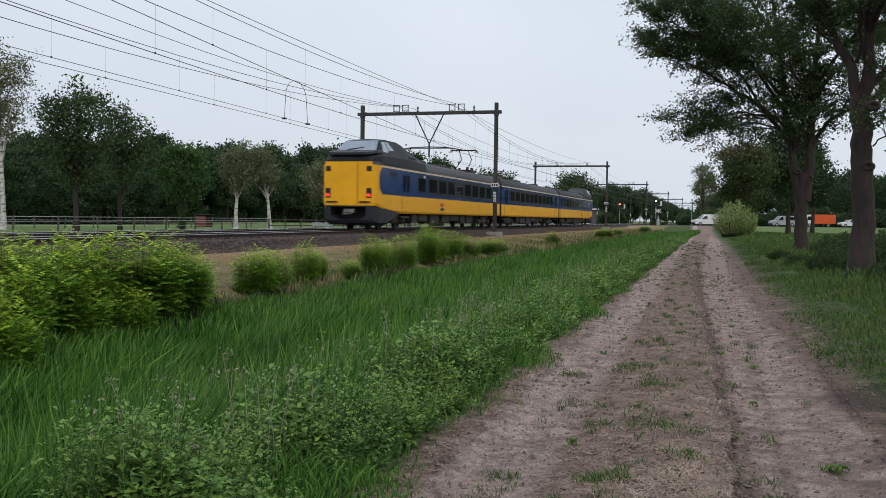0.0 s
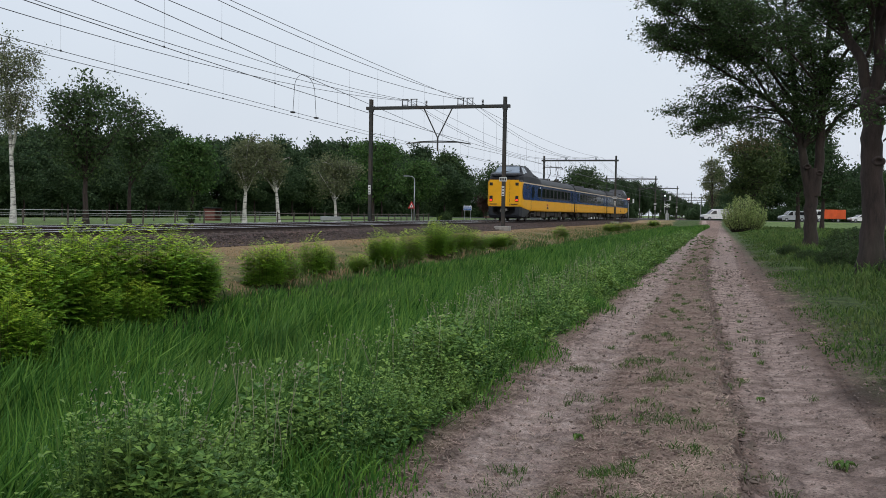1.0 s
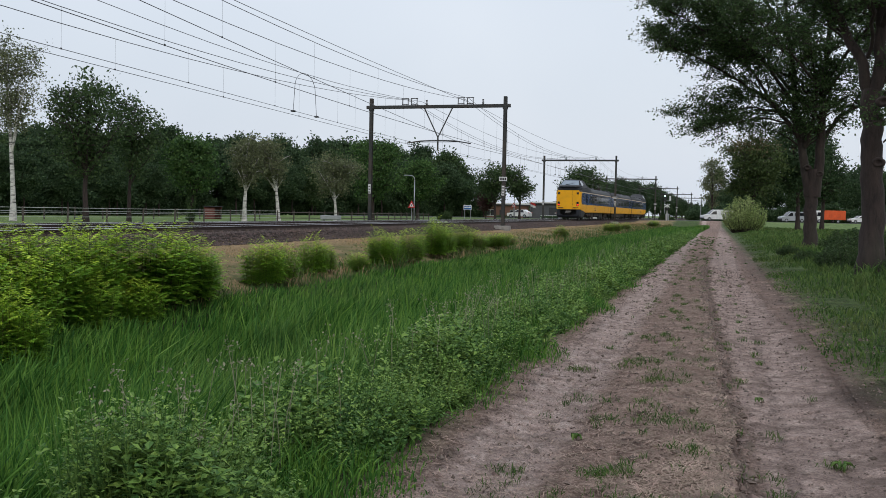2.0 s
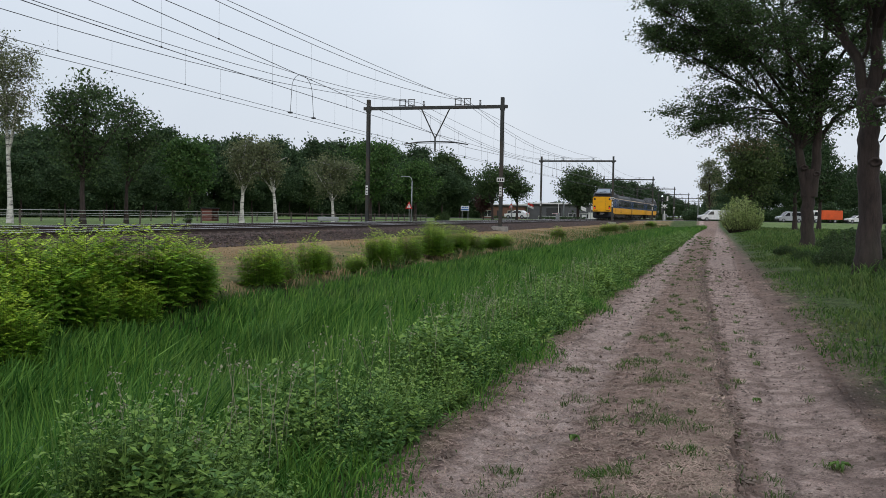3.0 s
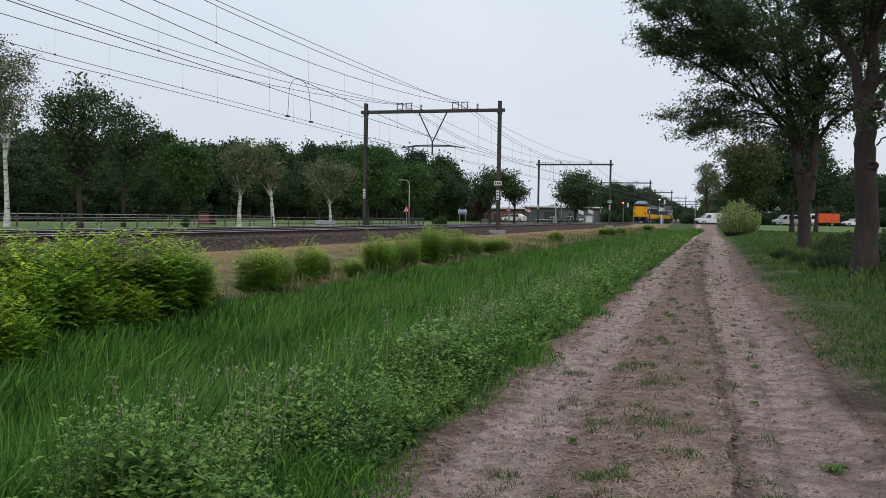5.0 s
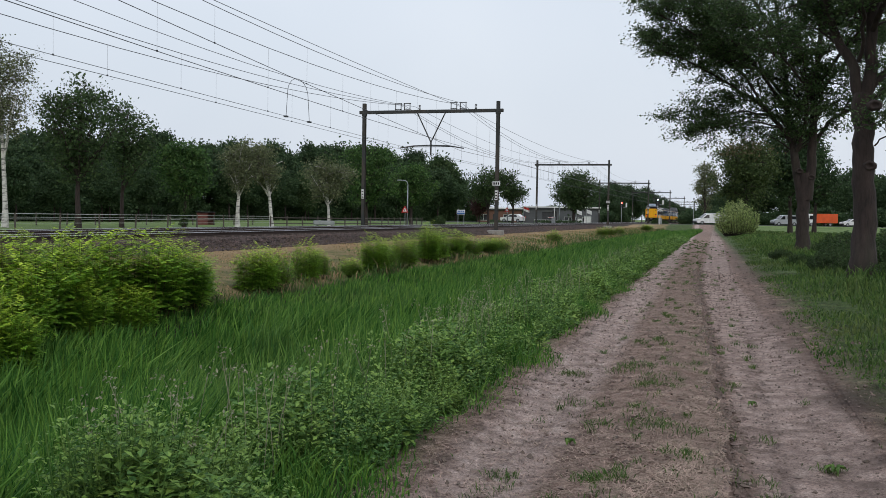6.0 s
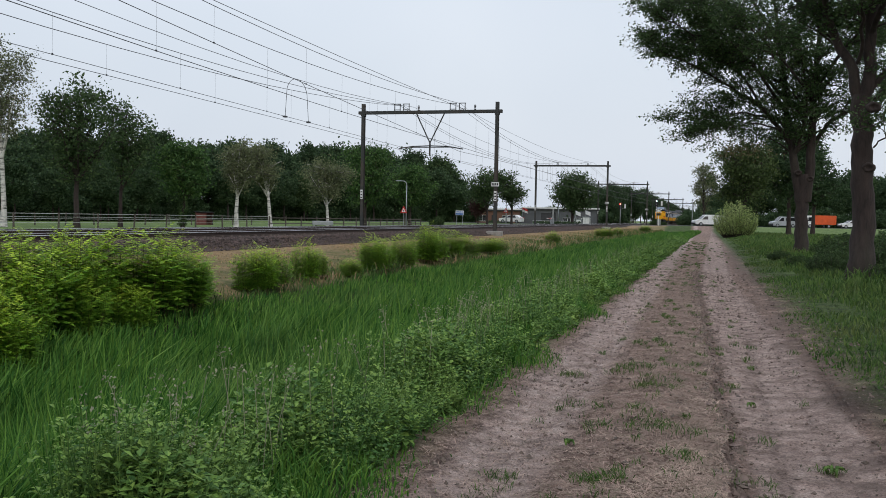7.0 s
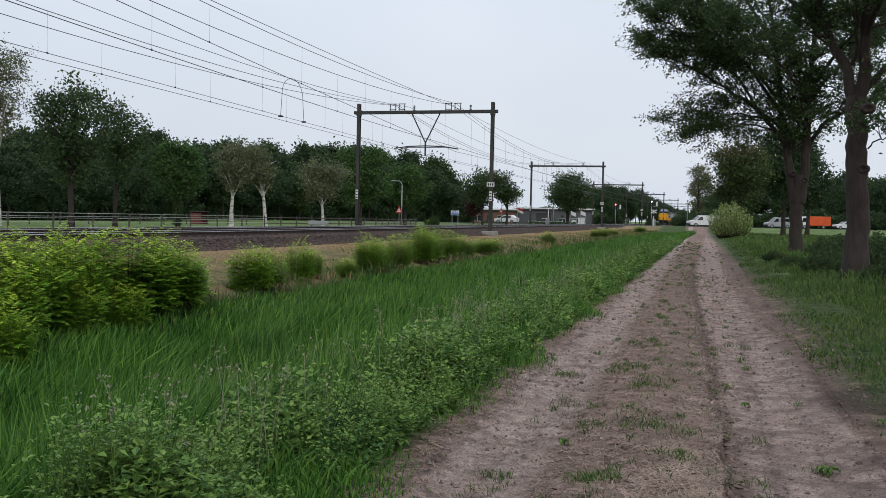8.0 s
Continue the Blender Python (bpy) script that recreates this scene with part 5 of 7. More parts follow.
def trees_in_meadow():
    birch = dict(bark=M["birch_bark"], leaf_mat=M["birch_leaf"], first=0.35)
    rows = [
        ("birch_tree", "tall slender white-barked birch behind the railway", (-55.3, 63.2), dict(seed=1, height=17.2, trunk_r=0.24, crown_low=5.0, crown_rx=3.2, crown_rz=6.2, limbs=38, twigs=9, per=19, leaf=0.10, **birch)),
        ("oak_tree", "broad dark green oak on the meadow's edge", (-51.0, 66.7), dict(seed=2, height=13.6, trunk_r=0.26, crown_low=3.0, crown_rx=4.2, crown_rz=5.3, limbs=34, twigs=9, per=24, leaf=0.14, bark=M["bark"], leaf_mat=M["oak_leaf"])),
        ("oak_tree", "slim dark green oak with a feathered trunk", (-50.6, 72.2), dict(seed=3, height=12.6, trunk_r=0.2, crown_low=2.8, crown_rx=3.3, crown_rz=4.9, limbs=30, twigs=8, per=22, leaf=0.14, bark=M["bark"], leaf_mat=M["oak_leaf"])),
        ("maple_tree", "round fresh green maple with an ivy-clad trunk", (-48.2, 78.4), dict(seed=4, height=8.6, trunk_r=0.2, crown_low=2.6, crown_rx=3.2, crown_rz=3.0, limbs=34, twigs=9, per=26, leaf=0.15, bark=M["bark"], leaf_mat=M["maple_leaf"])),
        ("birch_tree", "leaning pale birch with a white stem", (-45.3, 83.5), dict(seed=5, height=9.6, trunk_r=0.24, crown_low=3.4, crown_rx=2.3, crown_rz=3.1, limbs=28, twigs=9, per=19, leaf=0.115, offset=(0.3, 0.2), **birch)),
        ("birch_tree", "pale birch with a slightly bent white stem", (-43.3, 86.8), dict(seed=6, height=10.0, trunk_r=0.22, crown_low=3.4, crown_rx=2.3, crown_rz=3.3, limbs=28, twigs=9, per=19, leaf=0.115, offset=(-0.8, -0.4), **birch)),
        ("willow_tree", "wide grey-green tree with a pale stem", (-41.2, 96.6), dict(seed=7, height=8.1, trunk_r=0.2, crown_low=2.9, crown_rx=3.5, crown_rz=2.7, limbs=30, twigs=9, per=22, leaf=0.12, bark=M["birch_bark"], leaf_mat=M["birch_leaf"])),
        ("lime_tree", "large rounded green tree with a dark stem", (-44.5, 116.8), dict(seed=9, height=11.8, trunk_r=0.32, crown_low=1.8, crown_rx=4.5, crown_rz=5.0, limbs=40, twigs=9, per=28, leaf=0.17, bark=M["bark"], leaf_mat=M["maple_leaf"])),
        ("lime_tree", "rounded fresh green tree beside the road", (-43.5, 133.1), dict(seed=10, height=10.1, trunk_r=0.28, crown_low=1.6, crown_rx=4.3, crown_rz=4.3, limbs=36, twigs=8, per=26, leaf=0.18, bark=M["bark"], leaf_mat=M["maple_leaf"])),
        ("ash_tree", "airy street tree with thin trunks before a low building", (-34.9, 145.9), dict(seed=11, height=10.7, trunk_r=0.26, crown_low=2.8, crown_rx=4.2, crown_rz=4.2, limbs=30, twigs=8, per=20, leaf=0.17, bark=M["bark"], leaf_mat=M["oak_leaf"], stems=2)),
        ("ash_tree", "airy street tree beside a lamp post", (-31.6, 149.5), dict(seed=12, height=9.6, trunk_r=0.22, crown_low=2.6, crown_rx=3.2, crown_rz=3.6, limbs=26, twigs=8, per=20, leaf=0.17, bark=M["bark"], leaf_mat=M["oak_leaf"])),
        ("plum_tree", "small dark red-leaved tree before a building", (-36.6, 147.5), dict(seed=13, height=4.6, trunk_r=0.1, crown_low=0.8, crown_rx=1.6, crown_rz=2.0, limbs=18, twigs=8, per=24, leaf=0.14, bark=M["bark"], leaf_mat=M["red_leaf"])),
        ("oak_tree", "dense round group of stems with dark leaves", (-26.2, 181.0), dict(seed=14, height=11.6, trunk_r=0.3, crown_low=2.0, crown_rx=5.6, crown_rz=5.0, limbs=44, twigs=9, per=28, leaf=0.2, bark=M["bark"], leaf_mat=M["oak_leaf"], stems=4)),
    ]
    for nm, lab, at, kw in rows:
        t = tree(nm, lab, at, tree_meshes(**kw), group="trees beyond the railway")
        if nm == "maple_tree":
            rng = np.random.default_rng(77)
            n = 900
            z, a = rng.uniform(0.2, 3.4, n), rng.uniform(0, 6.28, n)
            r = 0.24 + 0.18 * rng.uniform(0, 1, n) * (1 + 0.5 * np.sin(4 * z))
            v, f = leaves(rng, np.stack([np.cos(a) * r, np.sin(a) * r, z], 1), 0.09)
            part("ivy", mesh_of("ivy", v, f, M["oak_leaf"]), None, t, "dark ivy climbing the trunk")


def woodland():
    """A belt of dense trees behind the meadow and beyond the crossing."""
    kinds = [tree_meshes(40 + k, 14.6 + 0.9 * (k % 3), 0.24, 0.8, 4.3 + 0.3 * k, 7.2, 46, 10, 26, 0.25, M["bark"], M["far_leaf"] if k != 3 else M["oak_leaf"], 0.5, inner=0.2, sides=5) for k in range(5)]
    rng = random.Random(7)
    spots = []
    edge = [(-92, 70), (-84, 92), (-82, 103), (-79.5, 114), (-76, 125), (-72, 137), (-69, 149.5), (-63.5, 163), (-58.5, 174), (-52.5, 184.5), (-47, 192)]
    for k0, ((x0, y0), (x1, y1)) in enumerate(zip(edge, edge[1:])):
        n = 3
        lift = 0.76 + 0.035 * k0
        for k in range(n):
            f = (k + rng.uniform(0.2, 0.8)) / n
            for row, (back, size) in enumerate(((0, 0.7), (6, 0.9), (13, 1.0), (22, 1.05))):
                spots.append((x0 + (x1 - x0) * f - back * 0.85 + rng.uniform(-1.5, 1.5), y0 + (y1 - y0) * f + back * 0.55 + rng.uniform(-2, 2), lift * size * rng.uniform(0.80, 1.22)))
    # beyond the crossing, on both sides of the line
    for x, y, s in ((-30, 296, 1.0), (-24, 304, 0.9), (-17, 318, 1.02), (-20, 330, 1.05), (-36, 310, 0.95), (-11, 340, 0.95), (-6, 350, 0.9), (-42, 300, 0.8), (-9, 262, 0.55), (-5.5, 275, 0.6), (-2, 268, 0.55), (-7, 300, 0.7), (-1.5, 310, 0.75), (2.5, 330, 0.8), (0, 372, 1.0), (8, 392, 1.0), (-14, 420, 1.2), (4, 450, 1.2), (16, 470, 1.2)):
        spots.append((x, y, s))
    # behind the road on the side of the track
    for x in range(4, 130, 6):
        y = 228 + 0.42 * x + rng.uniform(-5, 5)
        spots.append((x + rng.uniform(-2, 2), y, rng.uniform(0.85, 1.15)))
        spots.append((x + 3 + rng.uniform(-2, 2), y + 12, rng.uniform(0.95, 1.25)))
    for k in range(26):
        y = 400 + 15 * k
        spots.append((float(bend(y)) - 33.5 - rng.uniform(0, 5), y, 0.98 - 0.014 * k))
        spots.append((float(bend(y)) - 32.5 - rng.uniform(0, 3), y + 6, 0.5))
    for k in range(34):
        spots.append((rng.uniform(-38, 2), rng.uniform(262, 345), rng.uniform(0.42, 0.72)))
    for k in range(16):
        spots.append((-100 + rng.uniform(-10, 10), 60 - 12 * k, rng.uniform(0.9, 1.1)))
    # undergrowth along the wood's edge
    under = tree_meshes(47, 3.4, 0.07, 0.1, 2.6, 1.8, 30, 9, 26, 0.17, M["bark"], M["far_leaf"], 0.5, first=0.12, inner=0.1)
    for (x0, y0), (x1, y1) in zip(edge, edge[1:]):
        for k in range(6):
            f = (k + rng.uniform(0.2, 0.8)) / 6
            back = 2.0 if k % 2 else 9.0
            x, y = x0 + (x1 - x0) * f - back, y0 + (y1 - y0) * f + back * 0.5
            s = rng.uniform(0.8, 1.3)
            t = thing("undergrowth_bush", pose(x, y, float(ground_z(x, y)) - 0.05, 0, 0, rng.uniform(0, 360)) @ Matrix.Diagonal((s, s, s, 1)), "dark green undergrowth at the wood's edge", "bush", "undergrowth of the wood")
            part("trunk", under[0], None, t)
            part("crown", under[1], None, t)
    for k in range(46):
        x = -2 + 2.9 * k + rng.uniform(-1, 1)
        y = 222 + 0.42 * x + rng.uniform(-4, 4)
        s = rng.uniform(1.0, 1.6)
        t = thing("undergrowth_bush", pose(x, y, float(ground_z(x, y)) - 0.05, 0, 0, rng.uniform(0, 360)) @ Matrix.Diagonal((s, s, s, 1)), "dark green undergrowth at the wood's edge", "bush", "undergrowth of the wood")
        part("trunk", under[0], None, t)
        part("crown", under[1], None, t)
    for k in range(70):
        y = 236 + 1.3 * k + rng.uniform(-3, 3)
        side = (-1, 1)[k % 2]
        x = float(bend(y)) + (-31.0 - rng.uniform(0, 22) if side < 0 else -9.5 + rng.uniform(0, 8))
        s = rng.uniform(0.9, 1.5)
        t = thing("undergrowth_bush", pose(x, y, float(ground_z(x, y)) - 0.05, 0, 0, rng.uniform(0, 360)) @ Matrix.Diagonal((s, s, s, 1)), "dark green thicket beside the railway beyond the crossing", "bush", "thicket beyond the crossing")
        part("trunk", under[0], None, t)
        part("crown", under[1], None, t)
    for x, y, s in spots:
        # keep the line clear
        b = float(bend(y))
        if y > 0 and -28.0 - 3 * s < x - b < -14.5:
            x = b - 29.0 - 3 * s - rng.uniform(0, 8)
        elif y > 0 and -14.5 <= x - b < -6.5:
            x = b - 6.0 + rng.uniform(0, 5)
        k = rng.randrange(5)
        if k == 3 and rng.random() < 0.6:
            k = 1
        m = pose(x, y, float(ground_z(x, y)) - 0.1, 0, 0, rng.uniform(0, 360)) @ Matrix.Diagonal((s, s, s, 1))
        t = thing("woodland_tree", m, "dense dark green woodland tree", "tree", "trees of the wood")
        part("trunk", kinds[k][0], None, t)
        part("crown", kinds[k][1], None, t)


def trees_by_crossing():
    """The group on the near side of the road: a dense green tree with brown tips, and taller ones behind."""
    a = tree_meshes(61, 11.6, 0.3, 1.0, 4.9, 5.2, 44, 10, 34, 0.14, M["bark"], M["hornbeam_leaf"], 0.5)
    t = tree("hornbeam_tree", "dense green tree with brownish top shoots", (3.4, 112.0), a, group="trees near the crossing")
    rng = np.random.default_rng(66)
    v, f = leaves(rng, rng.normal(size=(1100, 3)) * np.array([1.3, 1.3, 0.7]) + np.array([-0.4, -1.2, 9.6]), 0.14)
    part("treetop", mesh_of("treetop", v, f, M["brown_leaf"]), None, t, "brownish top shoots")
    b = tree_meshes(62, 15.0, 0.3, 1.6, 4.6, 6.6, 44, 10, 34, 0.16, M["bark"], M["far_leaf"], 0.5)
    tree("hornbeam_tree", "tall dark green tree behind a denser one", (8.6, 118.0), b, group="trees near the crossing")
    c = tree_meshes(63, 15.6, 0.28, 2.6, 3.0, 6.6, 30, 8, 24, 0.15, M["bark"], M["birch_leaf"], 0.5)
    tree("birch_tree", "thin pale tree standing beyond the road", (-1.9, 192.0), c, group="trees near the crossing")
    d = tree_meshes(64, 13.4, 0.3, 1.6, 4.4, 5.8, 36, 9, 28, 0.18, M["bark"], M["far_leaf"], 0.5)
    for x, y in ((12.5, 132.0), (34.0, 150.0), (38.5, 158.0), (47.0, 150.0), (56.0, 148.0)):
        tree("field_tree", "green field tree standing before the road", (x, y), d, group="field trees", turn=x * 37)


# ---- shrubs and grasses ----
def shrub_mesh(seed, w, h, n, leaf, material, tall=0.5, loose=1.0):
    """Many upright plumes from one stool, each with leaflets in pairs along its shoot."""
    rng = np.random.default_rng(seed)
    wood, cl, dirs = [], [], []
    for k in range(n):
        a, r = rng.uniform(0, 6.28), w * math.sqrt(rng.uniform(0, 1))
        top = h * (1 - 0.42 * (r / w) ** 2) * rng.uniform(1 - tall, 1.08)
        b = np.array([math.cos(a) * r * 0.5, math.sin(a) * r * 0.5, -0.1])
        e = np.array([math.cos(a) * r * 1.05, math.sin(a) * r * 1.05, top])
        m = (b + e) / 2 + np.array([math.cos(a), math.sin(a), 0]) * r * 0.2
        s = np.linspace(0, 1, 5)[:, None]
        c = (1 - s) ** 2 * b + 2 * s * (1 - s) * m + s ** 2 * e
        wood.append(tube(c, np.linspace(0.011, 0.003, 5), 4))
        q = int(58 * top) + 10
        u = np.sort(rng.uniform(0.18, 1.02, q))[:, None]
        ang = rng.uniform(0, 6.28, q)
        out = np.stack([np.cos(ang), np.sin(ang), np.full(q, 0.55)], 1)
        reach = loose * (0.03 + 0.14 * np.clip(1.05 - u, 0, 1)) * rng.uniform(0.4, 1.2, (q, 1))
        cl.append((1 - u) ** 2 * b + 2 * u * (1 - u) * m + u ** 2 * e + out * reach)
        dirs.append(out)
    v, f = merge(wood)
    c, d = np.concatenate(cl), np.concatenate(dirs)
    d /= np.linalg.norm(d, axis=1)[:, None]
    N = len(c)
    side = np.cross(d, rng.normal(size=(N, 3)))
    side /= np.linalg.norm(side, axis=1)[:, None]
    L = leaf * rng.uniform(0.7, 1.4, (N, 1))
    quad = np.stack([c - d * L * 0.7, c + side * L * 0.36, c + d * L * 1.2 - np.array([0, 0, 1]) * L * 0.25, c - side * L * 0.36], 1)
    return mesh_of("stem", v, f, M["bark"]), mesh_of("foliage", quad.reshape(-1, 3), np.arange(4 * N).reshape(N, 4), material)


def frond_shrub_mesh(seed, w, h, shoots, fronds, pairs):
    """Upright shoots carrying arched feather-shaped leaves, each of many leaflets in pairs; young growth at the top."""
    rng = np.random.default_rng(seed)
    wood, V, tip = [], [], []
    for k in range(shoots):
        a, r = rng.uniform(0, 6.28), w * math.sqrt(rng.uniform(0, 1))
        top = h * (1 - 0.36 * (r / w) ** 2) * rng.uniform(0.62, 1.06)
        out = np.array([math.cos(a), math.sin(a), 0.0])
        b, e = out * r * 0.75, out * r * 1.02 + np.array([rng.normal() * 0.05, rng.normal() * 0.05, top])
        m = (b + e) / 2 + out * r * 0.10
        s = np.linspace(0, 1, 5)[:, None]
        wood.append(tube((1 - s) ** 2 * (b - np.array([0, 0, 0.1])) + 2 * s * (1 - s) * m + s ** 2 * e, np.linspace(0.006, 0.002, 5), 3))
        for q in range(fronds):
            g = 0.14 + 0.86 * (q + rng.uniform(0, 1)) / fronds
            p = (1 - g) ** 2 * b + 2 * g * (1 - g) * m + g ** 2 * e
            ang = q * 2.4 + rng.uniform(-0.5, 0.5)
            d = np.array([math.cos(ang), math.sin(ang), 0.0])
            L = rng.uniform(0.20, 0.34) * (1.1 - 0.40 * g)
            lift = 0.50 + 1.0 * g ** 2
            u = (np.arange(pairs) + 0.6) / pairs
            spine = p + d * (u * L)[:, None] + np.array([0, 0, 1.0]) * ((lift * u - 0.75 * u * u) * L)[:, None]
            side = np.array([-d[1], d[0], 0.0])
            size = L * 0.50 * np.sin(np.pi * (0.18 + 0.78 * u))
            for sg in (-1, 1):
                w2 = (side * sg * 0.9 + d * 0.42) + rng.normal(size=(pairs, 3)) * 0.10
                w2[:, 2] -= 0.08
                wl = w2 * size[:, None]
                cross = d * 0.27 * size[:, None]
                V.append(np.stack([spine, spine + wl * 0.45 + cross, spine + wl, spine + wl * 0.45 - cross], 1).reshape(-1, 3))
                tip.append(np.full(pairs, 1 if p[2] > h * rng.uniform(0.45, 0.85) else 0))
    v, f = merge(wood)
    V = np.concatenate(V)
    return mesh_of("stem", v, f, M["brown_leaf"]), mesh_of("foliage", V, np.arange(len(V)).reshape(-1, 4), [M["shrub_leaf"], M["shrub_tip"]], np.concatenate(tip))


def shrubs():
    kinds = [frond_shrub_mesh(70 + k, 0.75, 1.25, 70, 17, 6) for k in range(3)]
    # place, radius and height of each
    spots = [(-8.9, 12.9, 0.80, 1.30), (-8.9, 13.9, 0.75, 1.18), (-9.0, 14.8, 0.50, 0.95), (-9.2, 15.4, 0.38, 0.62), (-8.9, 11.5, 0.62, 1.24), (-9.3, 12.2, 0.60, 1.22), (-8.4, 10.9, 0.45, 0.80),
             (-8.8, 10.3, 0.70, 1.22), (-8.3, 9.5, 0.55, 1.10), (-9.5, 10.9, 0.65, 1.18), (-7.7, 8.7, 0.42, 0.98), (-8.6, 8.4, 0.75, 1.25), (-9.2, 7.2, 0.8, 1.25), (-8.3, 12.0, 0.38, 0.66),
             (-9.0, 17.4, 0.48, 0.82), (-9.1, 18.3, 0.42, 0.72), (-9.2, 20.2, 0.34, 0.82), (-9.3, 21.2, 0.30, 0.62), (-9.0, 22.6, 0.30, 0.42), (-9.1, 24.6, 0.46, 0.90), (-9.2, 25.6, 0.40, 0.80), (-9.1, 27.1, 0.48, 0.88),
             (-9.3, 30.0, 0.55, 1.08), (-9.3, 31.2, 0.50, 0.95), (-9.3, 33.4, 0.55, 0.90), (-9.2, 35.3, 0.55, 0.78), (-9.3, 39.2, 0.55, 0.56), (-9.4, 41.5, 0.5, 0.50), (-9.3, 56.0, 0.45, 0.70),
             (-9.2, 80.0, 0.5, 0.70), (-9.1, 85.0, 0.55, 0.75), (-9.0, 93.0, 0.5, 0.70), (-8.7, 124.0, 0.6, 0.80), (-8.7, 131.0, 0.6, 0.75)]
    for k, (x, y, r, h) in enumerate(spots):
        m = pose(x, y, float(ground_z(x, y)), 0, 0, 67 * k) @ Matrix.Diagonal((r / 0.75, r / 0.75, h / (1.2 if y < 16 else 1.05), 1))
        t = thing("shrub", m, "bright green leafy shrub on the ditch bank", "shrub", "shrubs along the ditch")
        st, fo = kinds[k % 3]
        part("stem", st, None, t)
        part("foliage", fo, None, t)
    # pale flowering bush by the track, and dark brambles under the oaks
    st, fo = shrub_mesh(81, 1.0, 1.5, 190, 0.040, M["pale_leaf"])
    t = thing("flowering_bush", pose(2.25, 103.0, 0.1) @ Matrix.Diagonal((2.2, 2.2, 2.55, 1)), "rounded pale green flowering bush beside the track", "bush")
    part("stem", st, None, t)
    part("foliage", fo, None, t)
    st, fo = shrub_mesh(82, 1.0, 0.9, 190, 0.045, M["oak_leaf"])
    for k, (x, y, s) in enumerate(((5.1, 34.5, 1.15), (4.4, 36.0, 0.9), (6.4, 36.0, 1.5), (5.2, 38.5, 1.3), (7.6, 40.0, 1.5), (5.4, 45.5, 1.2), (3.4, 30.2, 0.7), (3.9, 33.0, 0.8), (4.55, 20.6, 1.0), (5.2, 23.0, 1.1), (4.9, 27.0, 0.9), (2.9, 35.0, 0.45), (2.6, 40.0, 0.5))):
        m = pose(x, y, 0.08, 0, 0, 71 * k) @ Matrix.Diagonal((s, s, s, 1))
        t = thing("bramble_bush", m, "dark green bramble growing round the oak trunks", "bush", "brambles under the oaks")
        part("stem", st, None, t)
        part("foliage", fo, None, t)


def scatter(rng, n, u0, u1, y0, y1, power=1.8):
    y = y0 + (y1 - y0) * rng.uniform(0, 1, n) ** power
    u = rng.uniform(u0, u1, n)
    x = u + np.where(y > 30, bend(y), 0)
    return x, y, u


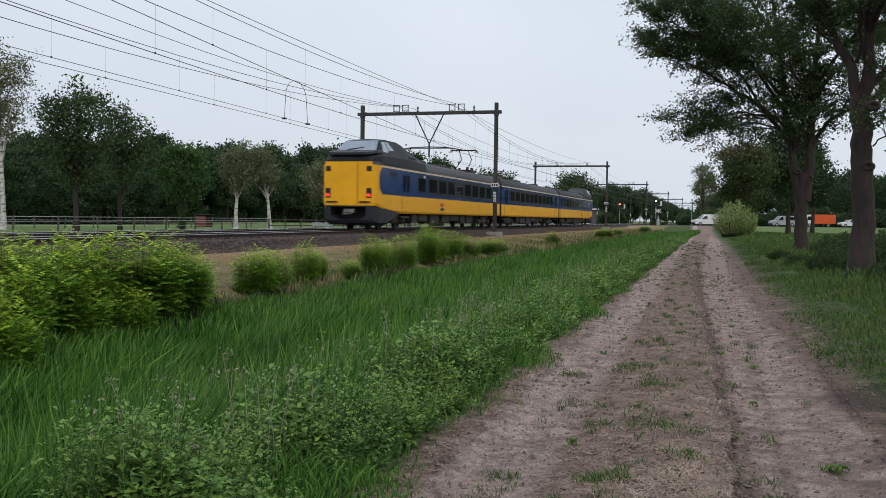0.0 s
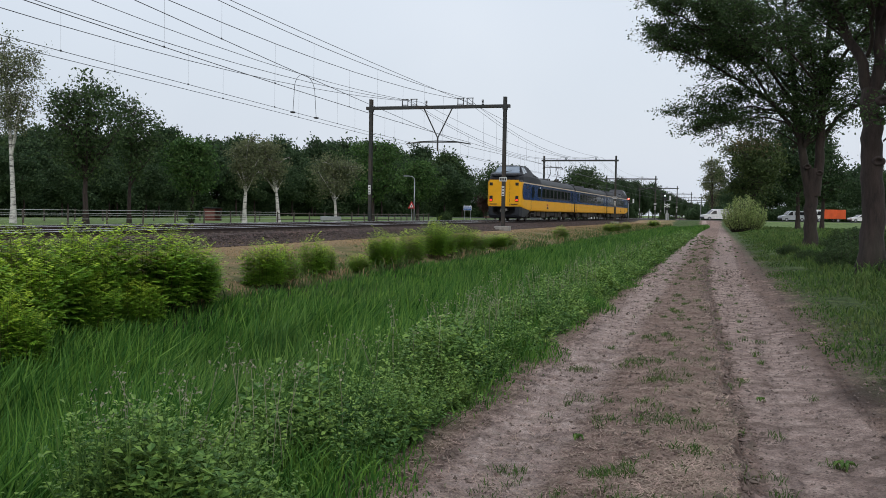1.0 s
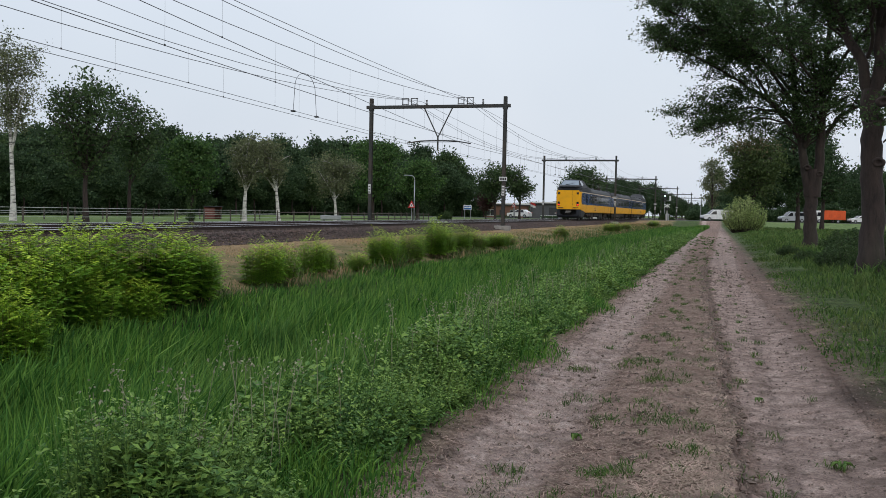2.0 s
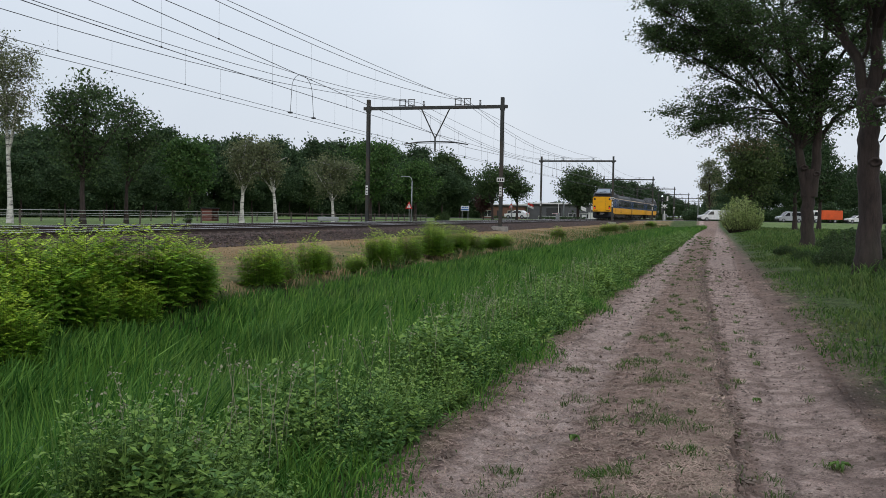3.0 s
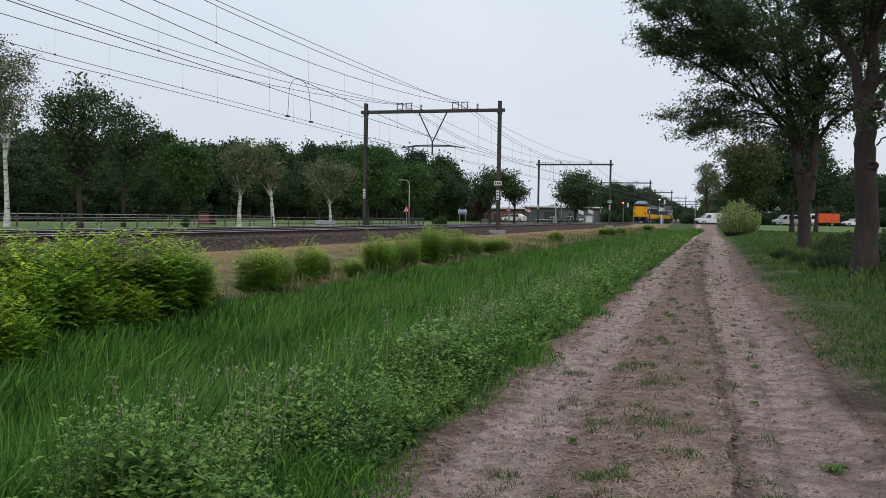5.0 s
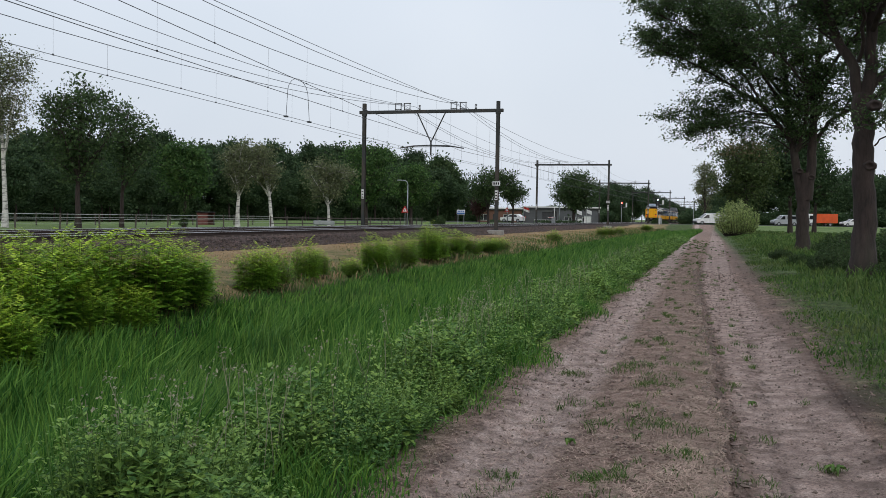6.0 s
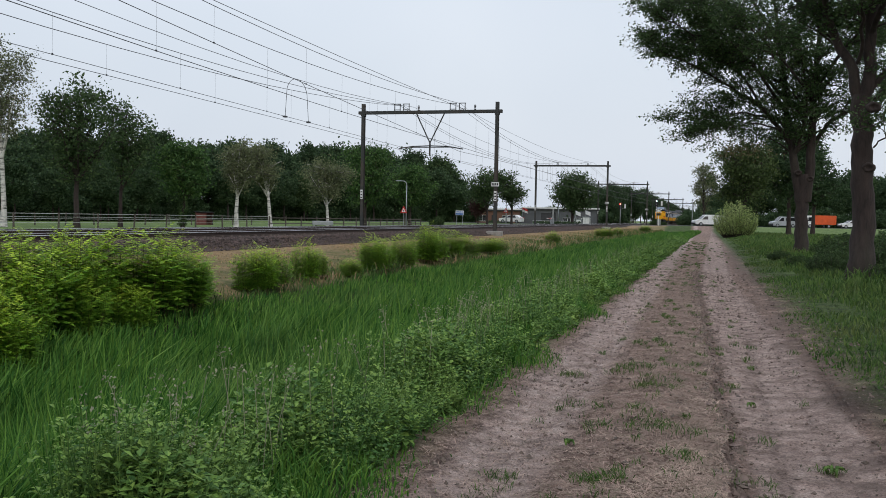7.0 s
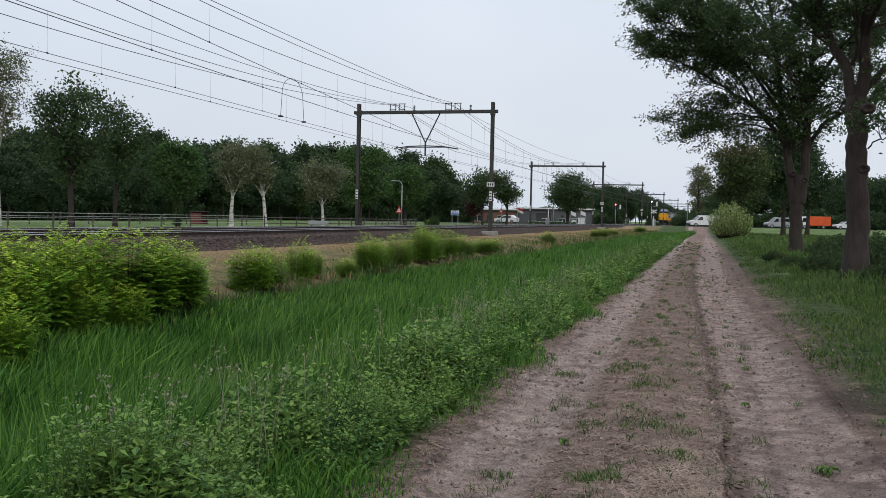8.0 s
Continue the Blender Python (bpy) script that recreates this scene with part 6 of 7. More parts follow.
def grasses():
    rng = np.random.default_rng(5)
    # reeds standing in the ditch
    x, y, u = scatter(rng, 130000, -8.6, -2.9, 2.5, 152, 2.45)
    grow = 1 + y / 28
    h = np.where(y < 60, 1.0, 0.95) * np.interp(u, [-8.6, -7.4, -6, -4.2, -3.3, -2.9], [0.25, 0.5, 0.98, 1.08, 0.75, 0.5])
    h = h * (0.88 + 0.2 * np.sin(x * 1.3 + 0.5 * y) * np.cos(0.7 * y) + 0.16 * np.sin(3.1 * x + 1.7 * y) * np.sin(2.3 * y - 1.9 * x))
    v, f = blades(rng, x, y, ground_z(x, y) - 0.03, h, 0.0066 * grow, 0.36, (0.16, 0.06))
    tagged(new("reeds", mesh_of("reeds", v, f, M["reed"])), "dense fresh green reeds and tall grass filling the ditch", "grass", kind="stuff")
    # the same growth goes on behind the standpoint
    n = 16000
    y = rng.uniform(-24, 3.4, n)
    x = rng.uniform(-8.6, -2.2, n)
    v, f = blades(rng, x, y, ground_z(x, y) - 0.03, np.interp(x, [-8.6, -6, -3.4, -2.2], [0.4, 0.95, 0.8, 0.25]), np.full(n, 0.007), 0.5, (0.16, 0.10))
    tagged(new("reeds_behind", mesh_of("reeds_behind", v, f, M["reed"])), "dense fresh green reeds along the ditch", "grass", kind="stuff")
    # low grass on the verge of the track
    x, y, u = scatter(rng, 84000, -3.3, -1.45, 3.0, 150, 2.3)
    x = x - 0.010 * y
    edge = rng.normal(size=len(x)) * 0.10 + 0.22 * np.sin(1.7 * y) * np.sin(0.63 * y + 1.0)
    h = np.interp(u + edge, [-3.3, -2.5, -2.1, -1.8, -1.70], [0.60, 0.42, 0.20, 0.06, 0.0])
    h = h * np.interp(y, [3, 10, 25, 100, 150], [0.65, 0.85, 1.0, 0.9, 0.35])
    x, y, h = x[h > 0.02], y[h > 0.02], h[h > 0.02]
    v, f = blades(rng, x, y, ground_z(x, y) - 0.01, h, 0.0038 * (1 + y / 18), 0.6, (0.08, 0.05))
    tagged(new("verge_grass", mesh_of("verge_grass", v, f, M["reed"])), "green verge grass along the sandy track", "grass", kind="stuff")
    # broad-leaved herbs on the verge: stalks with tiers of folded leaves, paler at the top
    n = 7400
    y = 3.4 + 72 * rng.uniform(0, 1, n) ** 2.1
    inner = np.interp(y, [4, 8, 14, 60], [-2.66, -2.85, -3.15, -3.1])
    f = rng.uniform(0, 1, n)
    u = inner + (-1.95 - inner) * f
    x = u + np.where(y > 30, bend(y), 0) - 0.004 * y
    patch = np.sin(1.9 * y + 2.0 * x) * np.cos(0.8 * y - 1.3 * x)
    ok = patch > rng.uniform(-0.75, 0.1, n)
    x, y, f, patch = x[ok], y[ok], f[ok], patch[ok]
    n = len(x)
    tall = rng.uniform(0.5, 1.2, n) * np.interp(f, [0, 0.35, 0.8, 1.0], [0.62, 0.58, 0.36, 0.16]) * (0.85 + 0.22 * patch)
    grow = 1 + y / 34
    z0 = ground_z(x, y)
    lean = rng.normal(size=(n, 2)) * 0.10
    # nettles, brambles and finer herbs grow in patches of their own
    big_leaf = np.where(np.sin(2.3 * y + 1.0) + np.sin(5.1 * x + 1.7 * y) > 0.75, 0.062, np.where(rng.uniform(size=n) < 0.6, 0.028, 0.042))
    LV, LT, stalks = [], [], []
    for q in range(9):
        g = 0.22 + 0.78 * q / 8
        for j in range(4):
            live = rng.uniform(size=n) < np.clip(1.25 - 0.25 * grow, 0.35, 1.0)
            a = rng.uniform(0, 6.28, n) + 1.57 * j
            d = np.stack([np.cos(a), np.sin(a), np.interp(g, [0.2, 1.0], [0.05, 0.55]) + rng.normal(size=n) * 0.2], 1)
            L = (big_leaf * rng.uniform(0.7, 1.3, n) * (1.15 - 0.5 * g) * grow)[:, None]
            c = np.stack([x + lean[:, 0] * g, y + lean[:, 1] * g, z0 + tall * g], 1) + d * 0.02 * grow[:, None]
            side = np.stack([-np.sin(a), np.cos(a), rng.normal(size=n) * 0.25], 1) * L * 0.36
            up = np.array([0, 0, 1.0])
            tipp = c + d * L - up * L * 0.22
            mid = c + d * L * 0.45 - up * L * 0.05
            one = np.stack([c, mid + side + up * L * 0.10, tipp, mid], 1)
            two = np.stack([c, mid, tipp, mid - side + up * L * 0.10], 1)
            both = np.stack([one, two], 1)[live]
            LV.append(both.reshape(-1, 3))
            LT.append(np.repeat((rng.uniform(size=len(both)) < (0.55 if g > 0.7 else 0.05)).astype(int), 2))
    for k in range(n):
        stalks.append(tube([(x[k], y[k], z0[k] - 0.05), (x[k] + lean[k, 0], y[k] + lean[k, 1], z0[k] + tall[k])], [0.004 * grow[k], 0.002], 3))
    lv = np.concatenate(LV)
    sv, sf = merge(stalks)
    v, f = merge([(lv, np.arange(len(lv)).reshape(-1, 4)), (sv, sf)])
    tagged(new("nettles", mesh_of("nettles", v, f, [M["herb"], M["herb_tip"]], np.concatenate([*LT, np.zeros(len(sf), int)]))), "nettles and other broad-leaved herbs on the ditch's edge", "herbs", kind="stuff")
    # seed heads above them
    n = 170
    x, y, u = scatter(rng, n, -3.0, -2.3, 3.8, 40, 1.6)
    pc, cl = [], []
    for k in range(n):
        z0 = float(ground_z(x[k], y[k]))
        s = rng.uniform(0.75, 1.05) * np.interp(u[k], [-3.4, -2.3], [1.05, 0.7])
        dx, dy = rng.normal(size=2) * 0.1
        pc.append(tube([(x[k], y[k], z0), (x[k] + dx * 0.4, y[k] + dy * 0.4, z0 + s * 0.6), (x[k] + dx, y[k] + dy, z0 + s)], [0.003, 0.0025, 0.002], 3))
        m = 14
        cl.append(np.array([x[k] + dx, y[k] + dy, z0 + s]) + rng.normal(size=(m, 3)) * np.array([0.03, 0.03, 0.035]))
    lv, lf = leaves(rng, np.concatenate(cl), 0.010, 0.2, 0.6)
    v, f = merge([(lv, lf), *pc])
    tagged(new("seed_heads", mesh_of("seed_heads", v, f, M["flower"])), "pale flowering seed heads rising above the verge", "grass", kind="stuff")
    # dry grass on the bank
    x, y, u = scatter(rng, 46000, -14.7, -8.4, 8, 150, 1.8)
    h = np.interp(u, [-14.7, -13, -10.5, -9.5, -8.4], [0.04, 0.08, 0.15, 0.26, 0.50]) * (0.65 + 0.6 * np.sin(1.7 * x + 0.9 * y) * np.sin(2.3 * y - 1.1 * x) ** 2 + 0.3 * np.sin(0.6 * y))
    v, f = blades(rng, x, y, ground_z(x, y) - 0.01, h, 0.006 * (1 + y / 40), 0.8)
    dry = rng.uniform(size=len(x)) < np.interp(u, [-14.7, -13.2, -11.5, -9, -8.4], [0.95, 0.80, 0.45, 0.25, 0.05])
    idx = np.concatenate([dry, dry]).astype(int)
    tagged(new("bank_grass", mesh_of("bank_grass", v, f, [M["meadow"], M["dry"]], idx)), "dry straw-coloured grass on the railway bank", "grass", kind="stuff")
    # meadow on the other side of the track
    n = 90000
    y = 5 + 130 * rng.uniform(0, 1, n) ** 1.6
    x = 1.15 + rng.uniform(0, 1, n) ** 1.4 * (6 + y * 0.35)
    wave = 0.35 * np.sin(0.9 * y) * np.sin(0.37 * y + 0.6) + rng.normal(size=n) * 0.12
    h = np.interp(x + wave, [1.15, 1.6, 2.2, 3.4, 6], [0.0, 0.06, 0.14, 0.32, 0.36]) * (0.7 + 0.5 * np.sin(1.1 * x + 0.6 * y) ** 2)
    bare = ((np.sin(0.55 * y + 1.0) * np.cos(1.3 * x) > 0.72) & (x < 2.4)) | (h < 0.015)
    x, y, h = x[~bare], y[~bare], h[~bare]
    v, f = blades(rng, x, y, ground_z(x, y) - 0.01, h, 0.0065 * (1 + y / 22), 0.6)
    tagged(new("meadow_grass", mesh_of("meadow_grass", v, f, M["meadow"])), "rough meadow grass beside the sandy track", "grass", kind="stuff")
    # weeds on the crown of the track: tufts
    cx, cy = [], []
    for k in range(420):
        yy = 4.8 + 75 * rng.uniform() ** 1.7
        uu = rng.choice([rng.normal(-0.45, 0.42), rng.uniform(-1.7, 1.3)], p=[0.75, 0.25])
        m = int(rng.integers(8, 40))
        sp = rng.uniform(0.015, 0.055)
        cx.append(uu - 0.01 * yy + rng.normal(size=m) * sp)
        cy.append(yy + rng.normal(size=m) * sp * 1.6)
    for (a, b, m, sp) in ((-0.4, 7.15, 260, 0.13), (-0.68, 5.6, 160, 0.06), (0.78, 6.5, 50, 0.04), (-1.4, 9.75, 110, 0.08), (-0.8, 10.2, 150, 0.11), (-0.55, 8.9, 120, 0.09), (-1.15, 8.2, 60, 0.1)):
        cx.append(a + rng.normal(size=m) * sp)
        cy.append(b + rng.normal(size=m) * sp)
    x, y = np.concatenate(cx), np.concatenate(cy)
    v, f = blades(rng, x, y, ground_z(x, y) - 0.01, np.full(len(x), 0.065), 0.0024 * (1 + y / 22), 1.2)
    tagged(new("track_weeds", mesh_of("track_weeds", v, f, M["meadow"])), "small green grass tufts on the track's crown", "grass", kind="stuff")
    # straw and twigs lying on the track
    n = 60000
    y = 4.6 + 40 * rng.uniform(0, 1, n) ** 1.8
    x = np.where(rng.uniform(size=n) < 0.62, furrow_x(y) - np.abs(rng.normal(0.05, 0.40, n)), rng.uniform(-1.9, furrow_x(y), n))
    a = rng.uniform(0, 6.28, n)
    L, w = rng.uniform(0.010, 0.042, n), rng.uniform(0.0009, 0.0020, n) * (1 + y / 20)
    d, s = np.stack([np.cos(a), np.sin(a), rng.normal(size=n) * 0.15], 1) * L[:, None], np.stack([-np.sin(a), np.cos(a), np.zeros(n)], 1) * w[:, None]
    c = np.stack([x, y, ground_z(x, y) + 0.014], 1)
    v = np.stack([c - d - s, c + d - s, c + d + s, c - d + s], 1).reshape(-1, 3)
    tagged(new("straw", mesh_of("straw", v, np.arange(4 * n).reshape(n, 4), M["straw"])), "dry straw and twigs strewn on the sandy track", "straw", kind="stuff")
    # clods and small stones
    n = 15000
    y = 4.7 + 26 * rng.uniform(0, 1, n) ** 1.6
    x = np.where(rng.uniform(size=n) < 0.45, furrow_x(y) + rng.normal(0.03, 0.06, n), rng.uniform(-1.8, 2.0, n) - 0.01 * y)
    s = rng.uniform(0.004, 0.010, n) * np.where(np.abs(x - furrow_x(y)) < 0.12, 1.25, 1.0) * np.where(rng.uniform(size=n) < 0.08, 2.2, 1.0) * (1 + y / 25)
    base = np.array([(1, 0, 0), (0, 1, 0), (-1, 0, 0), (0, -1, 0), (0, 0, 0.8), (0, 0, -0.6)], float)
    P = base[None] * rng.uniform(0.6, 1.2, (n, 6, 1)) + rng.normal(size=(n, 6, 3)) * 0.2
    V = P * s[:, None, None] + np.stack([x, y, ground_z(x, y) + s * 0.3], 1)[:, None, :]
    tri = np.array([(0, 1, 4), (1, 2, 4), (2, 3, 4), (3, 0, 4), (1, 0, 5), (2, 1, 5), (3, 2, 5), (0, 3, 5)])
    F = (np.arange(n)[:, None, None] * 6 + tri[None]).reshape(-1, 3)
    tagged(new("soil_clods", mesh_of("soil_clods", V.reshape(-1, 3), F, M["clod"])), "loose brown soil clods and pebbles on the track", "soil", kind="stuff")


M["clod"] = mat("soil_clods", (0.20, 0.15, 0.125), 0.95, second=(0.11, 0.08, 0.066), scale=9.0, island=0.3)


def broad_leaf_weed(at, size):
    """A flat rosette of broad leaves on the bare track."""
    t = thing("broad_leaf_weed", pose(at[0], at[1], float(ground_z(*at))), "small bright green broad-leaved weed on bare sand", "weed", "weeds on the track")
    rng = random.Random(int(at[1] * 100))
    for k in range(9):
        a = k * 2.4 + rng.uniform(-0.3, 0.3)
        L = size * rng.uniform(0.7, 1.2)
        bm = bmesh.new()
        d, s = Vector((math.cos(a), math.sin(a), 0.0)), Vector((-math.sin(a), math.cos(a), 0.0))
        mid = [bm.verts.new(d * L * q + Vector((0, 0, 0.01 + 0.035 * math.sin(3.0 * q)))) for q in (0.05, 0.35, 0.7, 1.0)]
        lf = [bm.verts.new(d * L * q + s * w * L + Vector((0, 0, 0.022 + 0.035 * math.sin(3.0 * q)))) for q, w in ((0.35, 0.2), (0.7, 0.22))]
        rt = [bm.verts.new(d * L * q - s * w * L + Vector((0, 0, 0.022 + 0.035 * math.sin(3.0 * q)))) for q, w in ((0.35, 0.2), (0.7, 0.22))]
        for side in (lf, rt):
            bm.faces.new((mid[0], mid[1], side[0]))
            bm.faces.new((mid[1], mid[2], side[1], side[0]))
            bm.faces.new((mid[2], mid[3], side[1]))
        part("leaf", bm, M["weed"], t)


M["weed"] = mat("weed_leaves", (0.12, 0.20, 0.05), second=(0.075, 0.14, 0.035), scale=12.0, object_random=0.3, translucent=0.2, **LEAF)


# ---- beyond the railway: road, lamps, fences, buildings ----
def strip(name, pts, width, z, material, label):
    """A road surface with thickness along points."""
    P = np.array(pts, float)
    d = np.gradient(P, axis=0)
    d /= np.linalg.norm(d, axis=1)[:, None]
    nrm = np.stack([-d[:, 1], d[:, 0]], 1) * width / 2
    L, R = P + nrm, P - nrm
    zl, zr = ground_z(L[:, 0], L[:, 1]), ground_z(R[:, 0], R[:, 1])
    zz = np.maximum(zl, zr) + z
    n = len(P)
    V = np.concatenate([np.column_stack([L, zz]), np.column_stack([R, zz]), np.column_stack([L, zz - 0.25]), np.column_stack([R, zz - 0.25])])
    i = np.arange(n - 1)
    F = np.concatenate([np.stack([i, i + n, i + n + 1, i + 1], 1), np.stack([i, i + 1, i + 2 * n + 1, i + 2 * n], 1), np.stack([i + n, i + 3 * n, i + 3 * n + 1, i + n + 1], 1)])
    return tagged(new(name, mesh_of(name, V, F, material)), label, "road", kind="structure")


def roads():
    xs = np.linspace(-60, 130, 96)
    strip("road_crossing", np.column_stack([xs, road_centre(xs)]), 6.5, 0.03, M["asphalt"], "asphalt road climbing gently to the level crossing")
    ys = np.linspace(20, 150, 60)
    strip("road_parallel", np.column_stack([-33.0 + bend(ys), ys]), 5.0, 0.03, M["asphalt"], "narrow asphalt road along the far side of the railway")


def street_lamp(at, h):
    t = thing("street_lamp", pose(at[0], at[1], float(ground_z(*at))), "slim pale street lamp with a bent arm", "street lamp", "street lamps along the road")
    bm = bmesh.new()
    add_rod(bm, (0, 0, 0), (0, 0, h - 0.5), 0.085, 0.055)
    pts = [(0, 0, h - 0.5), (-0.08, 0, h - 0.22), (-0.3, 0, h - 0.04), (-0.8, 0, h)]
    for a, b in zip(pts, pts[1:]):
        add_rod(bm, a, b, 0.05, 0.045)
    part("pole", bm, M["galv"], t, smooth=True)
    part("lamp_head", box(-1.35, -0.75, -0.11, 0.11, h - 0.06, h + 0.06, 0.03), M["galv"], t)
    return t


def warning_sign(at, z):
    """Triangular red-rimmed board on its own post."""
    t = thing("warning_sign", pose(at[0], at[1], float(ground_z(*at)), 0, 0, -12), "white triangular warning sign with a red rim", "traffic sign", "warning signs")
    part("post", rod((0, 0, 0), (0, 0, z + 0.3), 0.035), M["galv"], t)

    def tri(size, y0, y1):
        bm = bmesh.new()
        pts = [(-size, z - size * 0.58), (size, z - size * 0.58), (0, z + size * 1.15)]
        a = [bm.verts.new((x, y0, q)) for x, q in pts]
        b = [bm.verts.new((x, y1, q)) for x, q in pts]
        bm.faces.new(a)
        bm.faces.new(b[::-1])
        for i in range(3):
            j = (i + 1) % 3
            bm.faces.new((a[i], b[i], b[j], a[j]))
        return bm
    board = part("board", tri(0.48, -0.06, -0.04), M["red"], t)
    part("face", tri(0.27, -0.068, -0.062), M["white"], board, "white inner field")
    part("symbol", box(-0.04, 0.04, -0.074, -0.069, z - 0.08, z + 0.12), M["black"], board)


def place_sign():
    t = thing("place_sign", pose(-32.5, 120.7, float(ground_z(-32.5, 120.7)), 0, 0, -14), "blue and white place name sign on two posts", "road sign")
    for x in (-0.45, 0.45):
        part("post", rod((x, 0, 0), (x, 0, 2.5), 0.04), M["galv"], t)
    b = part("board", box(-0.62, 0.62, -0.06, -0.03, 1.75, 2.35, 0.01), M["white"], t)
    part("blue_field", box(-0.58, 0.58, -0.068, -0.061, 1.80, 2.0), M["sign_blue"], b, "blue lower field")
    for k, (x0, x1) in enumerate(((-0.5, -0.1), (-0.04, 0.22), (0.28, 0.5))):
        part("writing_bar", box(x0, x1, -0.068, -0.061, 2.1, 2.24), M["sign_blue"], b)


def fences():
    """Post and rail paddock fences behind the railway."""
    bm = bmesh.new()
    add_rod(bm, (0, 0, -0.2), (0, 0, 1.25), 0.075, 0.065, 8)
    post_me = finish(bm, "post", M["wood"])

    def run(pts, step, z_rails, rail_mat, label, rr):
        t = thing("paddock_fence", pose(0, 0, 0), label, "fence", "paddock fences")
        P = [Vector(p) for p in pts]
        spots = []
        for a, b in zip(P, P[1:]):
            n = max(1, round((b - a).length / step))
            for k in range(n):
                spots.append(a.lerp(b, k / n))
        spots.append(P[-1])
        for k, q in enumerate(spots):
            ob = part("post", post_me, None, t)
            ob.matrix_basis = pose(q.x, q.y, float(ground_z(q.x, q.y)), (k * 37 % 7) - 3, (k * 53 % 5) - 2, k * 40)
            if k:
                for z in z_rails:
                    o = spots[k - 1]
                    part("rail", rod((o.x, o.y, float(ground_z(o.x, o.y)) + z), (q.x, q.y, float(ground_z(q.x, q.y)) + z), rr, sides=5), rail_mat, t)
    run([(-46, 36), (-44, 60), (-42, 84)], 4.2, (0.55, 0.95, 1.18), M["rail_white"], "paddock fence of dark posts with white tapes", 0.015)
    run([(-42, 84), (-38, 105), (-39, 124)], 2.6, (0.5, 1.05), M["wood"], "weathered wooden post and rail fence", 0.045)
    run([(-64, 60), (-60, 90), (-56, 112)], 4.0, (0.6, 1.1), M["rail_white"], "far paddock fence with pale rails", 0.025)


def paddock():
    # low shelter
    t = thing("field_shelter", pose(-59.6, 101.8, float(ground_z(-59, 102)), 0, 0, 30) @ Matrix.Diagonal((0.78, 0.78, 0.85, 1)), "small red-brown wooden field shelter", "shed")
    bm = bmesh.new()
    for x in (-1.3, 1.3):
        add_box(bm, x - 0.04, x + 0.04, -0.9, 0.9, 0, 1.75)
    add_box(bm, -1.26, 1.26, 0.82, 0.9, 0, 1.75)
    add_box(bm, -1.26, 0.3, -0.9, -0.82, 0, 1.6)
    part("wall", bm, M["shed_red"], t)
    bm = box(-1.5, 1.5, -1.15, 1.1, 1.76, 1.86, 0.02)
    part("roof", bm, M["roofing"], t)
    # pale trough
    t = thing("water_trough", pose(-39.7, 91.8, float(ground_z(-39.7, 91.8)), 0, 0, 20), "pale water trough standing by the fence", "trough")
    bm = bmesh.new()
    add_box(bm, -1.1, 1.1, -0.35, 0.35, 0.35, 0.8, 0.05)
    bm2 = part("basin", bm, M["galv"], t)
    for x in (-0.9, 0.9):
        part("leg", box(x - 0.05, x + 0.05, -0.3, 0.3, 0, 0.36), M["galv"], t)


def building(name, label, at, turn, w, d, h, wall_mat, windows, doors):
    t = thing(name, pose(at[0], at[1], float(ground_z(at[0], at[1])) - 0.05, 0, 0, turn), label, "building", "low buildings behind the road")
    bm = bmesh.new()
    th = 0.3
    add_box(bm, 0, w, d - th, d, 0, h)
    add_box(bm, 0, th, 0, d, 0, h)
    add_box(bm, w - th, w, 0, d, 0, h)
    holes = sorted([(a, b, z0, z1) for a, b, z0, z1 in windows + doors])
    x = 0.0
    for a, b, z0, z1 in holes:
        add_box(bm, x, a, 0, th, 0, h)
        if z0 > 0:
            add_box(bm, a, b, 0, th, 0, z0)
        add_box(bm, a, b, 0, th, z1, h)
        x = b
    add_box(bm, x, w, 0, th, 0, h)
    part("wall", bm, wall_mat, t)
    r = part("roof", box(-0.3, w + 0.3, -0.4, d + 0.3, h, h + 0.5, 0.03), M["roofing"], t)
    part("roof_edge", box(-0.34, w + 0.34, -0.46, -0.41, h + 0.28, h + 0.56), M["white"], r, "pale metal roof edge")
    for a, b, z0, z1 in windows:
        wd = part("window", box(a, b, 0.1, 0.14, z0, z1), M["car_glass"], t)
        part("frame", box(a, b, 0.06, 0.1, z1 - 0.08, z1), M["white"], wd)
        part("sill", box(a - 0.05, b + 0.05, -0.06, 0.1, z0 - 0.08, z0), M["white"], wd)
        n = max(1, round((b - a) / 1.1))
        for k in range(n + 1):
            xx = a + (b - a) * k / n
            part("mullion", box(xx - 0.04, xx + 0.04, 0.05, 0.1, z0, z1 - 0.08), M["white"], wd)
    for a, b, z0, z1 in doors:
        part("door", box(a, b, 0.12, 0.17, z0, z1), M["roofing"], t, "dark roller door")
    return t


def buildings():
    building("brick_building", "low red-brown brick building with a dark flat roof", (-54.5, 197.5), 13, 14.5, 12, 3.1, M["brick"], [(1.2, 3.2, 0.9, 2.2), (5.2, 7.2, 0.9, 2.2), (10.5, 12.5, 0.9, 2.2)], [(8.2, 9.4, 0, 2.2)])
    building("warehouse", "low grey clad warehouse with a dark door and windows", (-42.0, 211.0), 8, 17.0, 14, 3.6, M["cladding"], [(9.2, 15.4, 0.8, 1.9)], [(4.2, 7.6, 0, 2.9)])
    building("warehouse", "grey clad hall beyond the trees", (-42.5, 236.0), 6, 13.0, 12, 3.2, M["cladding"], [(2.0, 5.2, 0.8, 1.9), (7.0, 10.2, 0.8, 1.9)], [])


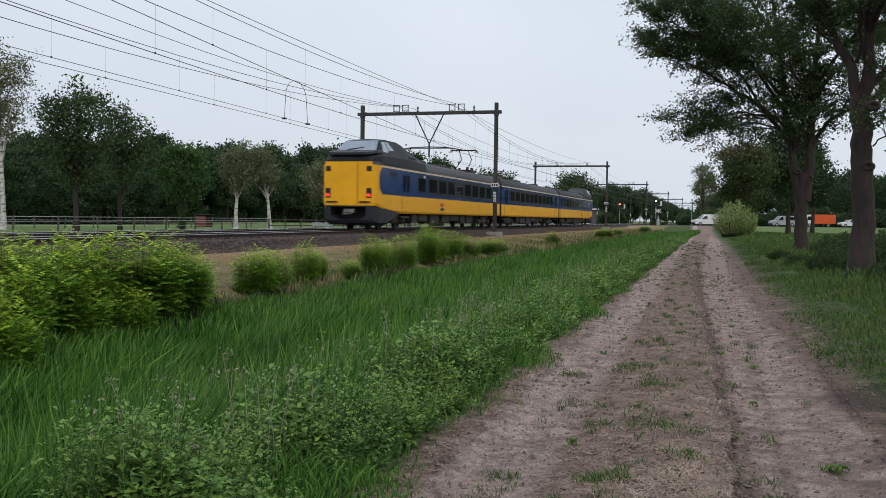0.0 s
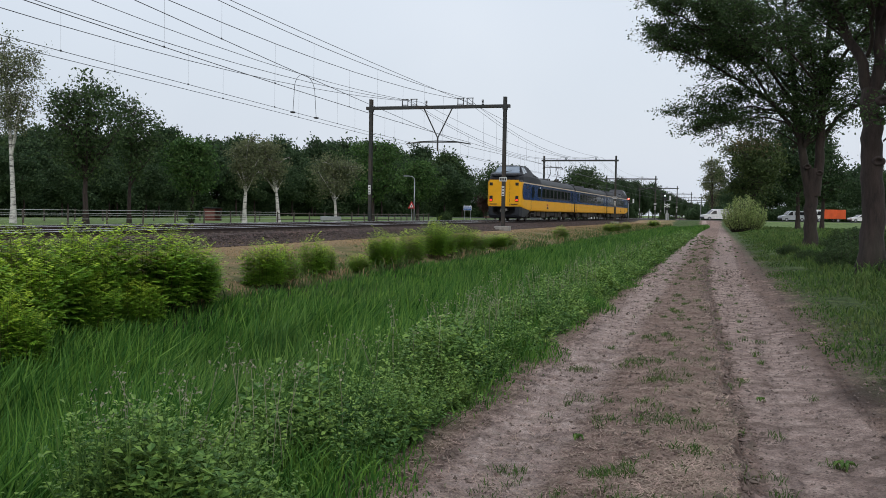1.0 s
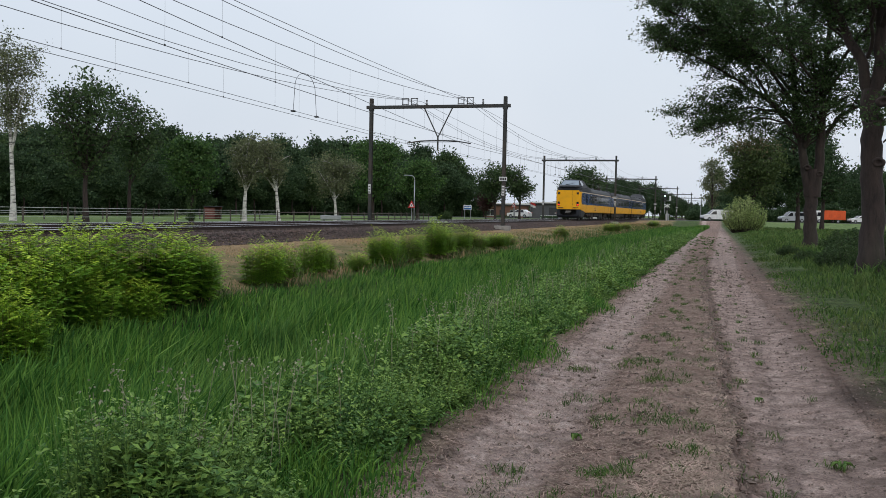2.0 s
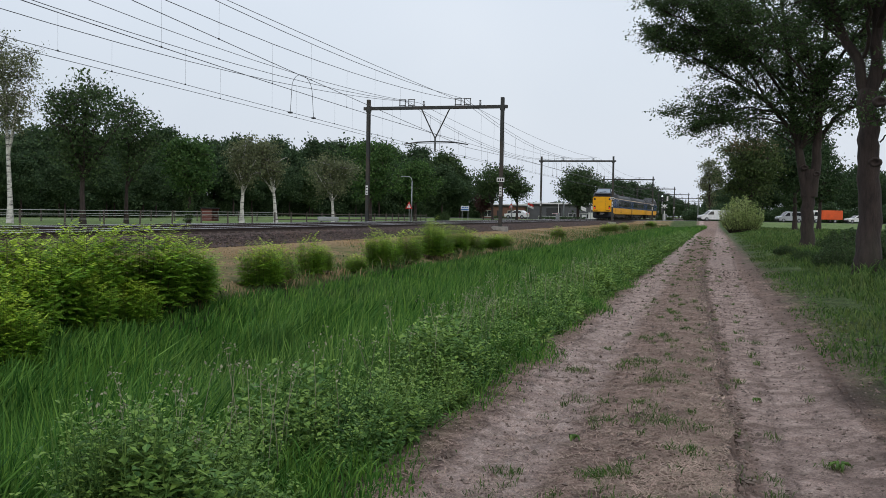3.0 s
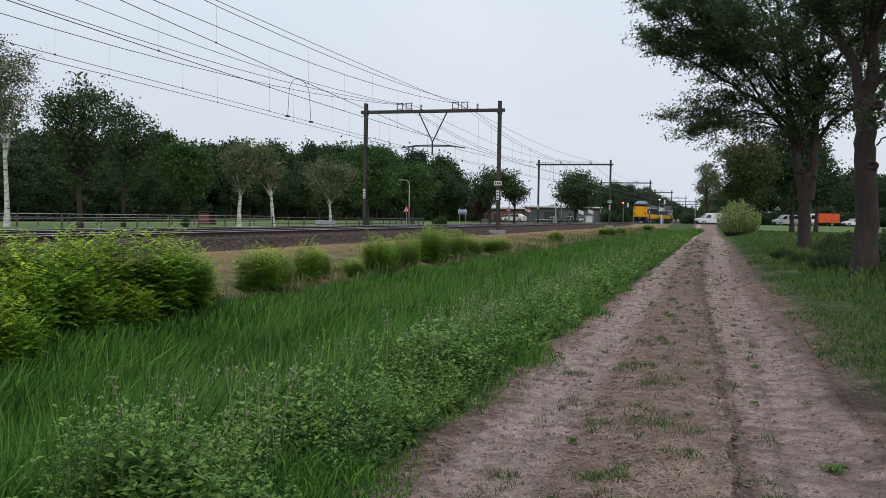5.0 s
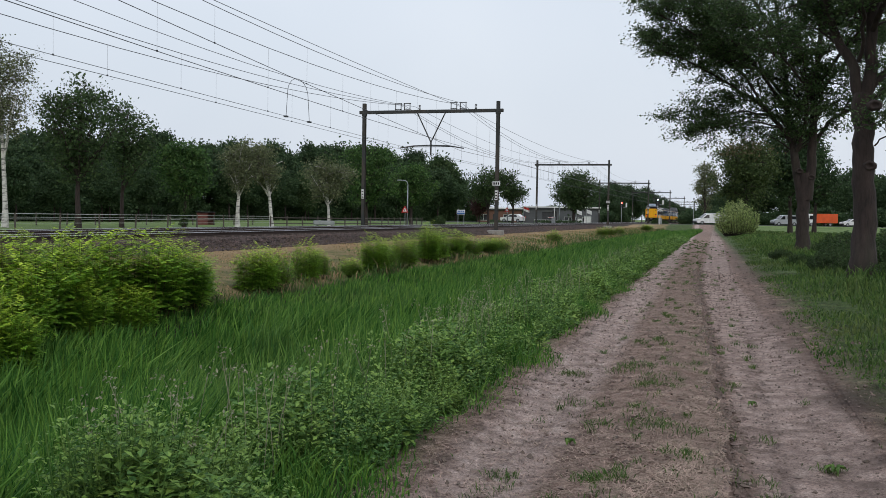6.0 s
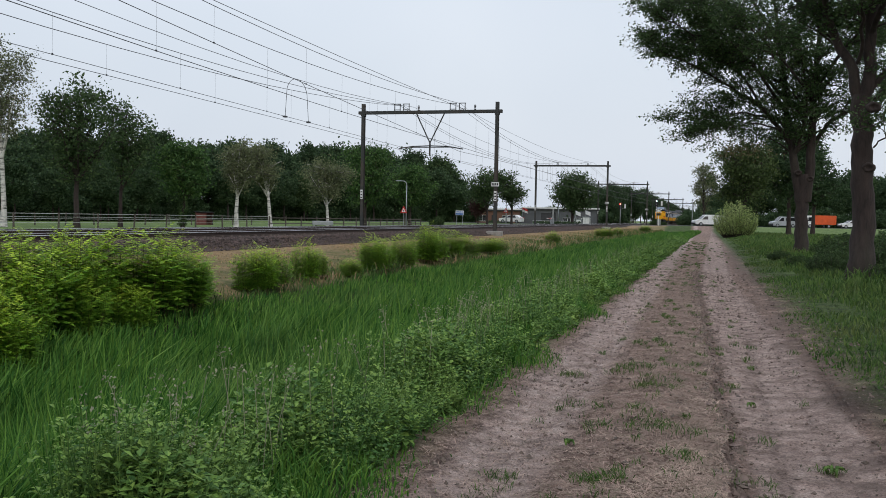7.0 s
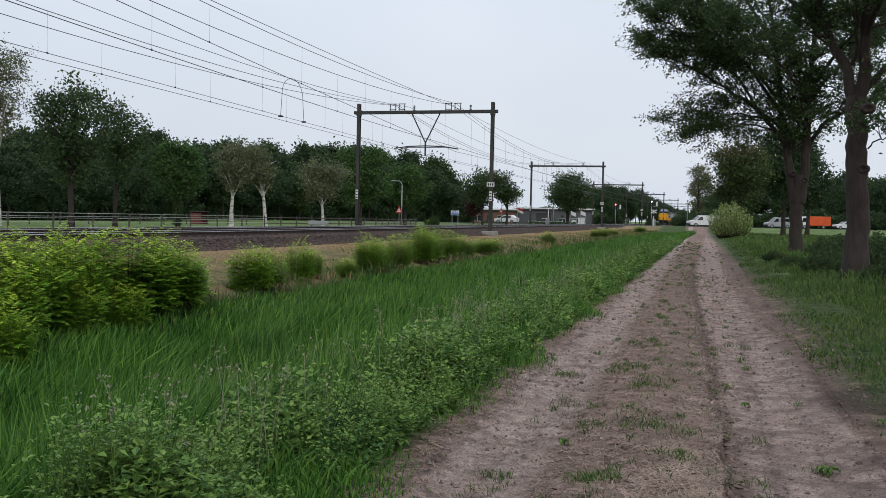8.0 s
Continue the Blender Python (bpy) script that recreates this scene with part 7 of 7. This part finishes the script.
def hedge_mesh(seed, w, h, d, leaf, material, n):
    rng = np.random.default_rng(seed)
    c = rng.uniform(-1, 1, (n, 3)) * np.array([w / 2, d / 2, h / 2]) + np.array([0, 0, h / 2])
    c += rng.normal(size=(n, 3)) * 0.07
    v, f = leaves(rng, c, leaf)
    return mesh_of("foliage", v, f, material)


def roadside():
    h = hedge_mesh(91, 5.0, 1.0, 1.0, 0.11, M["far_leaf"], 1500)
    for x, y in ((-30.5, 176.0), (-26.6, 178.5), (-38.5, 172.0)):
        t = thing("hedge", pose(x, y, float(ground_z(x, y)), 0, 0, 30), "clipped dark green hedge before the buildings", "hedge", "hedges before the buildings")
        part("foliage", h, None, t)
        part("stem", rod((-2.2, 0, 0.2), (2.2, 0, 0.25), 0.05), M["bark"], t)
    b = shrub_mesh(95, 1.0, 1.4, 90, 0.1, M["oak_leaf"])
    for x, y, s in ((-10.9, 190.0, 1.2), (-9.6, 191.5, 0.9), (-36.5, 124.5, 0.9), (-37.6, 127.5, 1.1)):
        t = thing("roadside_bush", pose(x, y, float(ground_z(x, y))) @ Matrix.Diagonal((s, s, s, 1)), "dark green bush at the roadside", "bush", "roadside bushes")
        part("stem", b[0], None, t)
        part("foliage", b[1], None, t)
    # flags
    for x, y, mm, lab in ((-30.0, 150.5, (M["red"], M["white"]), "red and white flag on a short pole"), (-25.0, 176.5, (M["white"], M["white"]), "white flag on a pole"), (-23.3, 177.5, (M["white"], M["white"]), "white flag on a pole")):
        t = thing("flag", pose(x, y, float(ground_z(x, y)), 0, 0, -10), lab, "flag", "flags before the buildings")
        part("pole", rod((0, 0, 0), (0, 0, 3.0), 0.035), M["galv"], t)
        for k, z in enumerate((2.55, 2.2)):
            bm = bmesh.new()
            n = 8
            rows = [[bm.verts.new((0.05 + 1.0 * i / n, 0.09 * math.sin(i * 1.3) + e, z - 0.35 * i / n + q)) for i in range(n + 1)] for q, e in ((0, 0), (0.34, 0), (0.34, 0.012), (0, 0.012))]
            for a in range(4):
                for i in range(n):
                    bm.faces.new((rows[a][i], rows[a][i + 1], rows[(a + 1) % 4][i + 1], rows[(a + 1) % 4][i]))
            part("cloth_stripe", bm, mm[k], t)


# ---- vehicles on the road ----
def vehicle(name, label, category, at, turn, prof, width, body_mat, wheels, glass, cargo=None):
    """A side profile (y forward, z) drawn to the width, with rounded flanks, panes and wheels."""
    t = thing(name, pose(at[0], at[1], float(ground_z(*at)) + 0.035, 0, 0, turn), label, category, "vehicles waiting on the road")
    bm = bmesh.new()
    rows = []
    zmax = max(z for _, z in prof)
    for x, inset in ((-width / 2, 0.06), (-width / 2 + 0.06, 0.0), (width / 2 - 0.06, 0.0), (width / 2, 0.06)):
        cy = sum(p[0] for p in prof) / len(prof)
        rows.append([bm.verts.new((x * (1 - 0.10 * max(0, (z - 1.0)) / zmax), cy + (y - cy) * (1 - inset * 0.3), z - (inset if z > 1.2 else 0))) for y, z in prof])
    n = len(prof)
    for a, b in zip(rows, rows[1:]):
        for i in range(n):
            bm.faces.new((a[i], a[(i + 1) % n], b[(i + 1) % n], b[i]))
    bm.faces.new(rows[0])
    bm.faces.new(rows[-1])
    body = part("body", bm, body_mat, t)
    for (y0, z0), (y1, z1), (y2, z2), (y3, z3) in glass["side"]:
        for s in (-1, 1):
            bm = bmesh.new()
            q = [(y0, z0), (y1, z1), (y2, z2), (y3, z3)]
            a = [bm.verts.new((s * (width / 2 * (1 - 0.10 * max(0, (z - 1.0)) / zmax) - 0.03), y, z)) for y, z in q]
            b = [bm.verts.new((s * (width / 2 * (1 - 0.10 * max(0, (z - 1.0)) / zmax) + 0.012), y, z)) for y, z in q]
            bm.faces.new(b)
            bm.faces.new(a[::-1])
            for i in range(4):
                bm.faces.new((a[i], a[(i + 1) % 4], b[(i + 1) % 4], b[i]))
            part("side_window", bm, M["car_glass"], body)
    (ya, za), (yb, zb) = glass["front"]
    w = width / 2 - 0.16
    bm = bmesh.new()
    a = [bm.verts.new(p) for p in ((-w, ya + 0.02, za + 0.02), (w, ya + 0.02, za + 0.02), (w * 0.92, yb + 0.02, zb + 0.02), (-w * 0.92, yb + 0.02, zb + 0.02))]
    b = [bm.verts.new((v.co.x, v.co.y - 0.05, v.co.z - 0.05)) for v in a]
    bm.faces.new(a)
    bm.faces.new(b[::-1])
    for i in range(4):
        bm.faces.new((a[i], a[(i + 1) % 4], b[(i + 1) % 4], b[i]))
    part("windscreen", bm, M["car_glass"], body)
    yf = max(p[0] for p in prof)
    yr = min(p[0] for p in prof)
    part("bumper", box(-width / 2 + 0.05, width / 2 - 0.05, yf - 0.12, yf + 0.05, 0.3, 0.55, 0.03), M["black"], body)
    for s in (-1, 1):
        part("head_light", box(s * (width / 2 - 0.3) - 0.14, s * (width / 2 - 0.3) + 0.14, yf - 0.1, yf + 0.03, 0.7, 0.86, 0.02), M["white"], body)
        part("tail_light", box(s * (width / 2 - 0.15) - 0.06, s * (width / 2 - 0.15) + 0.06, yr - 0.02, yr + 0.1, 0.8, 1.1, 0.02), M["red"], body)
    bm = bmesh.new()
    add_rod(bm, (-0.11, 0, 0), (0.11, 0, 0), 0.33, sides=18)
    tyre = finish(bm, "tyre", M["black"])
    bm = bmesh.new()
    add_rod(bm, (-0.115, 0, 0), (0.115, 0, 0), 0.2, sides=14)
    rim = finish(bm, "rim", M["galv"])
    for y in wheels:
        for s in (-1, 1):
            wobj = part("wheel", tyre, None, t)
            wobj.location = (s * (width / 2 - 0.1), y, 0.33)
            part("rim", rim, None, wobj)
    if cargo:
        y0, y1, z0, z1, mm, lab = cargo
        c = part("cargo_box", box(-width / 2 - 0.05, width / 2 + 0.05, y0, y1, z0, z1, 0.03), mm, t, lab)
        n = 6
        for k in range(n):
            yy = y0 + (y1 - y0) * (k + 0.5) / n
            for s in (-1, 1):
                x = s * (width / 2 + 0.055)
                part("rib", box(min(x, x + s * 0.03), max(x, x + s * 0.03), yy - 0.04, yy + 0.04, z0 + 0.1, z1 - 0.1), mm, c)
    return t


def vehicles():
    turn = 90 + math.degrees(math.atan(ROAD_SKEW)) - 8
    big = [(-2.9, 0.3), (2.7, 0.3), (2.85, 0.7), (2.75, 0.95), (1.75, 1.15), (0.95, 1.85), (0.65, 2.0), (-2.8, 2.02), (-2.95, 1.88)]
    small = [(-2.3, 0.3), (2.3, 0.3), (2.4, 0.75), (2.3, 0.98), (1.45, 1.15), (0.75, 1.85), (0.4, 1.95), (-2.25, 1.95), (-2.38, 1.7)]
    car = [(-2.0, 0.3), (2.0, 0.3), (2.1, 0.65), (1.9, 0.85), (0.95, 0.98), (0.2, 1.45), (-1.1, 1.48), (-1.8, 1.05), (-2.1, 0.95)]

    def on_road(x, lane):
        return (x, float(road_centre(x)) + lane)
    vehicle("van", "white high-roofed delivery van waiting at the crossing", "van", on_road(-0.9, 0.0), turn, big, 2.0, M["white"], (1.75, -1.7), dict(side=[((0.45, 1.15), (1.6, 1.15), (0.95, 1.72), (0.45, 1.72))], front=((1.75, 1.15), (0.95, 1.85))))
    vehicle("van", "small silver van waiting behind other traffic", "van", on_road(12.3, 0.0), turn, small, 1.85, M["parcel"], (1.5, -1.4), dict(side=[((0.3, 1.15), (1.25, 1.15), (0.7, 1.75), (0.3, 1.75)), ((-1.9, 1.2), (-0.1, 1.2), (-0.1, 1.75), (-1.9, 1.75))], front=((1.45, 1.15), (0.75, 1.85))))
    truck = [(1.2, 0.45), (2.75, 0.45), (2.8, 1.0), (2.6, 1.9), (2.3, 2.25), (1.25, 2.25)]
    vehicle("truck", "truck with a bright orange ribbed cargo box", "truck", on_road(18.6, 0.0), turn, truck, 2.0, M["white"], (2.0, -1.6), dict(side=[((1.5, 1.25), (2.45, 1.25), (2.3, 1.95), (1.5, 1.95))], front=((2.62, 1.2), (2.4, 2.0))), (-3.0, 1.1, 0.6, 2.3, M["orange"], "bright orange ribbed cargo box"))
    vehicle("car", "white hatchback waiting on the road", "car", on_road(24.6, 0.0), turn, car, 1.75, M["white"], (1.3, -1.3), dict(side=[((-1.2, 0.98), (0.7, 0.98), (0.15, 1.38), (-1.0, 1.4))], front=((0.95, 0.98), (0.2, 1.45))))
    vehicle("car", "pale hatchback parked before a brick building", "car", (-34.4, 163.0), 80, car, 1.75, M["white"], (1.3, -1.3), dict(side=[((-1.2, 0.98), (0.7, 0.98), (0.15, 1.38), (-1.0, 1.4))], front=((0.95, 0.98), (0.2, 1.45))))


# ---- level crossing and signals ----
def rail_signal(at, lamp, label, drop=0.0):
    t = thing("rail_signal", pose(at[0], at[1], float(ground_z(*at)) - drop), label, "railway signal", "signals before the crossing")
    part("post", rod((0, 0, 0), (0, 0, 5.2), 0.08), M["galv"], t)
    h = part("head", box(-0.36, 0.36, -0.05, 0.12, 4.3, 6.0, 0.05), M["black"], t)
    for k, z in enumerate((5.62, 5.15, 4.68)):
        lit = k == 0
        part("lens", rod((0, -0.09, z), (0, -0.052, z), 0.16 if lit else 0.1, sides=14), lamp if lit else M["tglass"], h, "lit round lens" if lit else "")
        part("hood", rod((0, -0.28, z + 0.2), (0, -0.05, z + 0.2), 0.04), M["black"], h)
    part("marker_plate", box(0.95, 1.3, -0.05, 0.0, 4.6, 5.6), M["white"], t, "white upright marker plate")
    part("bracket", rod((0, 0, 4.5), (1.1, 0, 4.6), 0.04), M["galv"], t)


def crossing():
    rail_signal((-12.3, 213.7), M["lamp_glow"], "railway signal showing a pale green light")
    rail_signal((-21.95, 232.0), M["red_signal"], "railway signal showing a red light", 0.5)
    # barriers across the road
    for x, s in ((-9.2, 1), (-27.5, -1)):
        y = float(road_centre(x)) - 3.9 * s
        t = thing("crossing_barrier", pose(x, y, float(ground_z(x, y))), "closed red and white level crossing barrier", "barrier", "barriers of the crossing")
        part("cabinet", box(-0.3, 0.3, -0.3, 0.3, 0, 1.15, 0.04), M["galv"], t)
        for k in range(8):
            a = 0.35 + 0.65 * k
            part("boom_section", box(-0.05, 0.05, *sorted((s * a, s * (a + 0.65))), 0.95, 1.07), M["red"] if k % 2 == 0 else M["white"], t)
        m = part("mast", rod((0, -0.7 * s, 0), (0, -0.7 * s, 2.9), 0.06), M["white"], t)
        for a in (-1, 1) if s > 0 else ():
            bm = bmesh.new()
            add_rod(bm, (-0.5, -0.75 * s, 2.55 - 0.28 * a), (0.5, -0.75 * s, 2.55 + 0.28 * a), 0.07, sides=4)
            part("cross_arm", bm, M["white"], m, "white arm of the crossing's warning cross")
        part("lamp_board", box(-0.35, 0.35, -0.8 * s - 0.03, -0.8 * s + 0.03, 1.75, 2.15, 0.03), M["black"], m)
    # tall slim mast and equipment by the crossing
    t = thing("radio_mast", pose(-4.0, 186.5, float(ground_z(-4.0, 186.5))), "tall slim grey mast beside the crossing", "mast")
    part("pole", rod((0, 0, 0), (0, 0, 6.0), 0.09, 0.05), M["galv"], t)
    part("head", box(-0.16, 0.16, -0.1, 0.1, 5.9, 6.2, 0.03), M["galv"], t)
    for x, y, w, h in ((-22.0, 200.0, 1.5, 2.0), (-24.0, 203.0, 1.1, 1.5), (-25.8, 206.0, 0.9, 1.7)):
        x = x - 4.0
        t = thing("relay_cabinet", pose(x, y, float(ground_z(x, y))), "pale grey relay cabinet beside the tracks", "cabinet", "cabinets by the crossing")
        b = part("body", box(-w / 2, w / 2, -0.35, 0.35, 0, h, 0.03), M["galv"], t)
        part("door", box(-w / 2 + 0.06, w / 2 - 0.06, -0.38, -0.352, 0.1, h - 0.12, 0.01), M["white"], b)
        part("roof", box(-w / 2 - 0.06, w / 2 + 0.06, -0.42, 0.4, h, h + 0.07, 0.02), M["galv"], b)
    # white railing at the footpath
    t = thing("railing", pose(-34.5, 184.0, float(ground_z(-34.5, 184.0)), 0, 0, 26), "white tubular railing beside the crossing", "railing")
    for k in range(7):
        part("post", rod((1.2 * k, 0, 0), (1.2 * k, 0, 1.1), 0.04), M["white"], t)
    for z in (0.55, 1.08):
        part("bar", rod((0, 0, z), (7.2, 0, z), 0.035), M["white"], t)


def lamps_and_signs():
    for at, h in (((-34.6, 104.4), 5.6), ((-33.9, 156.4), 5.5), ((-30.0, 187.6), 4.8)):
        street_lamp(at, h)
    warning_sign((-34.5, 103.2), 2.1)
    warning_sign((-33.8, 155.4), 2.1)
    place_sign()

ground()
roads()
railway()
portals()
catenary()
train = build_train()
trees_by_path()
trees_in_meadow()
trees_by_crossing()
woodland()
buildings()
vehicles()
crossing()
lamps_and_signs()
fences()
paddock()
roadside()
shrubs()
grasses()
ballast()
for spot, span in (((0.79, 6.5), 0.07), ((-0.95, 6.6), 0.05), ((0.35, 8.6), 0.05), ((1.35, 7.9), 0.06)):
    broad_leaf_weed(spot, span)
motions()
